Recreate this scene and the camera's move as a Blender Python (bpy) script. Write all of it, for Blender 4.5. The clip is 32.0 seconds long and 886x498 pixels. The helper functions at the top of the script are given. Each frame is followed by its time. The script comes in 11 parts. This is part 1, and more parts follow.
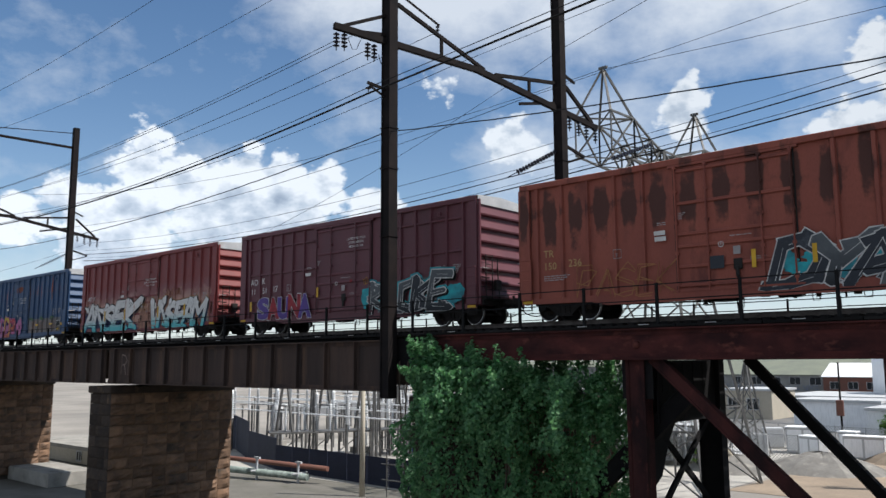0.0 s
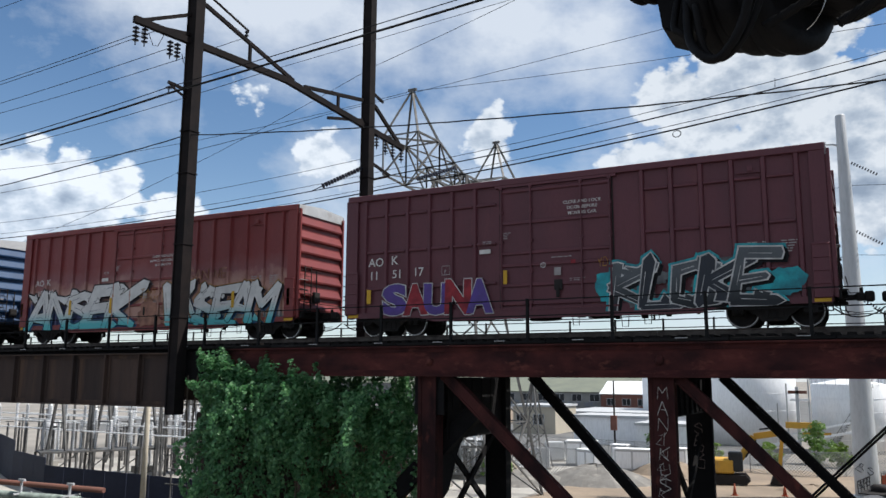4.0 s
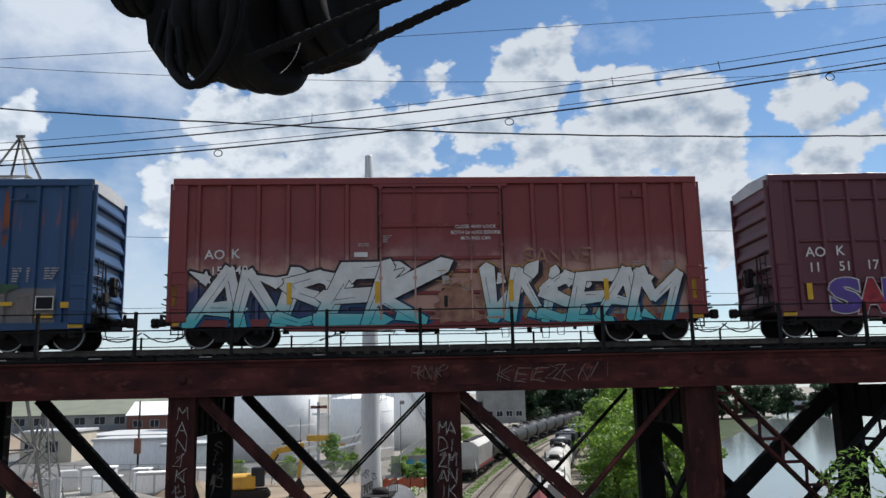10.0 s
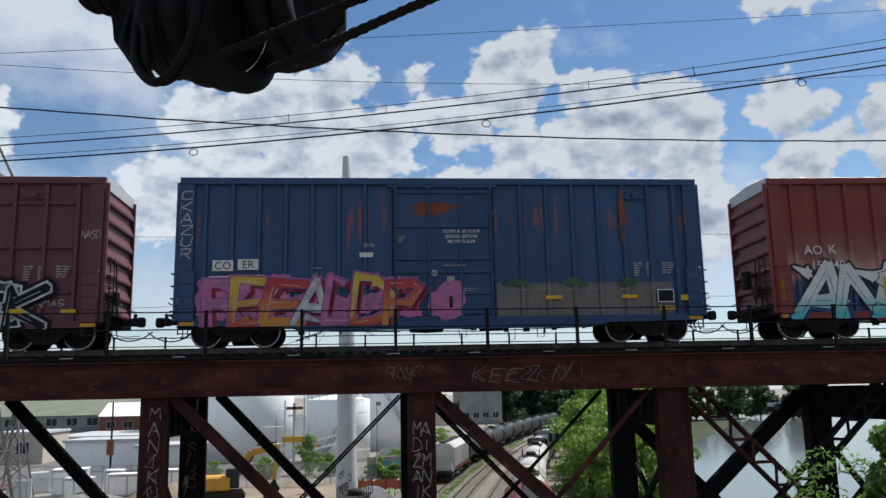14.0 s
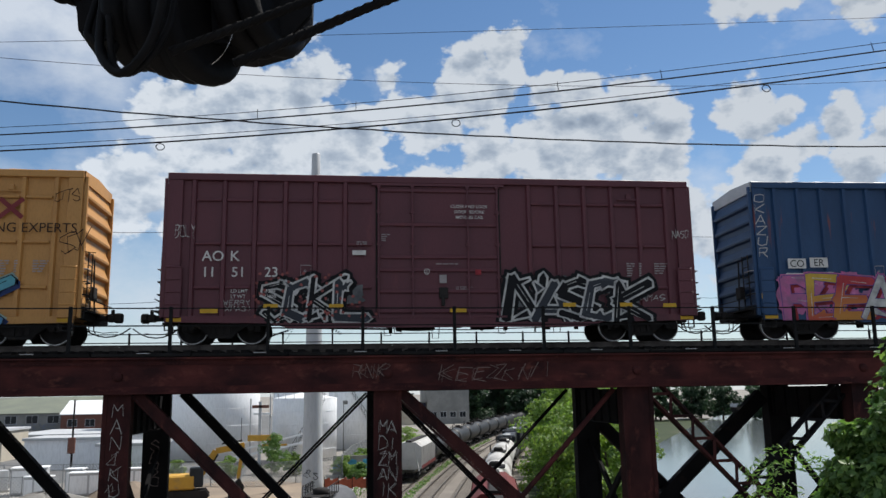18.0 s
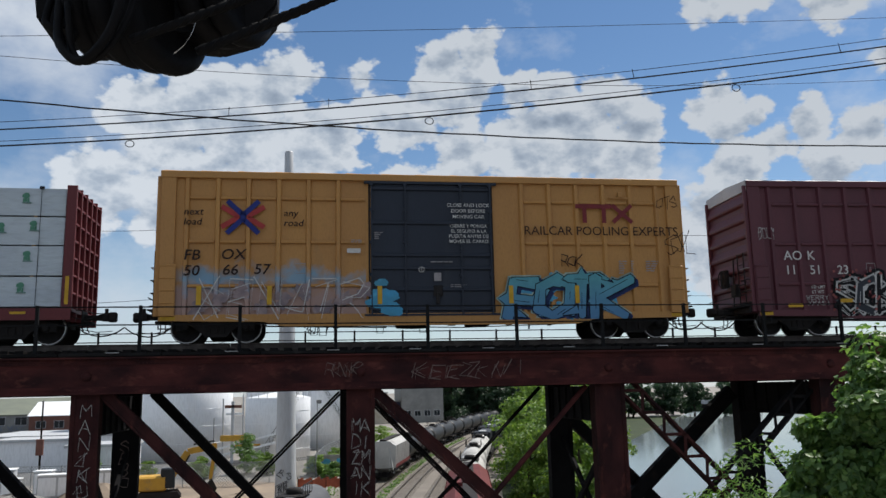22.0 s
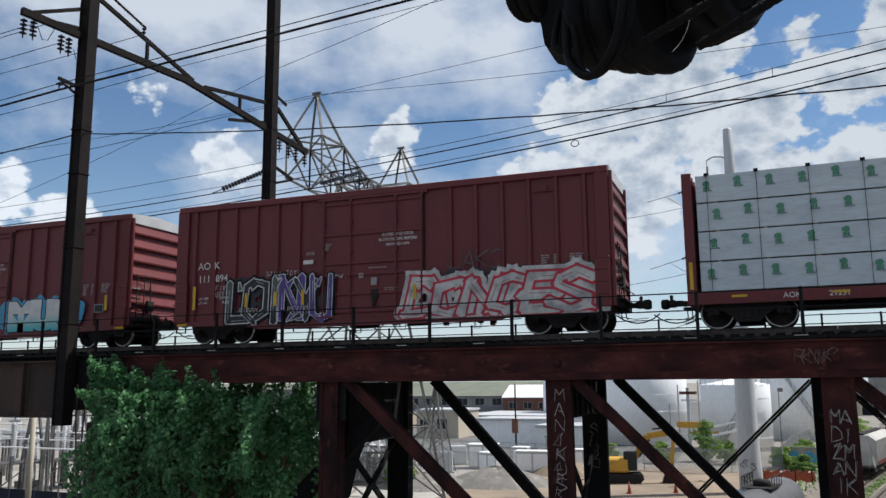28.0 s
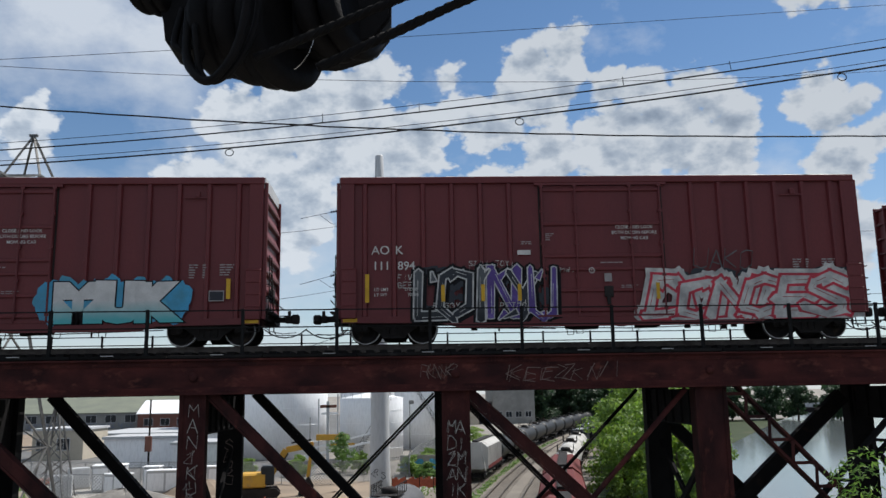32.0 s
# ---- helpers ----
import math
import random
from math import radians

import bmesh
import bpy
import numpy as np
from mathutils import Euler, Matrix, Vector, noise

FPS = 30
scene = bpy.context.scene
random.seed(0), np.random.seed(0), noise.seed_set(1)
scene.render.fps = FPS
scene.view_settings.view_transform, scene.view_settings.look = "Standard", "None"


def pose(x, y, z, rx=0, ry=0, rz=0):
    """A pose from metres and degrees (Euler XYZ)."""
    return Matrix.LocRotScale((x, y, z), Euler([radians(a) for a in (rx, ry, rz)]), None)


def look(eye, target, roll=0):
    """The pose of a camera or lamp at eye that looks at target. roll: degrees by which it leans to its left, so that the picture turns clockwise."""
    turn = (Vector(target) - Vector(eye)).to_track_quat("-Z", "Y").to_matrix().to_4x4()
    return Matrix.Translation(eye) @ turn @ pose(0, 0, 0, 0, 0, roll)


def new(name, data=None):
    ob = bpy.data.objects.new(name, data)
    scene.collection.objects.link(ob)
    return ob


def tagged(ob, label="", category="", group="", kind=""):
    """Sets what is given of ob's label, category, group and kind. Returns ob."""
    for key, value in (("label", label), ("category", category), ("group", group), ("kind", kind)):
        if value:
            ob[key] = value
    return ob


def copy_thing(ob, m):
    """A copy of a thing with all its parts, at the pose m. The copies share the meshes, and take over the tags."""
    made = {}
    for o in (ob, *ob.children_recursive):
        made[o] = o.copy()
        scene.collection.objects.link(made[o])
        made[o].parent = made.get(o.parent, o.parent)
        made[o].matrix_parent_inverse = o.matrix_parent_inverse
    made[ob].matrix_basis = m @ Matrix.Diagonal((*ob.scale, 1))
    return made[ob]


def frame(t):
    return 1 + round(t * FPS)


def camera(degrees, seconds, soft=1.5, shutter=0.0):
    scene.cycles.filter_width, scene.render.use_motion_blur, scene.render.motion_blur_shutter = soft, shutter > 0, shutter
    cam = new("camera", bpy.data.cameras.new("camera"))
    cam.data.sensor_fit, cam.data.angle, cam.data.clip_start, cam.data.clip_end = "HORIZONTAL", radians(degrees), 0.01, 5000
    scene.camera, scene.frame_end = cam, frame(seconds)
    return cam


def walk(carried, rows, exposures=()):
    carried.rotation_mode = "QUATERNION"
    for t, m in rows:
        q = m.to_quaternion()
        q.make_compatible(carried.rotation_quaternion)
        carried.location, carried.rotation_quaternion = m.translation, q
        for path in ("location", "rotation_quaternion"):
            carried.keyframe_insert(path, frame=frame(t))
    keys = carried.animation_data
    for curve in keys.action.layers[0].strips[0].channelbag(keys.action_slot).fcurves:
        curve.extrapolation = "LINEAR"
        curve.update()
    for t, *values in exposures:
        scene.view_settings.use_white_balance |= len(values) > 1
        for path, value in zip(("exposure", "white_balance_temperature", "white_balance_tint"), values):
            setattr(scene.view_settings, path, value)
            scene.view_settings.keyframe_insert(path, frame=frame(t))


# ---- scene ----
cam = camera(57.43, 32.0)

# time, place, turn
PATH = [
    (0.0, -0.344, -0.075, -0.002, 97.98, 0.26, 41.83),
    (0.5, -0.346, -0.074, -0.001, 98.13, 0.24, 41.08),
    (1.0, -0.342, -0.078, -0.009, 98.27, 0.25, 39.93),
    (1.5, -0.330, -0.066, -0.018, 98.38, 0.13, 38.43),
    (2.0, -0.318, -0.064, -0.029, 98.46, 0.06, 36.68),
    (2.5, -0.300, -0.062, -0.029, 98.57, -0.05, 34.73),
    (4.5, -0.192, 0.039, 0.033, 99.18, -0.33, 24.49),
    (5.0, -0.168, 0.046, 0.052, 99.28, -0.27, 20.25),
    (5.5, -0.146, 0.060, 0.050, 99.46, -0.05, 15.48),
    (6.0, -0.123, 0.070, 0.052, 99.52, 0.25, 11.06),
    (6.5, -0.101, 0.071, 0.046, 99.51, 0.67, 8.58),
    (7.0, -0.095, 0.073, 0.035, 99.43, 0.91, 10.24),
    (7.5, -0.105, 0.084, 0.041, 99.49, 0.98, 11.92),
    (8.0, -0.091, 0.078, 0.038, 99.69, 0.99, 11.76),
    (8.5, -0.068, 0.077, 0.034, 99.90, 0.95, 9.62),
    (9.0, -0.034, 0.081, 0.011, 100.09, 0.96, 5.70),
    (9.5, 0.019, 0.098, 0.025, 100.09, 1.09, 1.02),
    (10.0, 0.062, 0.083, 0.029, 100.07, 1.25, -3.93),
    (10.5, 0.108, 0.074, 0.023, 100.03, 1.45, -8.25),
    (11.0, 0.131, 0.073, 0.022, 99.92, 1.79, -12.55),
    (11.5, 0.115, 0.046, 0.018, 99.67, 2.34, -10.81),
    (12.0, 0.084, 0.043, 0.029, 99.56, 2.26, 1.22),
    (12.5, 0.071, 0.058, 0.030, 99.70, 1.53, 6.16),
    (13.0, 0.090, 0.044, 0.014, 100.04, 1.04, 3.88),
    (13.5, 0.116, 0.049, 0.010, 100.09, 1.05, -1.08),
    (14.5, 0.123, 0.010, 0.003, 100.23, 1.50, -9.40),
    (15.0, 0.133, -0.015, -0.003, 100.28, 2.00, -11.99),
    (15.5, 0.115, -0.025, -0.007, 100.38, 2.30, -9.21),
    (16.0, 0.072, -0.018, 0.006, 100.67, 2.01, 2.78),
    (16.5, 0.079, -0.026, -0.007, 100.61, 1.18, 5.87),
    (17.0, 0.114, -0.021, -0.013, 100.47, 0.93, 1.72),
    (17.5, 0.130, -0.016, -0.017, 100.22, 0.89, -3.30),
    (18.0, 0.141, -0.010, -0.022, 100.05, 0.89, -7.80),
    (18.5, 0.135, -0.008, -0.013, 100.06, 1.06, -11.38),
    (19.0, 0.120, -0.015, -0.019, 100.14, 1.51, -8.54),
    (19.5, 0.066, 0.000, -0.006, 99.60, 1.68, 3.39),
    (20.0, 0.053, -0.002, -0.005, 99.19, 1.23, 8.06),
    (20.5, 0.074, 0.003, -0.029, 99.44, 0.88, 4.93),
    (21.0, 0.112, 0.010, -0.046, 99.78, 0.81, -0.04),
    (21.5, 0.143, 0.018, -0.048, 99.87, 0.94, -4.91),
    (22.0, 0.174, 0.014, -0.046, 99.93, 1.26, -9.59),
    (22.5, 0.202, 0.016, -0.044, 99.97, 1.44, -14.04),
    (23.0, 0.229, 0.004, -0.032, 99.98, 1.52, -17.71),
    (23.5, 0.233, -0.010, -0.072, 100.16, 1.65, -21.06),
    (24.0, 0.215, -0.031, -0.085, 99.99, 1.94, -19.39),
    (24.5, 0.160, -0.054, -0.067, 99.79, 2.20, -6.22),
    (25.0, 0.099, -0.081, -0.041, 99.97, 2.03, 6.32),
    (25.5, 0.033, -0.084, -0.016, 100.00, 1.68, 15.21),
    (26.0, -0.021, -0.123, -0.032, 99.98, 1.33, 20.60),
    (26.5, -0.054, -0.154, -0.045, 99.71, 1.14, 23.24),
    (27.3, -0.086, -0.120, -0.036, 99.55, 0.75, 23.61),
    (28.5, -0.114, -0.052, -0.023, 99.42, 0.25, 17.76),
    (29.0, -0.111, -0.041, -0.025, 99.56, 0.34, 14.16),
    (29.5, -0.092, -0.028, -0.025, 99.66, 0.33, 10.16),
    (30.0, -0.061, -0.005, -0.026, 99.72, 0.42, 5.89),
    (30.5, -0.019, 0.026, -0.017, 99.76, 0.45, 1.42),
    (31.0, 0.027, 0.038, -0.021, 99.85, 0.43, -2.48),
    (31.5, 0.054, 0.038, -0.015, 99.95, 0.59, -5.46),
    (32.0, 0.056, 0.034, -0.008, 100.10, 0.94, -3.28),
]
EXPOSURE = 0.55
walk(cam, [(t, pose(x, y, z, rx, ry, rz)) for t, x, y, z, rx, ry, rz in PATH], [(t, EXPOSURE + e) for t, e in ((0, .2), (7, .25), (13, .1), (21, .02), (24, -.12), (26, .12), (29, .05), (32, 0))])

# ---- light ----
SUN_EL, SUN_AZ = 56.0, 62.0          # degrees; azimuth from +y towards +x
sun = new("sun", bpy.data.lights.new("sun", "SUN"))
sun.data.energy, sun.data.angle, sun.data.color = 3.6, radians(0.55), (1.0, 0.965, 0.91)
sd = Vector((math.sin(radians(SUN_AZ)) * math.cos(radians(SUN_EL)), math.cos(radians(SUN_AZ)) * math.cos(radians(SUN_EL)), math.sin(radians(SUN_EL))))
sun.matrix_world = look(sd * 400, (0, 0, 0))

# cumulus heads: azimuth, elevation, radius (degrees)
LOW_BANK = (
    (-14.0, 13.5, 3.0), (-8.0, 13.0, 4.0), (0.0, 12.3, 4.2), (8.0, 12.0, 4.2), (16.5, 12.0, 4.4), (23.0, 11.5, 3.8), (29.0, 10.0, 3.6), (36.0, 9.5, 3.0), (-54.0, 8.0, 4.0), (-64.0, 7.5, 3.5),
)
HIGH_BANK = (
    (-11.6, 19.0, 2.3), (-7.1, 20.0, 2.7), (-2.8, 20.8, 2.3), (-0.7, 21.7, 1.6), (-4.6, 18.1, 3.5), (0.4, 17.5, 3.3), (-9.6, 17.3, 3.1), (4.1, 21.9, 0.7), (5.4, 19.6, 1.9), (7.4, 18.5, 2.3), (10.1, 22.6, 1.9), (12.5, 23.4, 1.5), (13.3, 24.3, 0.6), (11.2, 20.6, 2.4), (8.8, 20.9, 1.6), (13.0, 21.9, 1.1), (15.8, 20.8, 1.4), (18.4, 20.1, 1.8), (21.6, 20.0, 1.7), (23.2, 19.0, 1.7), (24.1, 17.4, 1.8), (19.9, 17.3, 3.1), (16.3, 17.1, 3.1), (23.2, 15.4, 2.7), (11.3, 16.6, 2.1),
)
EAST_PUFFS = (
    (30.0, 18.7, 1.5), (31.8, 17.5, 1.1), (28.5, 18.2, 1.1), (30.5, 16.9, 1.5), (35.5, 16.3, 1.4), (32.8, 15.5, 1.5), (38.3, 15.4, 1.8), (41.7, 15.5, 1.2), (30.4, 14.3, 2.3), (41.5, 21.8, 0.9), (40.4, 19.9, 0.9), (42.8, 18.8, 1.1), (42.3, 17.7, 0.6), (47.7, 18.8, 1.0), (48.8, 19.4, 0.9), (41.0, 12.1, 1.1), (45.3, 11.9, 1.3), (47.9, 11.6, 1.4), (50.2, 11.4, 1.3), (36.2, 13.6, 1.9),
)
TOP_PUFFS = (
    (29.8, 26.0, 1.9), (32.5, 25.2, 1.8), (37.1, 24.4, 1.7), (38.9, 24.1, 0.9), (46.4, 22.6, 1.9), (49.9, 22.6, 2.4), (44.9, 22.2, 1.3), (51.8, 21.8, 1.6), (-2.2, 25.1, 0.5), (42.6, 24.7, 1.4),
)
WEST_BANK = (
    (-62.4, 14.5, 0.9), (-60.9, 14.1, 0.9), (-62.5, 12.7, 1.7), (-60.1, 12.2, 2.2), (-56.4, 12.2, 2.3), (-53.3, 12.0, 2.3), (-50.1, 12.0, 1.9), (-46.9, 11.1, 1.8), (-67.7, 10.7, 1.4), (-69.2, 9.0, 1.7), (-66.0, 10.4, 1.1), (-58.2, 9.8, 2.6), (-62.9, 9.5, 2.5), (-52.4, 10.0, 2.3), (-55.6, 13.8, 1.3), (-37.5, 15.4, 1.5), (-35.8, 14.9, 1.0), (-41.6, 19.0, 0.9), (-24.8, 17.0, 1.7), (-37.1, 15.5, 1.5),
)
# thin grey-white veils
VEILS = (
    (-40.0, 24.5, 13.0, 5.5, 1.0), (-22.0, 24.0, 8.0, 4.5, .95), (-64.0, 19.0, 12.0, 5.0, .45), (-34.0, 13.0, 14.0, 4.5, .5), (-8.0, 11.0, 18.0, 7.0, .8),
    (18.0, 9.0, 24.0, 6.0, .75), (36.0, 25.0, 9.0, 4.0, .55), (42.0, 13.0, 10.0, 6.0, .6), (-58.0, 9.0, 12.0, 5.0, .7), (-25.0, 18.0, 6.0, 3.0, .5), (-38.0, 25.5, 14.0, 5.0, 1.3), (-24.0, 24.0, 7.0, 5.0, 1.25), (-36.0, 14.5, 5.0, 2.8, .95), (-22.0, 10.0, 14.0, 5.0, .95), (-17.0, 23.5, 4.0, 4.0, 1.1), (-30.0, 17.5, 8.0, 3.0, .7),
)


def make_world():
    w = bpy.data.worlds.new("sky")
    scene.world = w
    w.use_nodes = True
    nt = w.node_tree
    nt.nodes.clear()
    N, L = nt.nodes.new, nt.links.new

    def math_node(op, a, b=None, c=None, clamp=False):
        n = N("ShaderNodeMath")
        n.operation, n.use_clamp = op, clamp
        for k, v in enumerate((a, b, c)):
            if v is None:
                continue
            if isinstance(v, (int, float)):
                n.inputs[k].default_value = v
            else:
                L(v, n.inputs[k])
        return n.outputs[0]

    def fbm(vec, scale, detail, rough, lac=2.0):
        n = N("ShaderNodeTexNoise")
        n.inputs["Scale"].default_value, n.inputs["Detail"].default_value = scale, detail
        n.inputs["Roughness"].default_value, n.inputs["Lacunarity"].default_value = rough, lac
        L(vec, n.inputs["Vector"])
        return n.outputs["Fac"]

    sky = N("ShaderNodeTexSky")
    sky.sky_type, sky.sun_disc = "NISHITA", False
    sky.sun_elevation, sky.sun_rotation = radians(SUN_EL), radians(SUN_AZ)
    sky.air_density, sky.dust_density, sky.ozone_density = 1.0, 0.15, 2.2
    tc = N("ShaderNodeTexCoord")
    sep = N("ShaderNodeSeparateXYZ")
    L(tc.outputs["Generated"], sep.inputs[0])
    x, y, z = sep.outputs
    az = math_node("ARCTAN2", x, y)
    el = math_node("ARCSINE", z)

    # wobble the cloud outlines with billows
    comb = N("ShaderNodeCombineXYZ")
    L(az, comb.inputs[0]), L(math_node("MULTIPLY", el, 1.5), comb.inputs[1])
    pos = comb.outputs[0]

    def billows(offset):
        p = pos
        if offset:
            a = N("ShaderNodeVectorMath")
            a.operation = "ADD"
            a.inputs[1].default_value = offset
            L(pos, a.inputs[0])
            p = a.outputs[0]
        v = N("ShaderNodeTexVoronoi")
        v.feature = "SMOOTH_F1"
        v.inputs["Scale"].default_value, v.inputs["Detail"].default_value, v.inputs["Roughness"].default_value = 22.0, 4.0, 0.55
        v.inputs["Smoothness"].default_value = 0.35
        L(p, v.inputs["Vector"])
        bill = math_node("MULTIPLY", math_node("SUBTRACT", 0.42, v.outputs["Distance"]), 0.62)
        return math_node("MULTIPLY_ADD", math_node("SUBTRACT", fbm(p, 11.0, 9.0, 0.58), 0.5), 1.15, bill)

    total = None
    for ca, ce, cr in LOW_BANK + HIGH_BANK + EAST_PUFFS + TOP_PUFFS + WEST_BANK:
        dx = math_node("MULTIPLY_ADD", az, math.cos(radians(ce)), -radians(ca) * math.cos(radians(ce)))
        dy = math_node("SUBTRACT", el, radians(ce))
        r = math_node("SQRT", math_node("MULTIPLY_ADD", dx, dx, math_node("MULTIPLY", dy, dy)))
        g = math_node("MULTIPLY_ADD", r, -57.3, cr)
        total = g if total is None else math_node("MAXIMUM", total, g)
    # unseen broken cloud added all round and overhead, raising fill on shaded sides
    round_, over = N("ShaderNodeMapRange"), N("ShaderNodeMapRange")
    round_.interpolation_type = "SMOOTHSTEP"
    L(math_node("ABSOLUTE", az), round_.inputs[0])
    round_.inputs[3].default_value = over.inputs[3].default_value = -4.0
    round_.inputs[1].default_value, round_.inputs[2].default_value, round_.inputs[4].default_value = radians(76), radians(100), 4.5
    over.interpolation_type = "SMOOTHSTEP"
    L(el, over.inputs[0])
    over.inputs[1].default_value, over.inputs[2].default_value, over.inputs[4].default_value = radians(31), radians(48), 4.2
    total = math_node("MAXIMUM", total, math_node("MAXIMUM", round_.outputs[0], over.outputs[0]))
    n0, n1 = billows(None), billows((0.012, 0.030, 0.0))
    dens = math_node("MULTIPLY_ADD", math_node("ADD", n0, 0.42), 2.8, total)
    cover = N("ShaderNodeMapRange")
    cover.interpolation_type = "SMOOTHSTEP"
    L(dens, cover.inputs[0])
    cover.inputs[1].default_value, cover.inputs[2].default_value = -0.25, 0.40
    thick = N("ShaderNodeMapRange")
    body = math_node("MULTIPLY_ADD", math_node("MINIMUM", dens, 4.2), 0.155, -0.06)
    L(math_node("MULTIPLY_ADD", math_node("SUBTRACT", n1, n0), 1.15, body), thick.inputs[0])
    thick.inputs[1].default_value, thick.inputs[2].default_value = 0.0, 0.85
    ramp = N("ShaderNodeValToRGB")
    L(thick.outputs[0], ramp.inputs[0])
    e = ramp.color_ramp.elements
    e[0].position, e[0].color = 0.0, (0.715, 0.775, 0.85, 1)
    e[1].position, e[1].color = 1.0, (0.28, 0.355, 0.465, 1)
    k = ramp.color_ramp.elements.new(0.45)
    k.color = (0.465, 0.545, 0.655, 1)
    # clouds across from the sun are lit on the side that shows
    facing = N("ShaderNodeVectorMath")
    facing.operation = "DOT_PRODUCT"
    L(tc.outputs["Generated"], facing.inputs[0])
    facing.inputs[1].default_value = sd
    front_lit = math_node("MULTIPLY_ADD", facing.outputs["Value"], -0.45, 1.25)
    up = N("ShaderNodeVectorMath")
    up.operation = "SCALE"
    L(ramp.outputs[0], up.inputs[0])
    L(math_node("MULTIPLY", front_lit, CLOUD_LIGHT), up.inputs["Scale"])
    # thin haze towards the horizon
    haze = math_node("MULTIPLY", math_node("POWER", 2.718, math_node("MULTIPLY", math_node("MAXIMUM", el, 0.0), -11.0)), 0.75)
    mixh = N("ShaderNodeMix")
    mixh.data_type = "RGBA"
    deep = N("ShaderNodeHueSaturation")
    deep.inputs["Saturation"].default_value, deep.inputs["Value"].default_value = 1.14, 0.60
    L(sky.outputs[0], deep.inputs["Color"])
    L(haze, mixh.inputs["Factor"]), L(deep.outputs[0], mixh.inputs["A"])
    mixh.inputs["B"].default_value = (CLOUD_LIGHT * .74, CLOUD_LIGHT * .83, CLOUD_LIGHT * .94, 1)
    soft = None
    for ca, ce, wa, we, amp in VEILS:
        dx = math_node("MULTIPLY_ADD", az, 1 / radians(wa), -ca / wa)
        dy = math_node("MULTIPLY_ADD", el, 1 / radians(we), -ce / we)
        r2 = math_node("ADD", math_node("MULTIPLY", dx, dx), math_node("MULTIPLY", dy, dy))
        g = math_node("MULTIPLY", math_node("POWER", 2.718, math_node("MULTIPLY", r2, -0.75)), amp)
        soft = g if soft is None else math_node("MAXIMUM", soft, g)
    wisps = math_node("MULTIPLY_ADD", math_node("SUBTRACT", fbm(pos, 5.0, 7.0, 0.60), 0.5), 3.0, math_node("SUBTRACT", math_node("MULTIPLY", soft, 1.05), 0.30))
    veil = math_node("MULTIPLY", math_node("MAXIMUM", wisps, 0.0), 1.0, clamp=True)
    mixv = N("ShaderNodeMix")
    mixv.data_type = "RGBA"
    L(math_node("MULTIPLY", veil, 0.92), mixv.inputs["Factor"]), L(mixh.outputs["Result"], mixv.inputs["A"])
    mixv.inputs["B"].default_value = (CLOUD_LIGHT * .74, CLOUD_LIGHT * .81, CLOUD_LIGHT * .91, 1)
    mix = N("ShaderNodeMix")
    mix.data_type = "RGBA"
    L(cover.outputs[0], mix.inputs["Factor"]), L(mixv.outputs["Result"], mix.inputs["A"]), L(up.outputs[0], mix.inputs["B"])
    bg = N("ShaderNodeBackground")
    bg.inputs["Strength"].default_value = SKY
    L(mix.outputs["Result"], bg.inputs["Color"])
    out = N("ShaderNodeOutputWorld")
    L(bg.outputs[0], out.inputs[0])


SKY, CLOUD_LIGHT = 0.115, 5.0
make_world()

# ---- materials ----
def links_of(m):
    return m.node_tree.nodes.new, m.node_tree.links.new, m.node_tree.nodes["Principled BSDF"]


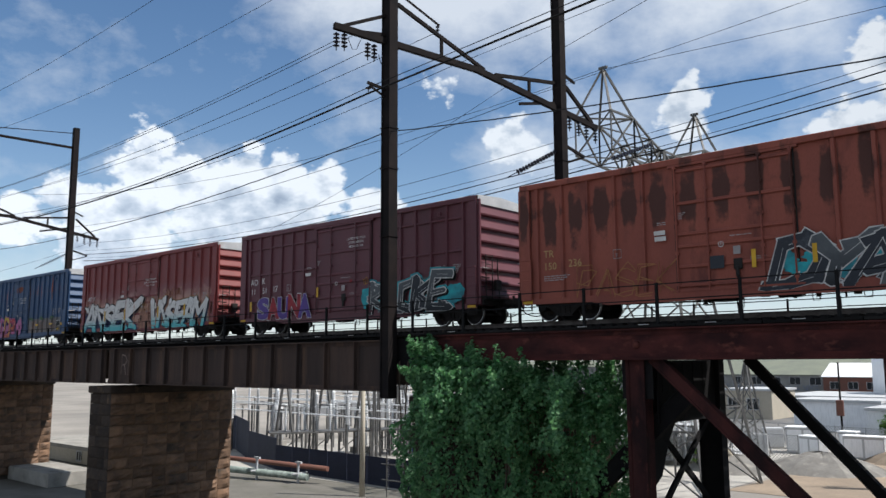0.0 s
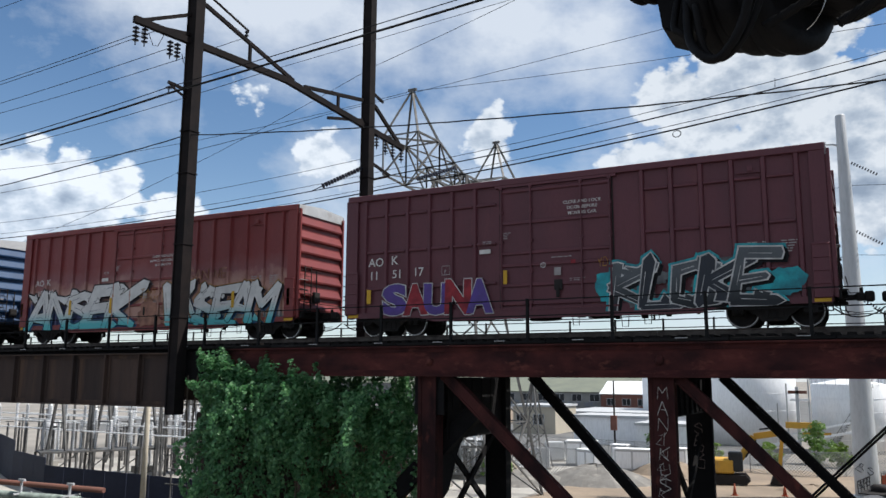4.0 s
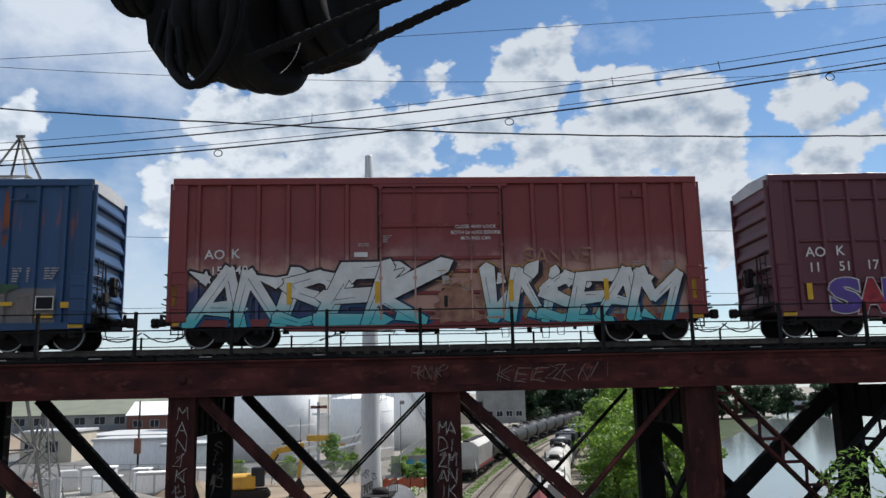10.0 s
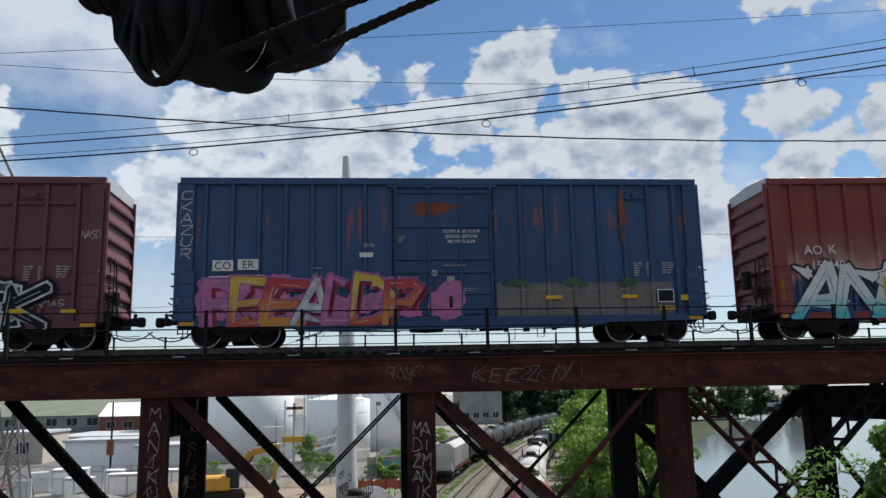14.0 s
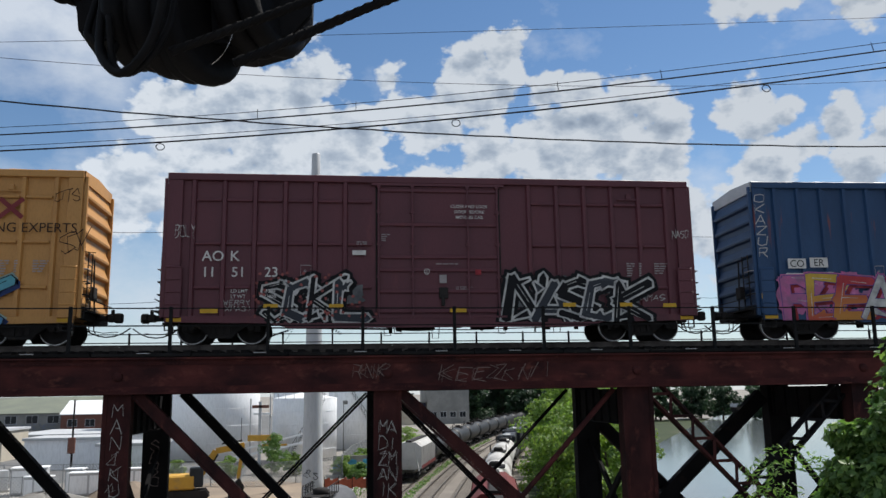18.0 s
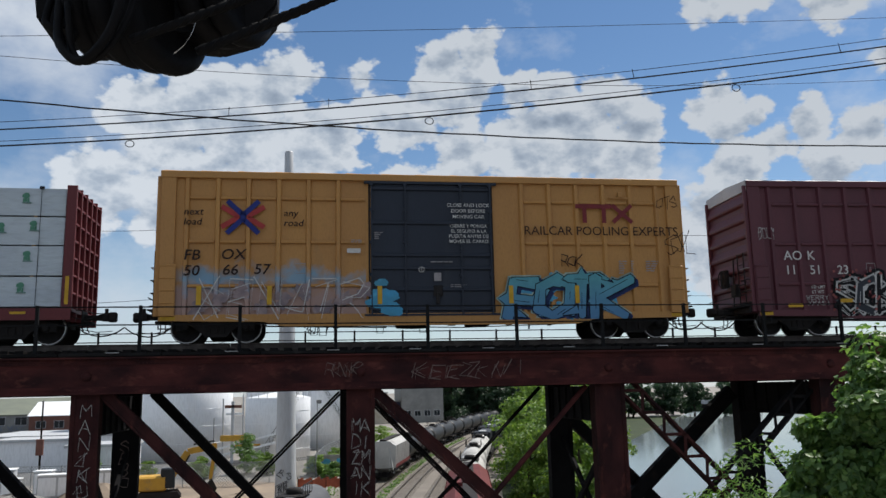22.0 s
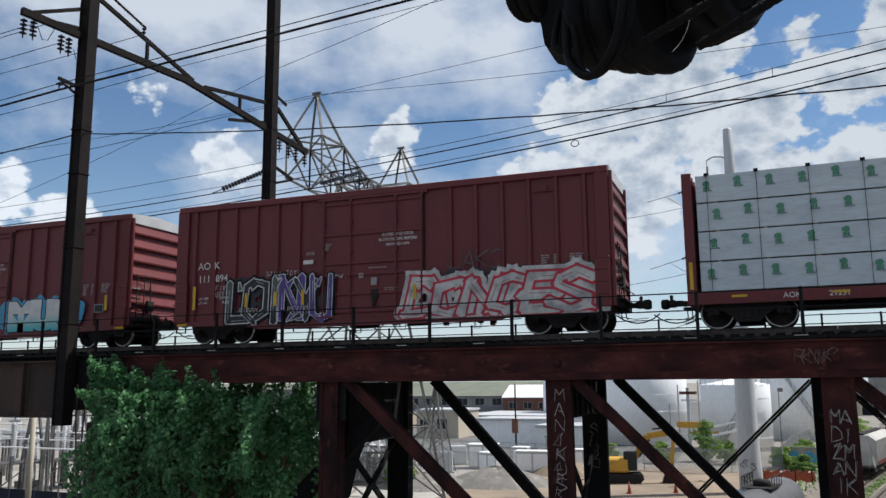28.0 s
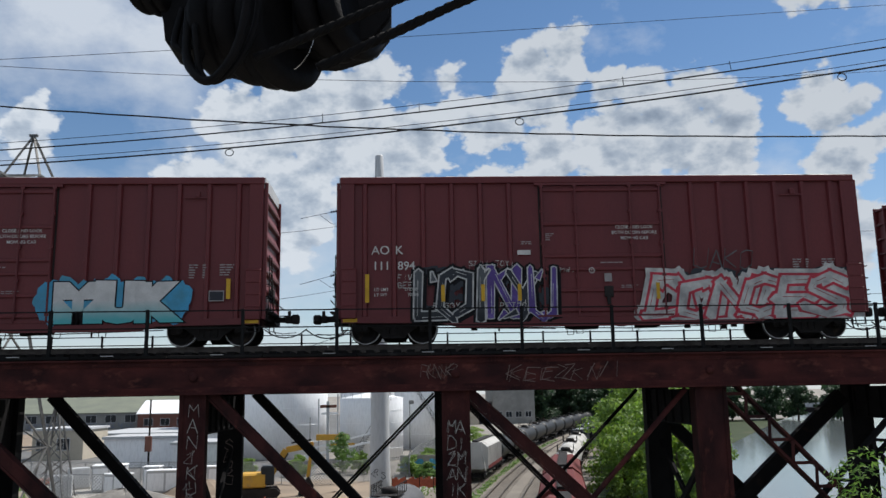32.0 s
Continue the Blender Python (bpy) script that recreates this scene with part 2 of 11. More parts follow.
def mat(name, a, b, scale=3.0, rough=0.7, metal=0.0, bump=0.15, fine=40.0, stain=None, stain_scale=1.2, stain_at=0.58, stretch=(1, 1, 1), vary=0.0, spec=0.22):
    """Two tones in broad patches, fine grain, optional stains, relief."""
    m = bpy.data.materials.new(name)
    m.use_nodes = True
    N, L, bs = links_of(m)
    tc = N("ShaderNodeTexCoord")
    info = N("ShaderNodeObjectInfo")
    add = N("ShaderNodeVectorMath")
    add.operation = "MULTIPLY_ADD"
    L(tc.outputs["Object"], add.inputs[0])
    add.inputs[1].default_value = stretch
    com = N("ShaderNodeMath")
    com.operation = "MULTIPLY"
    L(info.outputs["Random"], com.inputs[0])
    com.inputs[1].default_value = 37.0
    L(com.outputs[0], add.inputs[2])
    vec = add.outputs[0]

    def tex(s, d, r=0.55):
        n = N("ShaderNodeTexNoise")
        n.inputs["Scale"].default_value, n.inputs["Detail"].default_value, n.inputs["Roughness"].default_value = s, d, r
        L(vec, n.inputs["Vector"])
        return n.outputs["Fac"]

    def ramp(fac, lo, hi):
        n = N("ShaderNodeMapRange")
        L(fac, n.inputs[0])
        n.inputs[1].default_value, n.inputs[2].default_value = lo, hi
        return n.outputs[0]

    def mixed(fac, c1, c2):
        n = N("ShaderNodeMix")
        n.data_type = "RGBA"
        L(fac, n.inputs["Factor"])
        for key, c in (("A", c1), ("B", c2)):
            if isinstance(c, tuple):
                n.inputs[key].default_value = (*c, 1)
            else:
                L(c, n.inputs[key])
        return n.outputs["Result"]

    col = mixed(ramp(tex(scale, 6), 0.36, 0.64), a, b)
    grain = tex(fine, 4, 0.65)
    dark = tuple(v * 0.62 for v in a)
    g = N("ShaderNodeMath")
    g.operation = "MULTIPLY"
    L(ramp(grain, 0.45, 0.75), g.inputs[0])
    g.inputs[1].default_value = 0.5
    col = mixed(g.outputs[0], col, dark)
    if stain:
        col = mixed(ramp(tex(stain_scale, 7, 0.6), stain_at, stain_at + 0.16), col, stain)
    if vary:
        hv = N("ShaderNodeHueSaturation")
        vr = N("ShaderNodeMapRange")
        L(info.outputs["Random"], vr.inputs[0])
        vr.inputs[3].default_value, vr.inputs[4].default_value = 1 - vary, 1 + vary
        L(vr.outputs[0], hv.inputs["Value"])
        L(col, hv.inputs["Color"])
        col = hv.outputs[0]
    L(col, bs.inputs["Base Color"])
    rr = N("ShaderNodeMapRange")
    L(grain, rr.inputs[0])
    rr.inputs[3].default_value, rr.inputs[4].default_value = max(0.03, rough - 0.12), min(1.0, rough + 0.12)
    L(rr.outputs[0], bs.inputs["Roughness"])
    bs.inputs["Metallic"].default_value = metal
    bs.inputs["Specular IOR Level"].default_value = spec
    if bump:
        bp = N("ShaderNodeBump")
        bp.inputs["Strength"].default_value, bp.inputs["Distance"].default_value = bump, 0.02
        L(grain, bp.inputs["Height"])
        L(bp.outputs[0], bs.inputs["Normal"])
    return m


def plain(name, c, rough=0.6, metal=0.0):
    return mat(name, c, tuple(v * 0.8 for v in c), 2.5, rough, metal, 0.05, 30.0, None, 1, .6, (1, 1, 1), 0, 0.12 if max(c) < 0.05 else 0.25)


RUST = mat("rusty bridge paint", (0.088, 0.025, 0.023), (0.026, 0.011, 0.012), 1.1, 0.85, 0, 0.5, 34.0, (0.13, 0.043, 0.034), 2.4, 0.57, (0.8, 1, 1.5), 0, 0.12)
# darker red than RUST, for the front columns and diagonals
COLUMN_RUST = mat("dark red column paint", (0.062, 0.021, 0.020), (0.018, 0.010, 0.011), 1.4, 0.9, 0, 0.5, 34.0, (0.11, 0.034, 0.028), 3.2, 0.59, (1, 1, 0.5), 0, 0.1)
# near-black in two tones with brown patches
BLACK_STEEL = mat("black steel with brown patches", (0.014, 0.013, 0.014), (0.008, 0.008, 0.009), 1.2, 0.85, 0, 0.3, 24.0, (0.034, 0.020, 0.017), 1.6, 0.62, (1, 1, 1), 0, 0.1)
DARK_GIRDER = mat("grey-brown weathered girder", (0.075, 0.050, 0.042), (0.036, 0.028, 0.027), 0.9, 0.85, 0, 0.3, 20.0, (0.105, 0.064, 0.046), 1.1, 0.55, (1, 1, 0.12), 0, 0.15)
POLE_STEEL = mat("dark brown pole steel", (0.018, 0.014, 0.014), (0.010, 0.009, 0.010), 1.5, 0.85, 0, 0.2, 22.0, None, 1, .6, (1, 1, 1), 0, 0.1)
RAIL_STEEL = mat("worn rail steel", (0.10, 0.085, 0.075), (0.05, 0.04, 0.035), 3.0, 0.5, 0.6, 0.1)
TIE = mat("old timber tie", (0.020, 0.017, 0.016), (0.011, 0.010, 0.010), 3.0, 0.92, 0, 0.5, 30.0, None, 1, .6, (1, .3, 1), 0.25, 0.1)
WIRE = plain("black cable", (0.015, 0.015, 0.016), 0.7)


# ---- mesh kit ----
def box(bm, x0, y0, z0, x1, y1, z1, bevel=0.0):
    vs = [bm.verts.new((x, y, z)) for x in (x0, x1) for y in (y0, y1) for z in (z0, z1)]
    fs = [bm.faces.new([vs[i] for i in f]) for f in ((0, 1, 3, 2), (4, 6, 7, 5), (0, 4, 5, 1), (2, 3, 7, 6), (0, 2, 6, 4), (1, 5, 7, 3))]
    if bevel:
        bmesh.ops.bevel(bm, geom=list({e for f in fs for e in f.edges}), offset=bevel, segments=1, affect="EDGES")
    return bm


def bar(bm, a, b, w, h, up=(0, 0, 1)):
    """A square bar from a to b, w wide across, h high along up."""
    a, b = Vector(a), Vector(b)
    d = (b - a).normalized()
    u = Vector(up)
    if abs(d.dot(u)) > 0.98:
        u = Vector((0, 1, 0))
    s = d.cross(u).normalized()
    u = s.cross(d).normalized()
    vs = []
    for p in (a, b):
        for i, j in ((-1, -1), (1, -1), (1, 1), (-1, 1)):
            vs.append(bm.verts.new(p + s * (i * w / 2) + u * (j * h / 2)))
    for f in ((3, 2, 1, 0), (4, 5, 6, 7), (0, 1, 5, 4), (1, 2, 6, 5), (2, 3, 7, 6), (3, 0, 4, 7)):
        bm.faces.new([vs[i] for i in f])
    return bm


def rod(bm, pts, r, n=8, r2=None, cap=True):
    """A round rod along points; r tapers to r2."""
    pts = [Vector(p) for p in pts]
    rings = []
    prev = None
    for i, p in enumerate(pts):
        d = (pts[min(i + 1, len(pts) - 1)] - pts[max(i - 1, 0)]).normalized()
        if prev is None:
            u = Vector((0, 0, 1)) if abs(d.z) < 0.9 else Vector((1, 0, 0))
            s = d.cross(u).normalized()
        else:
            s = (prev - d * prev.dot(d)).normalized()
        prev = s
        t = d.cross(s)
        rr = r if r2 is None else r + (r2 - r) * i / max(1, len(pts) - 1)
        rings.append([bm.verts.new(p + (s * math.cos(2 * math.pi * k / n) + t * math.sin(2 * math.pi * k / n)) * rr) for k in range(n)])
    for a, b in zip(rings, rings[1:]):
        for k in range(n):
            f = bm.faces.new((a[k], a[(k + 1) % n], b[(k + 1) % n], b[k]))
            f.smooth = n > 6
    if cap and n > 2:
        bm.faces.new(rings[0][::-1]), bm.faces.new(rings[-1])
    return bm


def lathe(bm, profile, c=(0, 0, 0), n=20, axis="Z"):
    """A turned shape: profile of (radius, height) about an axis through c."""
    rings = []
    c = Vector(c)
    for r, h in profile:
        ring = []
        for k in range(n):
            a = 2 * math.pi * k / n
            u, v = r * math.cos(a), r * math.sin(a)
            p = {"Z": (u, v, h), "Y": (u, h, v), "X": (h, u, v)}[axis]
            ring.append(bm.verts.new(c + Vector(p)))
        rings.append(ring)
    for a, b in zip(rings, rings[1:]):
        for k in range(n):
            f = bm.faces.new((a[k], a[(k + 1) % n], b[(k + 1) % n], b[k]))
            f.smooth = True
    bm.faces.new(rings[0][::-1]), bm.faces.new(rings[-1])
    return bm


def mesh_of(name, bm, material):
    bmesh.ops.recalc_face_normals(bm, faces=bm.faces[:])
    me = bpy.data.meshes.new(name)
    bm.to_mesh(me)
    bm.free()
    for k in material if isinstance(material, (list, tuple)) else (material,):
        me.materials.append(k)
    return me


def part(name, bm, material, parent=None, label="", at=None):
    ob = new(name, bm if isinstance(bm, bpy.types.Mesh) else mesh_of(name, bm, material))
    if parent:
        ob.parent = parent
    if at is not None:
        ob.matrix_basis = at if isinstance(at, Matrix) else Matrix.Translation(at)
    if label:
        ob["label"] = label
    return ob


def thing(name, label, category, group="", kind="", at=(0, 0, 0)):
    ob = new(name)
    ob.empty_display_size = 0.2
    ob.matrix_basis = at if isinstance(at, Matrix) else Matrix.Translation(at)
    return tagged(ob, label, category, group, kind)


def B():
    return bmesh.new()


# ---- lettering ----
GLYPHS = {}


def text_points(text, bold=0.0, align="LEFT"):
    """The built-in font's outline of a text as flat polygons, one unit high, cached."""
    key = (text, round(bold, 3), align)
    if key not in GLYPHS:
        cu = bpy.data.curves.new("glyph", "FONT")
        cu.body, cu.offset, cu.align_x, cu.resolution_u = text, bold, align, 3
        ob = bpy.data.objects.new("glyph", cu)
        scene.collection.objects.link(ob)
        dg = bpy.context.evaluated_depsgraph_get()
        me = ob.evaluated_get(dg).to_mesh()
        GLYPHS[key] = ([tuple(v.co) for v in me.vertices], [tuple(p.vertices) for p in me.polygons])
        ob.evaluated_get(dg).to_mesh_clear()
        bpy.data.objects.remove(ob)
        bpy.data.curves.remove(cu)
    return GLYPHS[key]


def put_text(bm, text, x, z, size, y, bold=0.0, lean=0.0, wide=1.0, tilt=0.0, align="LEFT"):
    """Letters that stand on (x, z) on a face towards -y."""
    vs, fs = text_points(text, bold, align)
    c, s = math.cos(tilt), math.sin(tilt)
    made = []
    for u, v, _ in vs:
        u, v = (u + lean * v) * wide * size, v * size
        made.append(bm.verts.new((x + u * c - v * s, y, z + u * s + v * c)))
    for f in fs:
        try:
            bm.faces.new([made[i] for i in f])
        except ValueError:
            pass


def extent(text, bold=0.0):
    vs, _ = text_points(text, bold)
    xs = [v[0] for v in vs] or [0, 0.3]
    return min(xs), max(xs)


def blob(bm, cx, cz, rx, rz, y, seed, n=26, rag=0.18):
    """A sprayed cloud with an uneven outline."""
    rng = random.Random(seed)
    ph = [rng.uniform(0, 6.28) for _ in range(5)]
    vs = []
    for k in range(n):
        a = 2 * math.pi * k / n
        r = 1 + rag * (math.sin(2 * a + ph[0]) * 0.5 + math.sin(3 * a + ph[1]) * 0.4 + math.sin(7 * a + ph[2]) * 0.35 + math.sin(11 * a + ph[3]) * 0.3)
        vs.append(bm.verts.new((cx + rx * r * math.cos(a), y, cz + rz * r * math.sin(a))))
    bm.faces.new(vs)


for warm in "ABCDEFGHIKLMNOPRSTUWXYZ0123456789!":
    text_points(warm, 0.0)

# ---- setting ----
GROUND_Z, GIRDER_Y, RAIL_Z, TRACK_Y = -9.5, 22.9, 1.48, 25.6


def track_bend(x):
    """The track leaves the straight past the last tower and bends towards the near girder."""
    return -0.10 * math.log1p(math.exp(min(40.0, (x - 7.0) / 2.0))) if x < 32 else -1.25


def on_track(x, half):
    """Pose of a car whose trucks stand half a length before and behind x."""
    y0, y1 = track_bend(x - half), track_bend(x + half)
    return pose(x, TRACK_Y + (y0 + y1) / 2, RAIL_Z, 0, 0, math.degrees(math.atan2(y1 - y0, 2 * half)))


GROUND = mat("dusty yard ground", (0.30, 0.275, 0.245), (0.21, 0.195, 0.178), 0.08, 0.95, 0, 0.4, 3.0, (0.16, 0.145, 0.13), 0.03, 0.55)
bm = B()


def track_x(y, off):
    """Middle line of the yard tracks; off is the distance to the right of the first one."""
    return -9.76 + off + 0.1304 * y + 0.000552 * min(y, 450.0) ** 2


def ground_drop(off):
    """How far the ground lies below the yard level beside the tracks."""
    u = min(1.0, max(0.0, (off + 4.5) / 3.0))
    return 1.86 * u * u * (3 - 2 * u)


rows_ = []
for y in (-600, -60, 0, 30, 38, 44, 50, 60, 70, 80, 95, 110, 130, 150, 175, 200, 230, 260, 300, 350, 420, 600, 1200, 4500):
    k = min(1.0, max(0.0, (y - 36) / 8.0))
    tx = track_x(y, 0.0)
    rows_.append([bm.verts.new((x, y, GROUND_Z - k * ground_drop(x - tx))) for x in [-3000, -600, -200, -80] + [max(-60, tx) - 7 + 0.6 * j for j in range(17)] + [max(tx + 20, 140), max(tx + 40, 400), max(tx + 100, 900), 3000]])
for r0, r1 in zip(rows_, rows_[1:]):
    for k in range(len(r0) - 1):
        bm.faces.new((r0[k], r0[k + 1], r1[k + 1], r1[k]))
tagged(part("ground", bm, GROUND), "pale dusty earth and gravel yard ground", "ground", kind="structure")

# hand-drawn letters: strokes on a grid, x 0-4, y 0-6
STROKES = {
    "A": "00 26 40|12 32", "B": "00 06 36 45 33 03|33 42 30 00", "D": "00 06 26 44 41 20 00", "E": "46 06 00 40|03 33", "F": "00 06 46|03 33",
    "G": "45 26 05 01 20 41 43 23", "H": "00 06|40 46|03 43", "I": "20 26", "K": "00 06|46 03 40", "L": "06 00 40", "M": "00 06 23 46 40", "N": "00 06 40 46",
    "O": "20 01 05 26 45 41 20", "P": "00 06 36 45 33 03", "R": "00 06 36 45 33 03|23 40", "S": "45 26 05 04 42 41 20 01", "T": "20 26|06 46",
    "U": "06 01 20 41 46", "V": "06 20 46", "Y": "06 23 46|23 20", "Z": "06 46 00 40", "X": "00 46|06 40", "J": "06 46 41 20 01", "C": "45 26 05 01 20 41",
    "W": "06 10 24 30 46", "/": "00 46", "!": "26 22|21 20", ".": "20 21",
}


def strokes(bm, text, x, z, w, h, y, thick, gap=0.35, lean=0.0, wild=0.05, seed=1, down=False):
    """Sprayed or scratched letters on a face that looks towards -y."""
    rng = random.Random(seed)
    for ch in text:
        for line in STROKES.get(ch, "").split("|"):
            pts = []
            for q in line.split():
                u, v = int(q[0]) / 4, int(q[1]) / 6
                pts.append((x + (u + lean * v) * w + rng.uniform(-wild, wild) * w, y, z + v * h + rng.uniform(-wild, wild) * h))
            for a, b in zip(pts, pts[1:]):
                bar(bm, a, b, 0.006, thick, (0, 0, 1)) if abs(a[0] - b[0]) > 0.02 else bar(bm, (a[0], a[1], a[2]), (b[0] + 0.021, b[1], b[2]), 0.006, thick, (0, 0, 1))
        if down:
            z -= h * (1 + gap)
        else:
            x += w * (1 + gap)


CHALK = plain("white spray paint", (0.46, 0.44, 0.42), 0.8)
CHALK_FAINT = plain("thin greyed spray paint", (0.23, 0.175, 0.16), 0.85)

# ---- the trestle ----
BENTS = (-12.8, -5.5, 1.72, 9.0, 16.2, 23.5, 30.7)
REAR_Y = 27.9


def plate_girder(name, label, x0, x1, y, z0, z1, material, stiff=0.0, pitch=0.0, flange=0.34, side=-1):
    """A riveted plate girder: web, flanges, stiffeners, rivet heads."""
    g = thing(name, label, "girder", "bridge girders", at=(0, 0, 0))
    bm = B()
    box(bm, x0, y, z0 + 0.03, x1, y + 0.05, z1 - 0.03)
    part("web", bm, material, g)
    bm = B()
    box(bm, x0, y + 0.02 - flange / 2, z1 - 0.045, x1, y + 0.02 + flange / 2, z1)
    box(bm, x0, y - 0.03, z1 - 0.2, x1, y - 0.004, z1 - 0.046)
    part("top_flange", bm, material, g)
    bm = B()
    box(bm, x0, y + 0.02 - flange / 2, z0, x1, y + 0.02 + flange / 2, z0 + 0.045)
    box(bm, x0, y - 0.03, z0 + 0.046, x1, y - 0.004, z0 + 0.2)
    part("bottom_flange", bm, material, g)
    if stiff:
        b2 = B()
        box(b2, -0.06, -0.20, z0 + 0.046, 0.0, -0.001, z1 - 0.046)
        box(b2, 0.0, -0.03, z0 + 0.046, 0.12, -0.002, z1 - 0.046)
        me = mesh_of("stiffener", b2, material)
        n = int((x1 - x0) / stiff)
        for i in range(n + 1):
            part("stiffener", me, None, g, at=(x1 - 0.2 - i * stiff, y, 0))
    if pitch:
        b3 = B()
        x = x0 + 0.1
        while x < min(x1, 34):
            for zz in (z1 - 0.07, z1 - 0.155, z0 + 0.11):
                c = (x, y - 0.03, zz)
                vs = [b3.verts.new((c[0] + math.cos(a) * 0.018, c[1], c[2] + math.sin(a) * 0.018)) for a in (0, 1.571, 3.142, 4.712)]
                t = b3.verts.new((c[0], c[1] - 0.014, c[2]))
                for k in range(4):
                    b3.faces.new((vs[k], vs[(k + 1) % 4], t))
            x += pitch
        tagged(part("rivets", b3, material, g), kind="stuff")
    return g


front = plate_girder("trestle_girder", "long rust-red riveted steel bridge girder scratched with graffiti", -21.4, 62.0, GIRDER_Y, 0.05, 1.02, RUST, 0, 0.105)
for x in BENTS[:6]:
    bm = B()
    lathe(bm, ((0.13, 0.0), (0.13, -0.03), (0.10, -0.07), (0.03, -0.085)), (0, 0, 0), 10, "Y")
    part("pin", bm, RUST, front, at=(x, GIRDER_Y - 0.002, 0.52))
bm = B()
strokes(bm, "KNR", 0.95, 0.45, 0.2, 0.3, GIRDER_Y - 0.0135, 0.010, 0.4, 0.3, 0.2, 13)
strokes(bm, "RNK", 0.75, 0.42, 0.22, 0.36, GIRDER_Y - 0.012, 0.016, 0.5, 0.2, 0.12, 3)
tagged(part("scrawl", bm, CHALK_FAINT, front, "faint scratched white scrawl"), kind="stuff")
bm = B()
strokes(bm, "KEEZKN", 3.2, 0.32, 0.3, 0.36, GIRDER_Y - 0.0135, 0.010, 0.5, 0.3, 0.16, 15)
strokes(bm, "KEEZ", 3.15, 0.30, 0.34, 0.40, GIRDER_Y - 0.012, 0.016, 0.55, 0.25, 0.14, 5)
strokes(bm, "//I", 5.45, 0.36, 0.2, 0.42, GIRDER_Y - 0.012, 0.02, 0.9, 0.2, 0.10, 6)
tagged(part("scrawl", bm, CHALK_FAINT, front, "scratched greyish graffiti letters"), kind="stuff")
rear = plate_girder("rear_trestle_girder", "dark steel bridge girder behind the first track", -21.4, 62.0, REAR_Y + 0.2, 0.05, 1.0, BLACK_STEEL)
far = plate_girder("far_trestle_girder", "dark steel bridge girder below the far handrail", -21.4, 62.0, 31.6, 0.05, 1.0, BLACK_STEEL)
left = plate_girder("plate_girder", "grey-brown weathered plate girder with vertical stiffeners", -47.6, -23.6, GIRDER_Y, -1.15, 0.9, DARK_GIRDER, 1.9, 0.0, 0.42)
plate_girder("plate_girder", "grey-brown weathered plate girder with vertical stiffeners", -75.2, -48.0, GIRDER_Y, -1.15, 0.9, DARK_GIRDER, 1.9, 0.0, 0.42)
plate_girder("plate_girder", "grey-brown weathered plate girder with vertical stiffeners", -118.0, -75.6, GIRDER_Y, -1.15, 0.9, DARK_GIRDER, 1.9, 0.0, 0.42)
plate_girder("rear_plate_girder", "dark weathered plate girder behind the first one", -118.0, -23.6, 30.2, -1.15, 0.9, DARK_GIRDER)
bm = B()
strokes(bm, "RI", -46.0, -0.55, 0.5, 1.0, GIRDER_Y - 0.012, 0.05, 0.1, 0.2, 0.12, 9)
tagged(part("scrawl", bm, CHALK_FAINT, left, "faded white tag"), kind="stuff")
bm = B()
box(bm, -23.6, GIRDER_Y + 0.06, 0.0, -21.4, GIRDER_Y + 0.3, 0.95)
box(bm, -23.55, GIRDER_Y - 0.1, -0.1, -21.9, GIRDER_Y + 0.05, 0.05)
tagged(part("bearing_block", bm, BLACK_STEEL), "dark steel bearing block between the girder spans", "bearing")


def laced(bm, a, b, w, depth=0.3):
    """A built-up bar: two flanges with lacing between them."""
    a, b = Vector(a), Vector(b)
    d = (b - a).normalized()
    s = d.cross(Vector((0, 1, 0))).normalized()
    for k in (-1, 1):
        bar(bm, a + s * (k * w / 2), b + s * (k * w / 2), 0.07, depth, (0, 1, 0))
    n = max(3, int((b - a).length / (w * 0.9)))
    for i in range(n):
        p, q = a.lerp(b, i / n), a.lerp(b, (i + 1) / n)
        k = 1 if i % 2 else -1
        bar(bm, p + s * (k * w / 2) + Vector((0, -depth / 2, 0)), q - s * (k * w / 2) + Vector((0, -depth / 2, 0)), 0.09, 0.02, (0, 1, 0))


def column(name, x, y, w, d, material, parent, label=""):
    """A channel column with cover plates and edge angles."""
    bm = B()
    box(bm, x - w / 2, y, GROUND_Z + 0.4, x - w / 2 + 0.05, y + d, 0.05)
    box(bm, x + w / 2 - 0.05, y, GROUND_Z + 0.4, x + w / 2, y + d, 0.05)
    box(bm, x - w / 2 + 0.05, y + 0.03, GROUND_Z + 0.4, x + w / 2 - 0.05, y + 0.07, 0.05)
    box(bm, x - w / 2 + 0.05, y + d - 0.05, GROUND_Z + 0.4, x + w / 2 - 0.05, y + d - 0.02, 0.05)
    for k in (-1, 1):
        box(bm, x + k * (w / 2 + 0.03) - 0.03, y - 0.012, GROUND_Z + 0.4, x + k * (w / 2 + 0.03) + 0.03, y + 0.02, 0.05)
    z = -0.3
    while z > -5:
        for k in (-1, 1):
            cx = x + k * (w / 2 - 0.03)
            box(bm, cx - 0.016, y - 0.014, z - 0.016, cx + 0.016, y + 0.001, z + 0.016)
        z -= 0.16
    return part(name, bm, material, parent, label)


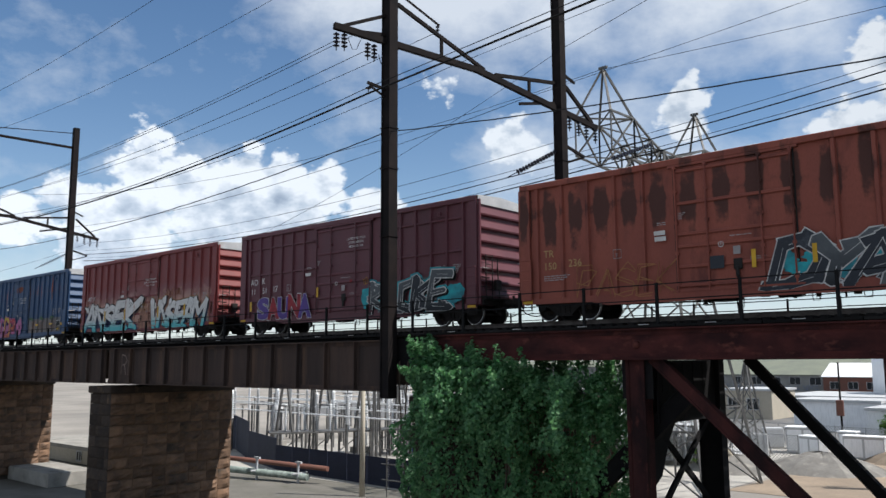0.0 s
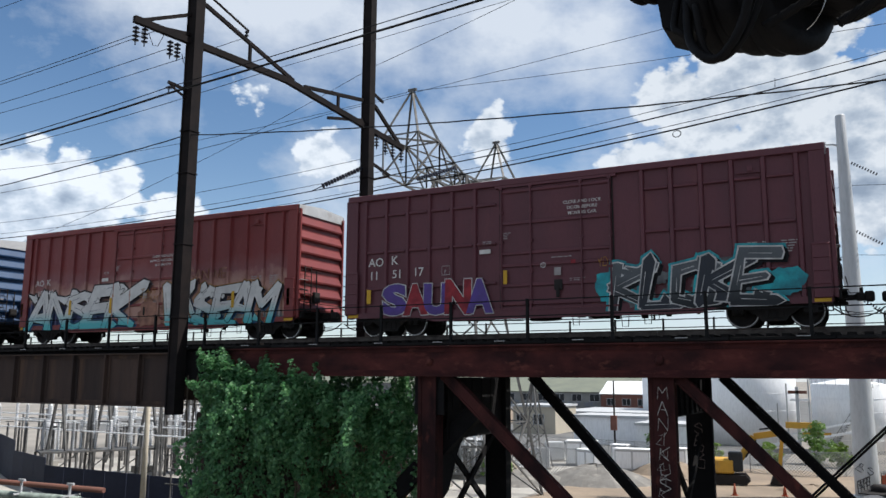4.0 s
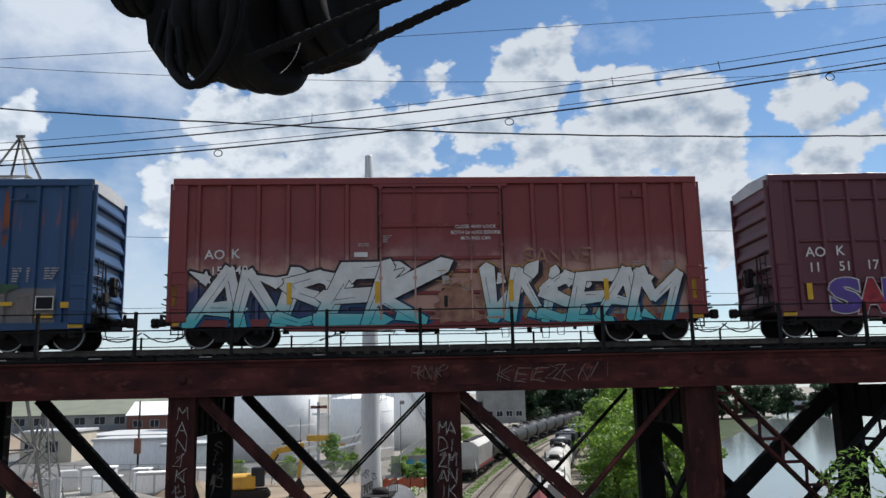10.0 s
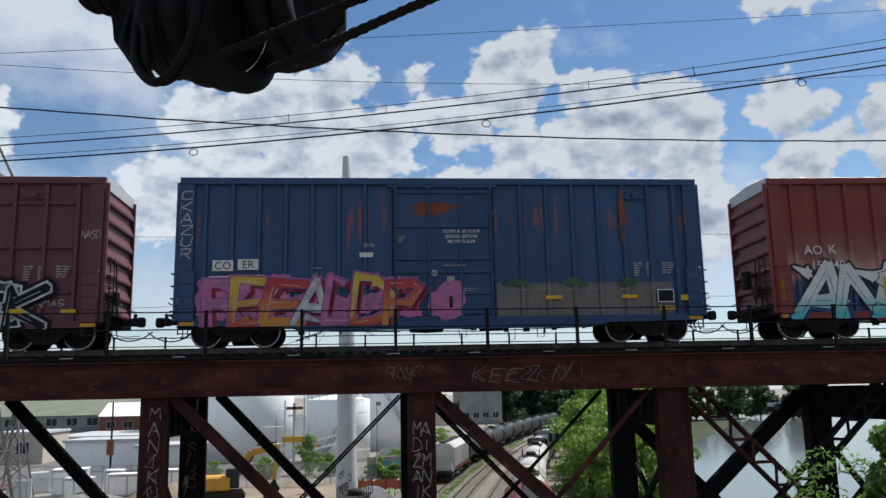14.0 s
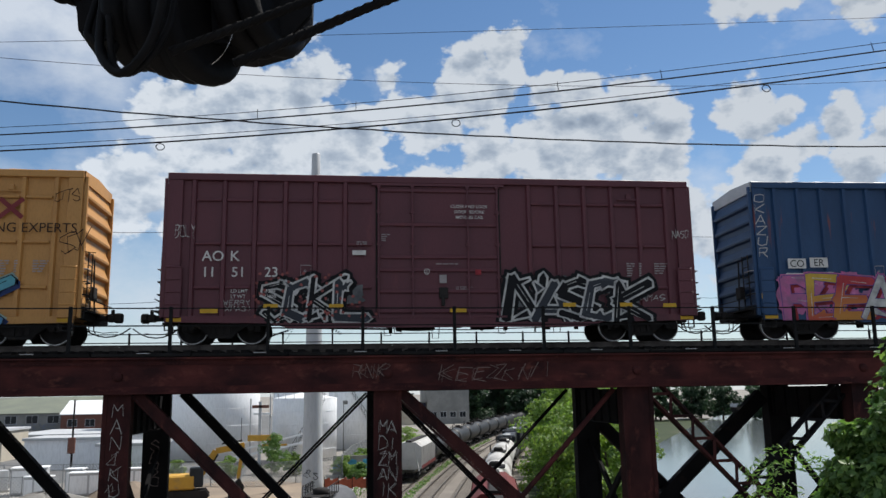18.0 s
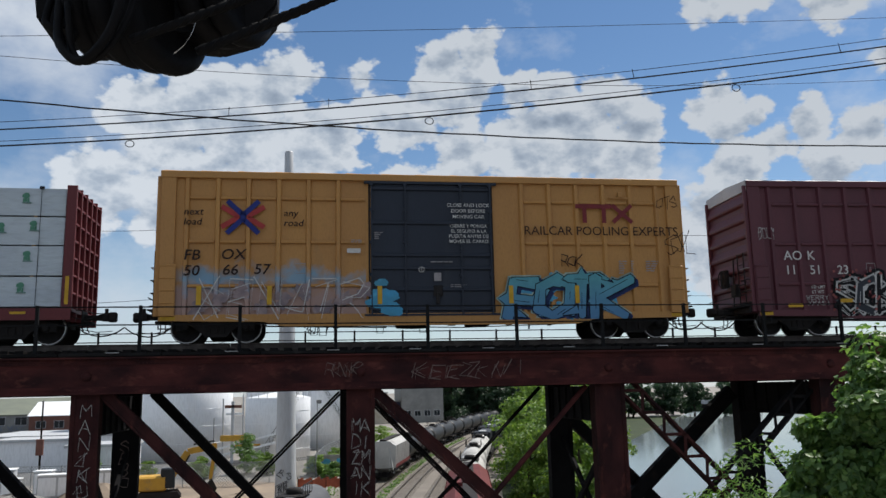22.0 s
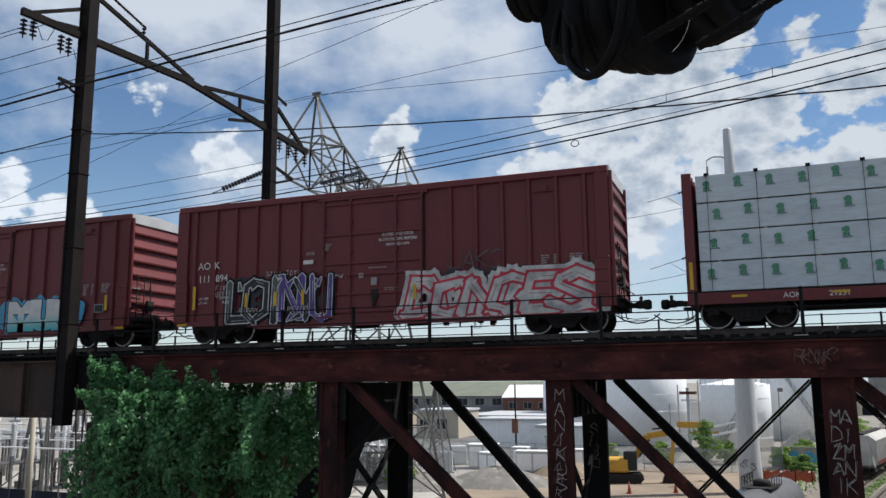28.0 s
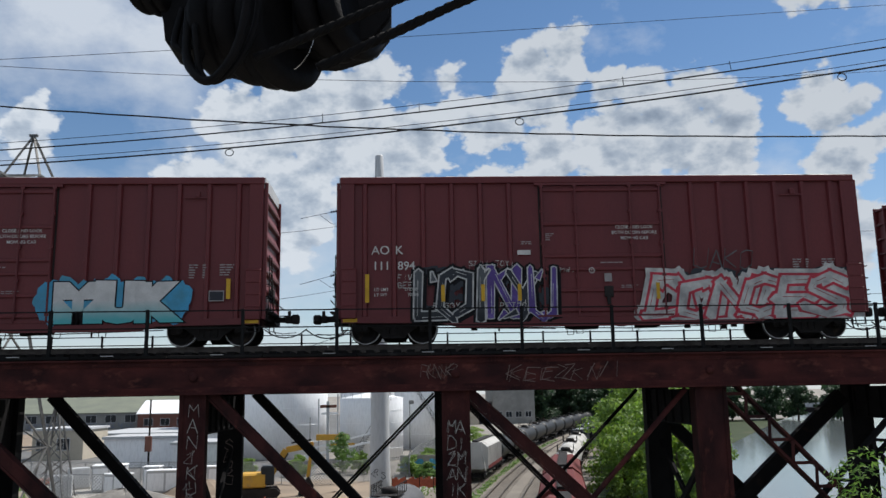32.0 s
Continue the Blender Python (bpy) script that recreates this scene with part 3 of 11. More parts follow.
CONCRETE = mat("stained concrete", (0.34, 0.32, 0.29), (0.24, 0.23, 0.21), 0.7, 0.9, 0, 0.3, 14.0, (0.15, 0.14, 0.13), 0.6, 0.56)
for i, x in enumerate(BENTS):
    w = (0.52, 0.60, 0.66, 0.80, 0.76, 0.76, 0.76)[i]
    b = thing("trestle_bent", "rusty riveted steel trestle bent on concrete footings", "trestle", "trestle bents")
    c = column("front_column", x - 0.10 * (i == 0), GIRDER_Y + 0.02, w, 0.62, COLUMN_RUST, b, "rusty red front column")
    column("rear_column", x + 0.05, REAR_Y, 0.7, 0.6, BLACK_STEEL, b, "black rear column")
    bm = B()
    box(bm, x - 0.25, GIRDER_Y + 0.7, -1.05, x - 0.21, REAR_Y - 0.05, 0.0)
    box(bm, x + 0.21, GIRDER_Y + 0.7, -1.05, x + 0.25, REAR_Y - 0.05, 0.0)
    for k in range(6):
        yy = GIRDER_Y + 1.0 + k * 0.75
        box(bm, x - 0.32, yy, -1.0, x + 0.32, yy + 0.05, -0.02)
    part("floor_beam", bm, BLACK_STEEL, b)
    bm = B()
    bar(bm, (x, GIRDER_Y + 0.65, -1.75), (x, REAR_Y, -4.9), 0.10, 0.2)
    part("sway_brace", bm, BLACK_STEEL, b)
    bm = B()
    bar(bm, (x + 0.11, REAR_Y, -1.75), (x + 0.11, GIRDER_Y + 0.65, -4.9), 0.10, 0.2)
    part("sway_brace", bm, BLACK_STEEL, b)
    bm = B()
    box(bm, x - 0.9, GIRDER_Y - 0.3, GROUND_Z, x + 0.9, GIRDER_Y + 1.0, GROUND_Z + 0.4, 0.05)
    part("footing", bm, CONCRETE, b)
    bm = B()
    box(bm, x - 0.9, REAR_Y - 0.3, GROUND_Z, x + 0.9, REAR_Y + 1.0, GROUND_Z + 0.4, 0.05)
    part("footing", bm, CONCRETE, b)
    if i == 0:
        bm = B()
        box(bm, x - 0.6, GIRDER_Y + 0.12, -1.15, x + 0.45, GIRDER_Y + 0.18, 0.04)
        part("gusset_plate", bm, BLACK_STEEL, b)
        bm = B()
        box(bm, x + 0.26, GIRDER_Y + 0.7, -1.95, x + 0.30, REAR_Y - 0.02, 0.03)
        part("web_plate", bm, BLACK_STEEL, b)
        # curved knee plate
        bm = B()
        pts = [(-12.8, y, z) for y, z in ((23.5, 0.0), (REAR_Y, 0.0), (REAR_Y, -0.8), (26.6, -1.1), (25.6, -1.6), (24.8, -2.5), (24.2, -3.6), (23.5, -4.0))]
        vs = [[bm.verts.new((px + k, py, pz)) for px, py, pz in pts] for k in (0.0, 0.04)]
        bm.faces.new(vs[0]), bm.faces.new(vs[1][::-1])
        for k in range(len(pts)):
            j = (k + 1) % len(pts)
            bm.faces.new((vs[0][k], vs[1][k], vs[1][j], vs[0][j]))
        part("knee_plate", bm, BLACK_STEEL, b)
    if i in (1, 2):
        bm = B()
        if i == 1:
            strokes(bm, "MANIKUS", x - 0.10, -0.55, 0.26, 0.34, GIRDER_Y - 0.006, 0.016, 0.20, 0.05, 0.08, 11, True)
            strokes(bm, "ZNAMKIS", x - 0.13, -1.75, 0.2, 0.25, GIRDER_Y - 0.0085, 0.007, 0.45, 0.2, 0.3, 58, True)
        else:
            for k, pair in enumerate(("MA", "DI", "ZM", "AN", "IK")):
                strokes(bm, pair, x - 0.24, -1.1 - k * 0.42, 0.2, 0.32, GIRDER_Y - 0.006, 0.012, 0.25, 0.05, 0.12, 20 + k)
                strokes(bm, pair, x - 0.25, -1.12 - k * 0.42, 0.22, 0.34, GIRDER_Y - 0.0075, 0.009, 0.2, 0.1, 0.16, 40 + k)
        tagged(part("scrawl", bm, CHALK, c, "vertical white graffiti letters"), kind="stuff")
    if i == 1:
        bm = B()
        strokes(bm, "SEBO", x - 0.12, -1.75, 0.26, 0.34, REAR_Y - 0.006, 0.02, 0.1, 0.2, 0.12, 31, True)
        tagged(part("scrawl", bm, CHALK_FAINT, b, "thin grey tag"), kind="stuff")


def brace(a, b, w, d, material, label, laced_bar=False):
    bm = B()
    if laced_bar:
        laced(bm, a, b, w, d)
    else:
        A, Bv = Vector(a), Vector(b)
        s = (Bv - A).normalized().cross(Vector((0, 1, 0))).normalized()
        bar(bm, A + s * (w / 2 - 0.03), Bv + s * (w / 2 - 0.03), 0.06, d, (0, 1, 0))
        bar(bm, A - s * (w / 2 - 0.03), Bv - s * (w / 2 - 0.03), 0.06, d, (0, 1, 0))
        off = Vector((0, -d / 2 + 0.03, 0))
        bar(bm, A + off, Bv + off, w - 0.13, 0.02, (0, 1, 0))
    return tagged(part("diagonal_brace", bm, material), label, "brace", "trestle braces")


FY, RY = GIRDER_Y + 0.25, REAR_Y + 0.3
brace((-12.35, FY, 0.12), (-5.75, FY, -5.9), 0.36, 0.3, COLUMN_RUST, "rusty steel channel diagonal under the trestle")
brace((-5.2, FY, 0.2), (1.4, FY, -6.3), 0.30, 0.3, COLUMN_RUST, "rusty steel channel diagonal under the trestle")
brace((1.9, FY, 0.15), (8.6, FY, -5.95), 0.36, 0.3, COLUMN_RUST, "rusty steel channel diagonal under the trestle")
brace((-11.6, FY + 0.75, -1.0), (-17.4, FY + 0.75, -6.4), 0.56, 0.34, BLACK_STEEL, "black diagonal from the first bent towards the abutment")
brace((-11.4, RY, 0.1), (-5.2, RY, -6.5), 0.34, 0.3, BLACK_STEEL, "black diagonal between rear trestle columns")
brace((-4.7, RY, 0.1), (1.4, RY, -6.2), 0.30, 0.3, BLACK_STEEL, "black diagonal between rear trestle columns")
brace((2.0, RY, 0.1), (8.6, RY, -6.6), 0.18, 0.2, BLACK_STEEL, "black diagonal between rear trestle columns")
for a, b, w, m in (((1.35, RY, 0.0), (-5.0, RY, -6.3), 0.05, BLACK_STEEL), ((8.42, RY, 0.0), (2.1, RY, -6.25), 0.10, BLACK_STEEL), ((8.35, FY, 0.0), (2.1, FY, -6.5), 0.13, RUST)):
    bm = B()
    rod(bm, (a, b), w / 2 + 0.012, 8)
    if w < 0.09:
        rod(bm, (Vector(a) + Vector((0.12, 0, 0)), Vector(b) + Vector((0.12, 0, 0))), w / 2 + 0.012, 8)
    tagged(part("tie_rod", bm, m), "thin steel counter rod bracing the trestle", "rod", "trestle braces")
brace((9.55, FY, 0.0), (15.85, FY, -6.5), 0.48, 0.32, COLUMN_RUST, "heavy laced steel diagonal of the trestle tower", True)
brace((15.75, FY + 0.34, -0.05), (9.4, FY + 0.34, -6.1), 0.44, 0.3, BLACK_STEEL, "heavy laced steel diagonal of the trestle tower", True)
brace((15.75, RY, -0.3), (9.4, RY, -5.9), 0.5, 0.3, BLACK_STEEL, "black diagonal between rear trestle columns")
brace((9.4, RY + 0.34, -0.9), (15.75, RY + 0.34, -7.2), 0.42, 0.3, BLACK_STEEL, "black diagonal between rear trestle columns")
brace((16.7, FY, -0.3), (23.1, FY, -6.5), 0.42, 0.3, BLACK_STEEL, "black diagonal of the far trestle tower")
brace((23.1, RY, -0.1), (16.7, RY, -6.5), 0.42, 0.3, BLACK_STEEL, "black diagonal of the far trestle tower")

# ---- deck, track and handrails ----
ZT = 1.02
# black sheet added below the ties, closing the gaps between them
bm = B()
box(bm, -118, 23.05, 0.93, -23.7, 31.9, 1.0)
tagged(part("deck_plate", bm, BLACK_STEEL), "solid black sheet added under the ties between the plate girders", "deck", kind="structure")
bm = B()
for i in range(460):
    x = -118 + i * 0.392
    for y0, y1 in ((23.2 + 0.15 * (x < 8), 27.7), (28.2, 31.9)):
        box(bm, x, y0, ZT + 0.004, x + 0.22, y1, ZT + 0.22)
tagged(part("railway_ties", bm, TIE), "dark weathered timber ties across the bridge", "railway ties", kind="stuff")


def rail(y):
    r = thing("rail", "worn steel rail with a bright running face", "rail", "bridge rails")
    bm = B()
    box(bm, 0.004, -0.07, ZT + 0.23, 3.996, 0.07, ZT + 0.255)
    box(bm, 0.004, -0.01, ZT + 0.255, 3.996, 0.01, RAIL_Z - 0.05)
    box(bm, 0.004, -0.036, RAIL_Z - 0.05, 3.996, 0.036, RAIL_Z - 0.002, 0.008)
    length = mesh_of("rail_length", bm, RAIL_STEEL)
    bm = B()
    box(bm, -0.4, -0.03, ZT + 0.29, 0.4, -0.012, ZT + 0.38)
    joint = mesh_of("joint_bar", bm, RAIL_STEEL)
    for i in range(45):
        x, bend = -118 + i * 4, track_bend if y < 27 else (lambda v: 0.0)
        q = part("rail_length", length, None, r, at=pose(x, y + bend(x), 0, 0, 0, math.degrees(math.atan2(bend(x + 4) - bend(x), 4))))
        if i % 3 == 0:
            part("joint_bar", joint, None, q)


for y in (TRACK_Y - 0.7175, TRACK_Y + 0.7175, 29.3, 30.74):
    rail(y)
WALK = mat("dark walkway planks", (0.016, 0.015, 0.015), (0.009, 0.009, 0.010), 1.5, 0.9, 0, 0.4, 18.0, (0.07, 0.066, 0.064), 1.8, 0.64, (1, 1, 1), 0.3, 0.1)
b4 = B()
box(b4, 0, GIRDER_Y - 0.12, ZT + 0.02, 2.57, GIRDER_Y + 0.36, ZT + 0.11, 0.01)
plank_mesh = mesh_of("plank", b4, WALK)
walkway = thing("walkway", "dark timber walkway along the edge of the bridge", "walkway", kind="structure")
walkway.name = "walkway"
for i in range(69):
    part("plank", plank_mesh, None, walkway, at=(-118 + i * 2.6, 0, 0))
bm = B()
box(bm, -118, 31.75, ZT + 0.02, 62, 32.2, ZT + 0.11)
part("plank", bm, WALK, walkway)
IRON = plain("black handrail iron", (0.012, 0.012, 0.013), 0.7)


def handrail(y, zb, zs, label, step, x0, x1, shift, size, name):
    h = thing(name, label, "handrail", "bridge handrails")
    b5 = B()
    box(b5, -size / 2, -size / 2, zb, size / 2, size / 2, zs[-1] + 0.05, 0.008)
    box(b5, -0.08, -0.06, zb - 0.002, 0.08, 0.06, zb + 0.02)
    me = mesh_of("post", b5, IRON)
    x = x0 + shift
    while x < x1:
        part("post", me, None, h, at=(x, y, 0))
        x += step
    for z in zs:
        b6 = B()
        bar(b6, (x0, y - size / 2 - 0.012, z), (x1, y - size / 2 - 0.012, z), 0.022, 0.035)
        part("rail_bar", b6, IRON, h)
    return h


handrail(22.95, ZT + 0.11, (1.88, 2.36), "thin black iron handrail on the near edge", 2.62, -118, 62, 1.13, 0.09, "handrail")
handrail(31.95, ZT + 0.11, (1.62, 1.98, 2.3), "thin black iron handrail on the far edge", 1.9, -118, 62, 0.4, 0.07, "handrail")
BRIGHT = plain("bright worn flat bar", (0.42, 0.42, 0.42), 0.45, 0.5)
b7 = B()
box(b7, 0, -0.004, 0, 0.34, 0.03, 0.02)
me = mesh_of("clip", b7, BRIGHT)
for i in range(68):
    part("clip", me, None, walkway, "bright galvanised clip", at=(-118 + 1.3 + i * 2.6 + 0.5 * math.sin(i * 7.3), GIRDER_Y - 0.155, ZT + 0.10))

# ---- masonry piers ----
# right-face stones are brown and rock-faced; front and cap stones are darker
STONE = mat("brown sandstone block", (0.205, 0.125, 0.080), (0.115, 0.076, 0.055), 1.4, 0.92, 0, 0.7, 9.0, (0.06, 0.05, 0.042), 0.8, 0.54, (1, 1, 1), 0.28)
DARK_STONE = mat("dark sandstone block", (0.062, 0.046, 0.037), (0.030, 0.026, 0.025), 0.8, 0.95, 0, 0.8, 9.0, (0.15, 0.10, 0.066), 1.1, 0.60, (1, 1, 1), 0.35, 0.1)
MORTAR = mat("dark mortar core", (0.10, 0.085, 0.07), (0.07, 0.06, 0.05), 2.0, 0.95, 0, 0.3)


def block_mesh(w, d, h, seed, rock):
    rng = random.Random(seed)
    b = B()
    m = 0.012
    deep = 0.16 if rock else 0.035
    nx, nz = max(3, int(w / 0.24)), 4
    face = []
    for i in range(nx + 1):
        col = []
        for j in range(nz + 1):
            edge = i in (0, nx) or j in (0, nz)
            col.append(b.verts.new((m + (w - 2 * m) * i / nx + (0 if edge else rng.uniform(-.04, .04)), 0.0 if edge else -deep * rng.uniform(0.25, 1.0), m + (h - 2 * m) * j / nz)))
        face.append(col)
    for i in range(nx):
        for j in range(nz):
            b.faces.new((face[i][j], face[i + 1][j], face[i + 1][j + 1], face[i][j + 1]))
    rim = [face[i][0] for i in range(nx)] + [face[nx][j] for j in range(nz)] + [face[i][nz] for i in range(nx, 0, -1)] + [face[0][j] for j in range(nz, 0, -1)]
    back = [b.verts.new((v.co.x, d, v.co.z)) for v in rim]
    for k in range(len(rim)):
        b.faces.new((rim[k], rim[(k + 1) % len(rim)], back[(k + 1) % len(rim)], back[k]))
    return mesh_of("stone", b, STONE if rock else DARK_STONE)


BLOCKS = {}


def pier(x0, x1, y0, y1, ztop, label, rows, ragged=True):
    p = thing("pier", label, "pier", "stone piers", "structure")
    bm = B()
    box(bm, x0 + 0.1, y0 + 0.1, GROUND_Z, x1 - 0.1, y1 - 0.1, ztop - 0.35)
    part("core", bm, MORTAR, p)
    bm = B()
    box(bm, x0 - 0.12, y0 - 0.12, ztop - 0.42, x1 + 0.12, y1 + 0.12, ztop, 0.05)
    part("cap_stone", bm, DARK_STONE, p, "dark weathered cap stone")
    h = 0.62
    rng = random.Random(int(-x0))
    for r in range(rows):
        z = ztop - 0.43 - (r + 1) * h
        if z < GROUND_Z - 0.2:
            break
        for face, length in (("f", x1 - x0), ("r", y1 - y0)):
            u = 0.0
            k = r % 2
            while u < length - 0.05:
                w = min((1.25, 0.85, 1.55)[(k + r) % 3], length - u)
                if length - u - w < 0.3:
                    w = length - u
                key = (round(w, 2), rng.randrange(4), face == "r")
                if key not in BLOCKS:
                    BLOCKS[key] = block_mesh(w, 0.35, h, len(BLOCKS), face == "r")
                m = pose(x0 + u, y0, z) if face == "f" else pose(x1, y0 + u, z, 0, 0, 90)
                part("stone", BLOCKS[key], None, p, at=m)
                u += w
                k += 1


pier(-49.1, -46.5, 22.6, 30.8, -1.3, "tall brown sandstone block pier under the plate girders", 13)
pier(-76.5, -73.9, 22.6, 30.8, -1.3, "brown sandstone block pier under the far plate girders", 13)
pier(-22.7, -18.2, 23.1, 30.8, -1.3, "stone abutment pier overgrown with ivy", 14)

# ---- catenary gantries and lines ----
INSULATOR = plain("dark glazed insulator", (0.02, 0.022, 0.035), 0.25)
LATTICE = mat("galvanised lattice steel", (0.17, 0.166, 0.16), (0.11, 0.108, 0.107), 2.0, 0.55, 0.4, 0.1)


def insulator(parent, x, y, z, n=4, step=0.16, r=0.13):
    b = B()
    prof = []
    for k in range(n):
        t = -k * step
        prof += [(0.03, t), (0.04, t - 0.03), (r, t - 0.075), (r, t - 0.095), (0.04, t - 0.10)]
    prof += [(0.025, -n * step), (0.02, -n * step - 0.12)]
    lathe(b, prof, (0, 0, 0), 10)
    return part("insulator", b, INSULATOR, parent, "dark disc insulator string", at=(x, y, z))


def gantry(x0, label):
    g = thing("catenary_gantry", label, "gantry", "catenary gantries", at=(x0, 0, 0))

    def pole(y, dx, zb, top):
        b = B()
        w = 0.21
        for k in (-1, 1):
            box(b, dx + k * w - 0.03, y - 0.24, zb, dx + k * w + 0.03, y + 0.24, top)
        box(b, dx - w + 0.03, y - 0.20, zb, dx + w - 0.03, y - 0.17, top)
        box(b, dx - w + 0.03, y + 0.17, zb, dx + w - 0.03, y + 0.20, top)
        for z in (2.2, 5.0, 7.8, 9.5):
            box(b, dx - 0.27, y - 0.27, z, dx + 0.27, y + 0.27, z + 0.05)
        part("pole", b, POLE_STEEL, g)

    pole(22.5, -0.05, -1.4, 21.6)
    pole(31.9, 2.1, 1.13, 21.9)
    # line of the beam: from x -0.6, y 20.2 to x 2.8, y 34
    def at(y, z):
        return (-0.05 + (y - 22.65) * 0.2324, y, z)

    for name, a, b_, w in (("chord", at(20.0, 13.35), at(27.0, 13.02), 0.2), ("chord", at(27.0, 13.02), at(34.3, 11.55), 0.2),
                           ("chord", at(20.2, 13.25), at(22.5, 13.55), 0.1),
                           ("strut", at(22.9, 15.02), at(27.4, 13.1), 0.12), ("hanger", at(25.1, 14.05), at(25.1, 13.25), 0.1),
                           ("strut", at(28.0, 13.0), at(31.6, 13.35), 0.12), ("hanger", at(30.0, 13.2), at(30.0, 12.55), 0.1),
                           ("strut", at(29.4, 11.9), at(31.6, 12.35), 0.1), ("strut", at(32.3, 13.3), at(34.0, 11.75), 0.13),
                           ("strut", at(20.3, 13.4), at(22.6, 14.5), 0.1), ("strut", at(22.8, 15.6), at(25.0, 14.6), 0.06),
                           ("bracket", at(21.5, 11.3), at(22.5, 11.15), 0.09), ("bracket", at(21.6, 11.2), at(22.5, 10.75), 0.06),
                           ("bracket", at(32.0, 10.4), at(33.4, 9.95), 0.1), ("bracket", at(32.0, 9.4), at(33.4, 9.9), 0.06),
                           ("top_arm", at(20.5, 20.4), at(31.8, 20.0), 0.16), ("top_arm", at(25.0, 20.9), at(31.8, 21.4), 0.05),
                           ("bracket", at(32.1, 13.95), at(32.9, 13.6), 0.09)):
        b = B()
        bar(b, a, b_, w, w * 1.3)
        part(name, b, POLE_STEEL, g)
    for y, z in ((20.1, 13.1), (20.45, 13.15), (21.5, 13.0), (21.8, 13.0), (32.5, 11.85), (33.1, 11.7), (33.6, 11.55), (34.2, 11.5)):
        px, py, pz = at(y, z)
        insulator(g, px, py, pz)
    px, py, pz = at(21.55, 11.15)
    insulator(g, px, py, pz, 1)
    px, py, pz = at(24.9, 14.6)
    insulator(g, px, py, pz, 2, 0.14, 0.09)
    # strain string sloping away from the rear pole
    b = B()
    p0, p1 = Vector((2.0, 31.7, 10.0)), Vector((0.7, 29.5, 8.55))
    n = 14
    for k in range(n):
        c = p0.lerp(p1, 0.05 + 0.8 * k / n)
        d = (p1 - p0).normalized() * 0.025
        rod(b, (c - d, c + d), 0.12, 8)
    rod(b, (p0, p1), 0.025, 6)
    tagged(part("strain_insulator", b, INSULATOR, g, "long sloping strain insulator"), kind="stuff")
    b = B()
    rod(b, [at(20.6 + 0.2 * k, 13.0 - 0.5 * math.sin(k * 1.1)) for k in range(5)], 0.015, 5)
    rod(b, [at(22.0 + 0.1 * k, 12.6 - 0.45 * math.sin(k * 0.8)) for k in range(5)], 0.015, 5)
    part("jumper_wire", b, WIRE, g)
    return g


gantry(-23.4, "dark steel catenary poles with insulated cross beam on the bridge")
gantry(-77.1, "distant dark steel catenary poles with cross arms")


def sagged(bm, a, b, sag, r, n=24, wavy=0.0):
    a, b = Vector(a), Vector(b)
    pts = []
    for i in range(n + 1):
        u = i / n
        p = a.lerp(b, u)
        p.z -= sag * 4 * u * (1 - u)
        if wavy:
            p.z += wavy * math.sin(i * 2.4) + wavy * 0.6 * math.sin(i * 5.1 + 1)
        pts.append(p)
    rod(bm, pts, r, 6)
    return pts


def wire(label, *runs):
    bm = B()
    for a, b, sag, r, *w in runs:
        sagged(bm, a, b, sag, r, 90 if w else 26, w[0] if w else 0)
    return tagged(part("overhead_wire", bm, WIRE), label, "wire", "overhead wires")


GX = -23.45
wire("twisted black overhead cable sagging along the bridge", ((GX, 22.35, 9.35), (46.0, 22.6, 9.6), 2.15, 0.022, 0.008))
wire("twisted black overhead cable sagging along the bridge", ((-77.2, 22.4, 9.35), (GX, 22.35, 9.35), 1.2, 0.022, 0.008))
wire("thick black feeder cable with its messenger wire", ((-77.3, 21.6, 11.0), (-23.7, 21.55, 10.85), 1.2, 0.04), ((-77.3, 21.6, 11.1), (-23.7, 21.55, 11.1), 1.25, 0.016))
wire("thick black feeder cable with its messenger wire", ((-23.7, 21.55, 10.85), (12.0, 21.2, 13.2), 0.12, 0.04), ((-23.7, 21.55, 11.1), (12.0, 21.2, 13.45), 0.12, 0.016))
# lines that cross the bridge from the rear pole
for dz, dy, r in ((0.55, 0.3, 0.012), (0.15, 0.0, 0.026), (-0.12, 0.55, 0.012), (-0.42, 0.2, 0.03)):
    wire("black overhead feeder line running off above the trestle", ((-20.7, 33.2 + dy, 9.75 + dz), (45.0, 18.9 + dy, 15.2 + dz), 1.7, r))
    wire("black overhead feeder line behind the far handrail", ((-74.8, 33.0 + dy, 9.9 + dz), (-20.7, 33.2 + dy, 9.75 + dz), 1.0, r))
bm = B()
for k in range(13):
    u = 0.22 + k * 0.055
    a = Vector((-20.7, 33.2, 9.9)).lerp(Vector((45.0, 18.9, 15.35)), u)
    a.z -= 1.7 * 4 * u * (1 - u)
    if k % 3 == 0:
        pts = [a + Vector((0.16 * math.sin(j * 0.7), 0.2, -0.62 - 0.13 * (1 - math.cos(j * 0.7)))) for j in range(10)]
        rod(bm, pts, 0.018, 5)
    else:
        bar(bm, a, a + Vector((0, 0.1, 0.4)), 0.02, 0.02)
tagged(part("cable_clamp", bm, WIRE), "small clamps and loops on the feeder lines", "cable clamp", kind="stuff")
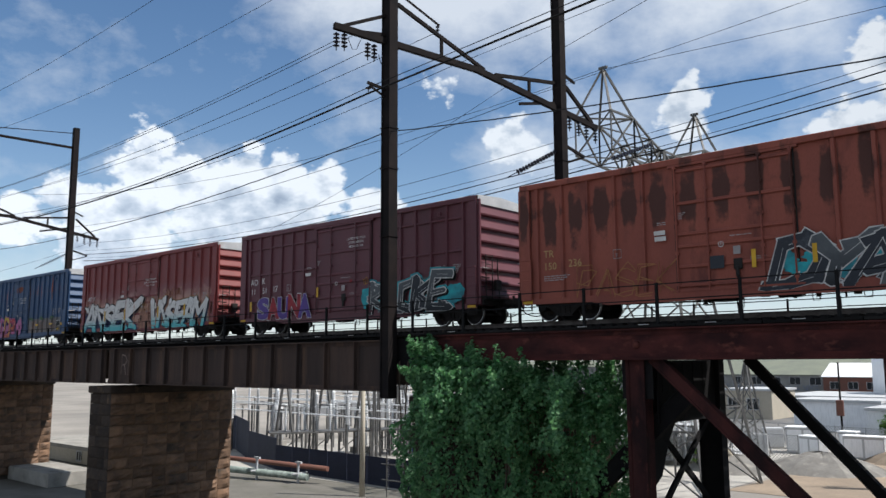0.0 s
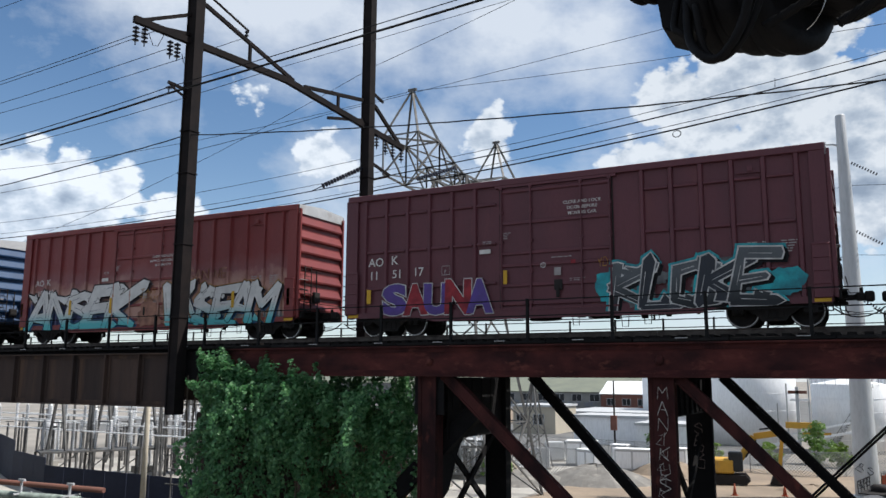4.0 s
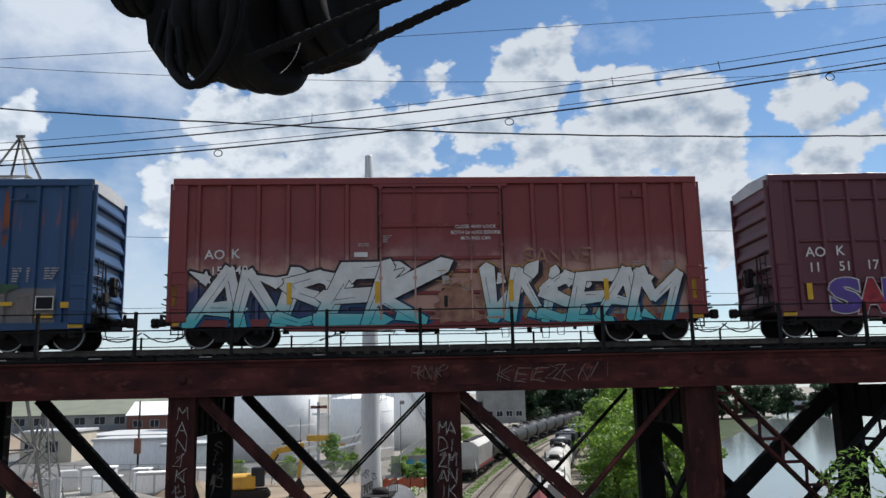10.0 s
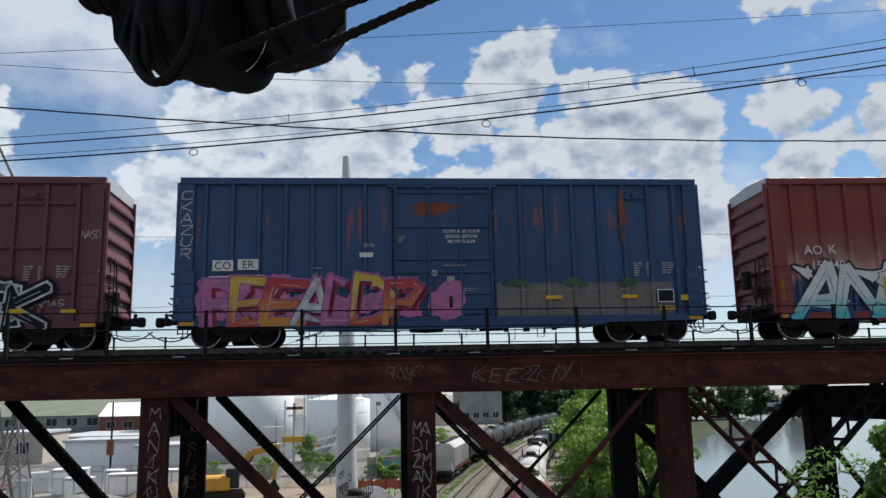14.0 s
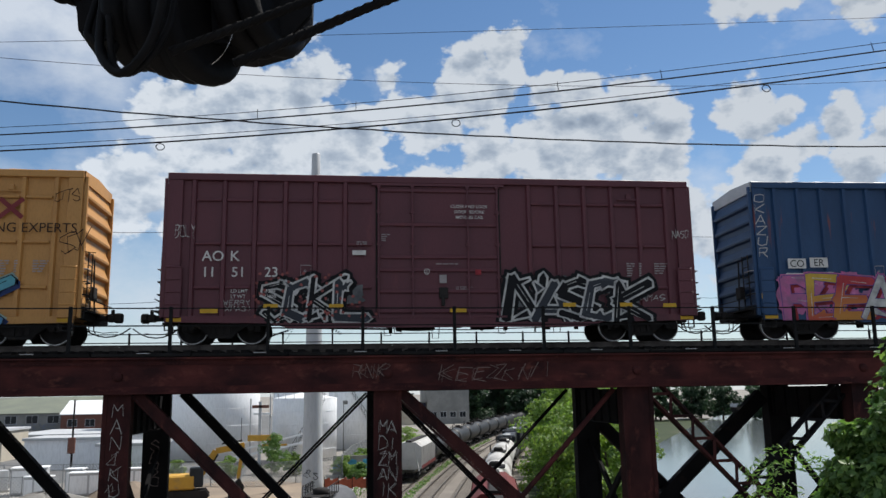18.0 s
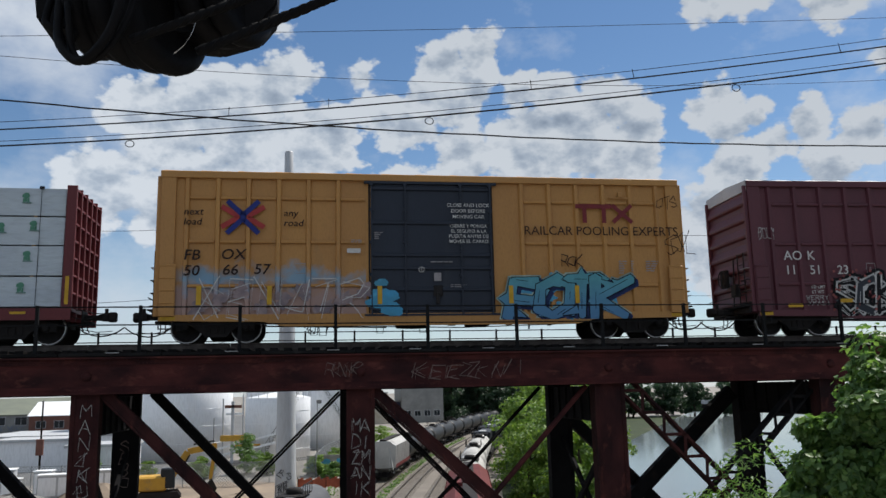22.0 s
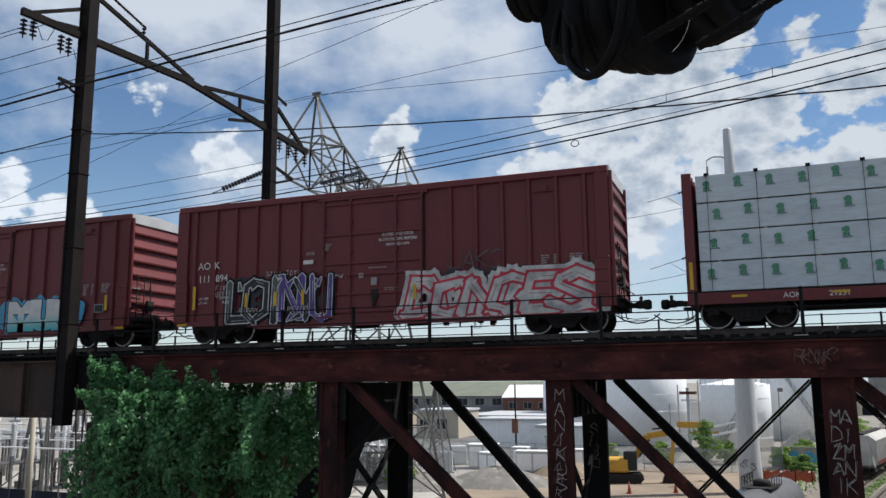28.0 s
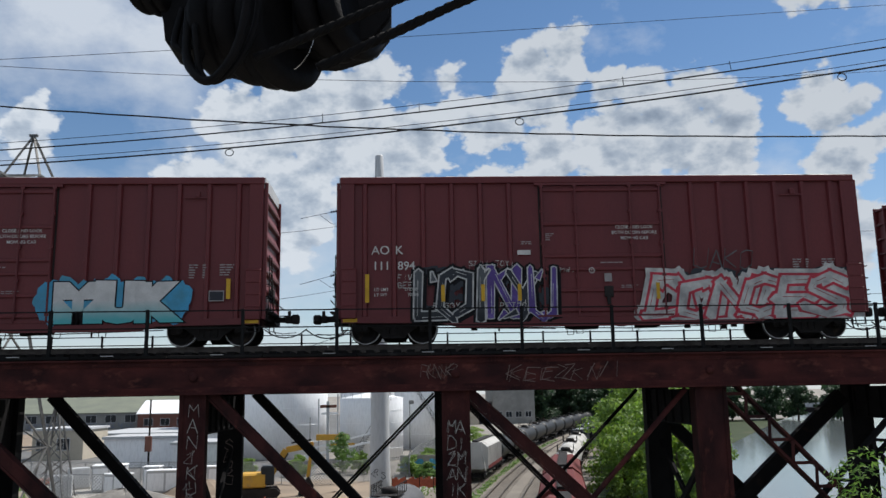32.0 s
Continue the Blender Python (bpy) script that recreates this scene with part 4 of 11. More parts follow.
# messenger and contact wires of the two tracks
for y, z0, z1, lab in ((25.6, 12.9, 12.9, "thin overhead messenger wire over the near track"), (30.0, 12.3, 12.3, "thin overhead messenger wire over the far track")):
    wire(lab, ((-77.0, y, z0), (-22.5, y, z1), 1.3, 0.014), ((-22.5, y, z1), (50.0, y, z1 + 6), 0.4, 0.010))
for y, z in ((20.4, 13.0), (20.9, 13.2), (21.8, 12.9), (24.9, 14.3), (33.6, 11.2), (20.3, 20.2), (25.0, 20.4)):
    wire("thin high transmission wire between the gantries", ((-77.4 + (y - 22.65) * 0.23, y, z), (-23.4 + (y - 22.65) * 0.23, y, z), 1.0, 0.013), ((-130.0, y, z), (-77.4 + (y - 22.65) * 0.23, y, z), 1.0, 0.013))
wire("thin shield wire to the lattice tower", ((-30.7, 52.0, 22.0), (60.0, 60.0, 27.0), 2.0, 0.018), ((-30.7, 52.0, 22.0), (-120.0, 44.0, 24.0), 3.0, 0.018))
wire("thin overhead wire rising over the bridge", ((-21.0, 32.0, 15.2), (20.0, 18.0, 18.0), 0.6, 0.012), ((-60.0, 40.0, 10.2), (-21.0, 32.0, 15.2), 0.6, 0.012))

# ---- lattice transmission tower ----
tower = thing("lattice_tower", "grey galvanised lattice transmission tower with two peaks", "pylon", at=(-30.4, 59.7, GROUND_Z))


def truss(bm, a, b, r):
    bar(bm, a, b, r, r)


H = 26.0
levels = [0, 6, 11.5, 16, 20, 23.5, H]
half = [5.2, 4.3, 3.4, 2.7, 2.1, 1.7, 1.5]
for sx, sy in ((-1, -1), (1, -1), (1, 1), (-1, 1)):
    bm = B()
    rod(bm, [(sx * h0, sy * h0, z0) for z0, h0 in zip(levels, half)], 0.13, 4)
    part("leg", bm, LATTICE, tower)
bm = B()
for (z0, h0), (z1, h1) in zip(zip(levels, half), zip(levels[1:], half[1:])):
    for k in range(4):
        c0 = [(-1, -1), (1, -1), (1, 1), (-1, 1)][k]
        c1 = [(-1, -1), (1, -1), (1, 1), (-1, 1)][(k + 1) % 4]
        truss(bm, (c0[0] * h0, c0[1] * h0, z0), (c1[0] * h1, c1[1] * h1, z1), 0.11)
        truss(bm, (c1[0] * h0, c1[1] * h0, z0), (c0[0] * h1, c0[1] * h1, z1), 0.11)
        truss(bm, (c0[0] * h1, c0[1] * h1, z1), (c1[0] * h1, c1[1] * h1, z1), 0.12)
tagged(part("body_lattice", bm, LATTICE, tower), kind="stuff")
bm = B()
ys = [-9.6, -6.2, -3.2, -1.5, 1.5, 3.2, 6.2, 9.6]
hw = [1.5, 1.5, 1.3, 1.2, 1.2, 1.3, 1.5, 1.5]
top = [27.5, 27.6, 26.6, 26.2, 26.2, 26.6, 27.6, 27.5]
low = [24.6, 24.4, 24.2, 24.6, 24.6, 24.2, 24.4, 24.6]
for i in range(7):
    for sx in (-1, 1):
        a, b, c, d = (sx * hw[i], ys[i], top[i]), (sx * hw[i + 1], ys[i + 1], top[i + 1]), (sx * hw[i], ys[i], low[i]), (sx * hw[i + 1], ys[i + 1], low[i + 1])
        for p, q, r in ((a, b, 0.14), (c, d, 0.14), (a, d, 0.11), (c, b, 0.11), (a, c, 0.1), (b, d, 0.1)):
            truss(bm, p, q, r)
    truss(bm, (-hw[i], ys[i], top[i]), (hw[i + 1], ys[i + 1], top[i + 1]), 0.09)
    truss(bm, (-hw[i], ys[i], low[i]), (hw[i + 1], ys[i + 1], low[i + 1]), 0.09)
    truss(bm, (-hw[i], ys[i], top[i]), (hw[i], ys[i], top[i]), 0.1)
    truss(bm, (-hw[i], ys[i], low[i]), (hw[i], ys[i], top[i]), 0.08)
tagged(part("cross_arm", bm, LATTICE, tower), kind="stuff")
for yc in (-7.9, 7.9):
    bm = B()
    for sx in (-1.5, 1.5):
        for dy in (-1.7, 1.7):
            truss(bm, (sx, yc + dy, 27.5), (0.0, yc, 31.5), 0.15)
    truss(bm, (-1.5, yc - 1.7, 27.5), (1.5, yc + 1.7, 27.5), 0.09)
    truss(bm, (-0.35, yc, 31.5), (0.35, yc, 31.5), 0.2)
    part("peak", bm, LATTICE, tower)
for yc in (-9.6, -4.0, 4.0, 9.6):
    bm = B()
    for k in range(16):
        z = 24.3 + 0.03 * k
        rod(bm, ((1.5 + k * 0.2, yc, z - 0.4), (1.56 + k * 0.2, yc, z - 0.4)), 0.16, 8)
    tagged(part("strain_insulator", bm, INSULATOR, tower, "dark strain insulator string"), kind="stuff")

# ---- the freight train ----
def car_paint(name, a, b, stain, at=0.6, rough=0.6):
    return mat(name, a, b, 0.7, rough - 0.08, 0, 0.12, 30.0, stain, 1.1, at, (1, 1, 0.28), 0, 0.36)


PLUM = car_paint("dark plum car paint", (0.115, 0.031, 0.042), (0.090, 0.026, 0.036), (0.15, 0.042, 0.045), 0.62)
OXIDE = car_paint("red oxide car paint", (0.19, 0.032, 0.031), (0.15, 0.026, 0.028), (0.22, 0.055, 0.045), 0.62)
OXIDE_DARK = car_paint("dull dark red car paint", (0.135, 0.022, 0.025), (0.112, 0.019, 0.023), (0.165, 0.038, 0.036), 0.64)
BLUE = car_paint("faded dark blue car paint", (0.020, 0.062, 0.150), (0.014, 0.044, 0.110), (0.032, 0.056, 0.092), 0.66)
YELLOW = car_paint("mustard yellow car paint", (0.49, 0.245, 0.07), (0.43, 0.21, 0.065), (0.30, 0.17, 0.07), 0.63)
NAVY = car_paint("dark navy door paint", (0.018, 0.024, 0.040), (0.014, 0.019, 0.032), (0.03, 0.035, 0.045), 0.66)
ROASTED = car_paint("sun-bleached rusty orange paint", (0.27, 0.074, 0.050), (0.21, 0.057, 0.042), (0.11, 0.030, 0.024), 0.57, 0.8)


def burn(m):
    """Scorched dark rust high on the panels, with soft ragged edges."""
    N, L, bs = links_of(m)
    tc = N("ShaderNodeTexCoord")
    sp = N("ShaderNodeSeparateXYZ")
    L(tc.outputs["Object"], sp.inputs[0])
    nz = N("ShaderNodeTexNoise")
    nz.inputs["Scale"].default_value, nz.inputs["Detail"].default_value, nz.inputs["Roughness"].default_value = 1.1, 7.0, 0.62
    L(tc.outputs["Object"], nz.inputs["Vector"])

    def node(op, a, b):
        n = N("ShaderNodeMath")
        n.operation = op
        for k, v in enumerate((a, b)):
            if isinstance(v, (int, float)):
                n.inputs[k].default_value = v
            else:
                L(v, n.inputs[k])
        return n.outputs[0]

    hgt = node("ABSOLUTE", node("SUBTRACT", sp.outputs[2], 3.85), 0.0)
    bay = node("COSINE", node("MULTIPLY", node("ADD", sp.outputs[0], 6.76), 6.283 / 1.07), 0.0)
    val = node("ADD", node("ADD", node("MULTIPLY", hgt, -0.36), node("MULTIPLY", node("MAXIMUM", node("MINIMUM", node("MULTIPLY", bay, 2.6), 1.0), -1.0), 0.20)), node("MULTIPLY", nz.outputs["Fac"], 1.35))
    rg = N("ShaderNodeMapRange")
    rg.interpolation_type = "SMOOTHSTEP"
    L(val, rg.inputs[0])
    rg.inputs[1].default_value, rg.inputs[2].default_value, rg.inputs[4].default_value = 0.42, 0.68, 0.9
    old = bs.inputs["Base Color"].links[0].from_socket
    mx = N("ShaderNodeMix")
    mx.data_type = "RGBA"
    L(rg.outputs[0], mx.inputs["Factor"]), L(old, mx.inputs["A"])
    mx.inputs["B"].default_value = (0.048, 0.018, 0.014, 1)
    L(mx.outputs["Result"], bs.inputs["Base Color"])


burn(ROASTED)


def wash(m, name, tone, z0, z1, x0=None, x1=None, soft=0.35, thick=0.85, streak=(1, 1, 1), scale=1.3, breaks=0.9):
    """A copy of a car paint with sprayed colour between two heights, ragged at its edges."""
    m = m.copy()
    m.name = name
    N, L, bs = links_of(m)
    tc, sp, nz, st = N("ShaderNodeTexCoord"), N("ShaderNodeSeparateXYZ"), N("ShaderNodeTexNoise"), N("ShaderNodeVectorMath")
    L(tc.outputs["Object"], sp.inputs[0]), L(tc.outputs["Object"], st.inputs[0])
    st.operation, st.inputs[1].default_value = "MULTIPLY", streak
    L(st.outputs[0], nz.inputs["Vector"])
    nz.inputs["Scale"].default_value, nz.inputs["Detail"].default_value, nz.inputs["Roughness"].default_value = scale, 6.0, 0.6

    def node(op, a, b, clamp=False):
        n = N("ShaderNodeMath")
        n.operation, n.use_clamp = op, clamp
        for k, v in enumerate((a, b)):
            if isinstance(v, (int, float)):
                n.inputs[k].default_value = v
            else:
                L(v, n.inputs[k])
        return n.outputs[0]

    rag = node("MULTIPLY", node("SUBTRACT", nz.outputs["Fac"], 0.5 + 0.07 * (breaks > 1.5)), 2.0 * breaks)
    if breaks > 1.5:
        rag = node("SUBTRACT", node("MULTIPLY", rag, 2.2), 0.45)
    inside = node("MINIMUM", node("SUBTRACT", sp.outputs[2], z0), node("SUBTRACT", z1, sp.outputs[2]))
    if x0 is not None:
        inside = node("MINIMUM", inside, node("MINIMUM", node("SUBTRACT", sp.outputs[0], x0), node("SUBTRACT", x1, sp.outputs[0])))
    fac = node("MULTIPLY", node("DIVIDE", node("ADD", inside, rag), soft, True), thick)
    mx = N("ShaderNodeMix")
    mx.data_type = "RGBA"
    L(fac, mx.inputs["Factor"]), L(bs.inputs["Base Color"].links[0].from_socket, mx.inputs["A"])
    mx.inputs["B"].default_value = (*tone, 1)
    L(mx.outputs["Result"], bs.inputs["Base Color"])
    return m


SALMON_OXIDE = wash(wash(OXIDE, "oxide with peach spray", (0.42, 0.24, 0.19), 0.2, 2.75, None, None, 0.6, 0.92), "oxide with peach and grey spray", (0.24, 0.14, 0.15), 2.0, 3.3, None, None, 0.8, 0.4, (1, 1, 1), 0.7)
NAVY_OXIDE = wash(SALMON_OXIDE, "oxide with peach and navy spray", (0.022, 0.042, 0.13), -0.2, 1.95, None, None, 0.3, 0.95, (1, 1, 1), 1.1, 0.5)
TEAL_OXIDE = wash(SALMON_OXIDE, "oxide with peach and teal spray", (0.05, 0.25, 0.29), -0.2, 1.05, None, None, 0.35, 0.85, (1, 1, 1), 1.1, 0.6)
OLD_BLUE = wash(BLUE, "blue with old orange showing through", (0.24, 0.060, 0.034), 2.9, 4.6, None, None, 0.7, 0.72, (2.6, 1, 0.16), 1.3, 2.0)
GREY_BLUE = wash(wash(OLD_BLUE, "blue with buffed grey lower half", (0.125, 0.12, 0.118), 0.2, 1.82, None, None, 0.06, 0.92, (1, 1, 1), 1.5, 0.08), "blue with grey and tan patches", (0.22, 0.15, 0.11), 0.7, 1.7, None, None, 0.5, 0.4, (1, 1, 0.5), 2.2, 0.9)
MAUVE_YELLOW = wash(wash(YELLOW, "yellow with washed mauve", (0.36, 0.25, 0.24), 0.3, 1.78, None, None, 0.35, 0.8, (1, 1, 1), 1.8, 0.7), "yellow with mauve and blue spray", (0.13, 0.36, 0.55), 1.45, 2.25, None, None, 0.5, 0.75, (1, 1, 1), 1.1, 1.1)
ZINC = mat("chalky galvanised roof", (0.52, 0.52, 0.52), (0.42, 0.42, 0.43), 1.2, 0.55, 0.3, 0.1, 20.0, (0.33, 0.30, 0.28), 1.0, 0.6)
GRIME = mat("greasy running gear", (0.028, 0.024, 0.023), (0.015, 0.014, 0.014), 2.0, 0.8, 0.0, 0.25, 22.0, (0.07, 0.045, 0.03), 2.0, 0.6)
TREAD = plain("polished wheel tread", (0.35, 0.34, 0.33), 0.3, 0.9)
STENCIL = plain("white stencil paint", (0.62, 0.60, 0.58), 0.7)
STENCIL_DIM = plain("worn white stencil paint", (0.34, 0.31, 0.31), 0.7)
MARK_YELLOW = plain("yellow reflective strip", (0.62, 0.36, 0.03), 0.5)
INK = plain("black paint", (0.012, 0.012, 0.014), 0.6)


def wheel_meshes():
    b = B()
    for s in (-1, 1):
        y = s * 0.7175
        s = -s
        lathe(b, ((0.08, y - s * 0.11), (0.16, y - s * 0.09), (0.20, y - s * 0.02), (0.36, y - s * 0.01), (0.38, y - s * 0.07), (0.455, y - s * 0.065), (0.455, y + s * 0.05), (0.485, y + s * 0.06), (0.48, y + s * 0.085), (0.38, y + s * 0.08), (0.36, y + s * 0.03), (0.18, y + s * 0.02), (0.10, y + s * 0.07)), (0, 0, 0), 28, "Y")
    lathe(b, ((0.075, -1.05), (0.085, -0.6), (0.08, 0.6), (0.075, 1.05)), (0, 0, 0), 12, "Y")
    a = mesh_of("wheelset", b, GRIME)
    b = B()
    for s in (-1, 1):
        y = s * 0.7175
        n = 28
        for k in range(n):
            p = []
            for r, yy in ((0.4572, y + s * 0.066), (0.4572, y - s * 0.046)):
                for j in (k, k + 1):
                    p.append((r * math.cos(2 * math.pi * j / n), yy, r * math.sin(2 * math.pi * j / n)))
            vs = [b.verts.new(q) for q in p]
            b.faces.new((vs[0], vs[1], vs[3], vs[2]))
        for k in range(n):
            vs = [b.verts.new((r * math.cos(2 * math.pi * j / n), y + s * 0.0675, r * math.sin(2 * math.pi * j / n))) for r, j in ((0.43, k), (0.456, k), (0.456, k + 1), (0.43, k + 1))]
            b.faces.new(vs)
    c = mesh_of("tread", b, TREAD)
    # side frame with bolster opening and springs
    b = B()
    for s in (-1, 1):
        y = s * 1.0
        prof = ((-1.12, 0.58), (-0.6, 0.72), (-0.3, 0.80), (0.3, 0.80), (0.6, 0.72), (1.12, 0.58), (1.12, 0.36), (0.95, 0.36), (0.72, 0.50), (0.42, 0.30), (0.32, 0.16), (-0.32, 0.16), (-0.42, 0.30), (-0.72, 0.50), (-0.95, 0.36), (-1.12, 0.36))
        v0 = [b.verts.new((x, y - 0.09, z)) for x, z in prof]
        v1 = [b.verts.new((x, y + 0.09, z)) for x, z in prof]
        b.faces.new(v0), b.faces.new(v1[::-1])
        for k in range(len(prof)):
            j = (k + 1) % len(prof)
            b.faces.new((v0[k], v1[k], v1[j], v0[j]))
        for x in (-0.86, 0.86):
            lathe(b, ((0.12, y - s * 0.0), (0.12, y + s * 0.14), (0.06, y + s * 0.16)), (x, 0, 0.457), 10, "Y")
        for x in (-0.2, 0.0, 0.2):
            box(b, x - 0.07, y + s * 0.1 - 0.02, 0.25, x + 0.07, y + s * 0.1 + 0.02, 0.5, 0.01)
    box(b, -0.2, -1.1, 0.45, 0.2, 1.1, 0.72, 0.02)
    box(b, -0.35, -0.35, 0.6, 0.35, 0.35, 0.86)
    f = mesh_of("side_frames", b, GRIME)
    return a, c, f


WHEELSET, TREADS, FRAMES = wheel_meshes()
SPINNERS = []
COUPLER = None


def coupler_mesh():
    b = B()
    box(b, -0.1, -0.08, 0.76, 0.62, 0.08, 0.92, 0.02)
    box(b, 0.5, -0.15, 0.74, 0.74, 0.15, 0.96, 0.04)
    box(b, 0.72, -0.19, 0.70, 0.98, 0.02, 1.0, 0.05)
    box(b, 0.76, 0.05, 0.76, 0.92, 0.18, 0.95, 0.03)
    box(b, 0.60, -0.04, 0.94, 0.70, 0.04, 1.12, 0.02)
    box(b, -0.1, -0.32, 0.66, 0.04, 0.32, 1.04, 0.02)
    box(b, 0.02, -0.20, 0.64, 0.30, 0.20, 0.72, 0.02)
    rod(b, [(0.02, -1.35, 0.78), (0.12, -1.35, 0.72), (0.18, -0.9, 0.72), (0.30, -0.25, 0.80), (0.62, -0.1, 0.98)], 0.014, 5)
    for x in (0.10, 0.24):
        rod(b, [(x, -0.42, 0.74), (x, -0.44, 0.46), (x + 0.06, -0.44, 0.36)], 0.018, 5)
    return mesh_of("coupler", b, GRIME)


def hose_mesh():
    b = B()
    rod(b, [(-0.1 + 0.22 * k, -0.32 + 0.03 * k, 0.55 - 0.28 * math.sin(k / 6 * math.pi) ** 0.8 if 0 < k < 6 else 0.55) for k in range(7)], 0.022, 6)
    rod(b, [(-0.1, -0.5, 0.62), (0.15, -0.5, 0.45), (0.5, -0.42, 0.38), (0.9, -0.3, 0.42)], 0.012, 5)
    rod(b, [(0.1, -1.25, 0.95), (0.35, -1.25, 0.95), (0.35, -0.2, 0.95), (0.6, -0.2, 0.95)], 0.016, 5)
    return mesh_of("air_hose", b, GRIME)


COUPLER, HOSE = coupler_mesh(), hose_mesh()


def running_gear(car, L):
    for i, x in enumerate((-(L - 1.6), L - 1.6)):
        t = part("truck", FRAMES, None, car, "greasy cast steel truck with sprung side frames", (x, 0, 0))
        for dx in (-0.86, 0.86):
            w = part("wheelset", WHEELSET, None, t, "dark wheels with bright treads", (dx, 0, 0.457))
            SPINNERS.append((w, dx))
            w.data = wheel_join
    for s in (-1, 1):
        part("coupler", COUPLER, None, car, "", pose(s * (L - 0.02), 0, 0, 0, 0, 0 if s > 0 else 180))
        part("air_hose", HOSE, None, car, "", pose(s * (L - 0.02), 0, 0, 0, 0, 0 if s > 0 else 180))


def joined(m1, m2):
    b = B()
    b.from_mesh(m1)
    n = len(b.faces)
    b.from_mesh(m2)
    b.faces.ensure_lookup_table()
    for f in b.faces[n:]:
        f.material_index = 1
    me = bpy.data.meshes.new("wheelset")
    b.to_mesh(me)
    b.free()
    me.materials.append(GRIME), me.materials.append(TREAD)
    return me


wheel_join = joined(WHEELSET, TREADS)


def underframe(car, L):
    b = B()
    box(b, -L + 0.3, -0.35, 0.72, L - 0.3, 0.35, 1.0)
    for k in range(9):
        x = -L + 1.2 + k * (2 * L - 2.4) / 8
        box(b, x - 0.08, -1.35, 0.78, x + 0.08, 1.35, 1.02)
    part("underframe", b, GRIME, car)
    b = B()
    lathe(b, ((0.05, -0.55), (0.2, -0.5), (0.22, 0.0), (0.2, 0.5), (0.05, 0.55)), (-0.6, -0.75, 0.58), 12, "X")
    part("air_reservoir", b, GRIME, car)
    b = B()
    lathe(b, ((0.04, -0.4), (0.16, -0.35), (0.16, 0.3), (0.05, 0.5)), (1.4, -0.8, 0.55), 12, "X")
    box(b, 0.5, -1.0, 0.45, 0.75, -0.7, 0.75, 0.02)
    part("brake_cylinder", b, GRIME, car)
    b = B()
    rod(b, [(-L + 1.5, -0.9, 0.62), (-2.0, -0.95, 0.52), (2.2, -0.95, 0.5), (L - 1.5, -0.9, 0.62)], 0.022, 5)
    rod(b, [(-3.2, -1.1, 0.55), (-3.2, -1.1, 0.32)], 0.03, 5)
    rod(b, [(3.0, -1.1, 0.6), (3.0, -1.1, 0.3)], 0.03, 5)
    rod(b, [(-L + 2.8, -0.6, 0.5), (-1.4, -0.7, 0.42)], 0.02, 5)
    rng_ = random.Random(int(L * 100))
    for k in range(15):
        x, y_, d = rng_.uniform(-L + 3.2, L - 3.2), rng_.uniform(-1.35, -0.5), rng_.uniform(0.10, 0.30)
        if k % 3:
            box(b, x, y_, 0.62 - d, x + rng_.uniform(0.06, 0.22), y_ + 0.12, 0.72)
        else:
            rod(b, [(x, y_, 0.6), (x + 0.03, y_, 0.42 - d), (x + 0.22, y_, 0.42 - d), (x + 0.25, y_, 0.6)], 0.014, 5)
    rod(b, [(-L + 2.9, -1.2, 0.46), (-1.0, -1.2, 0.40), (0.9, -1.2, 0.36), (L - 2.9, -1.2, 0.47)], 0.016, 5)
    part("brake_rigging", b, GRIME, car)


def ladder(car, x, side, L, z0=0.75, z1=2.2, material=None, n=5):
    for k in range(n):
        b = B()
        z = z0 + (z1 - z0) * k / (n - 1)
        rod(b, [(x - 0.22, side * 1.47, z), (x - 0.22, side * 1.55, z), (x + 0.22, side * 1.55, z), (x + 0.22, side * 1.47, z)], 0.016, 5)
        part("rung", b, material, car)


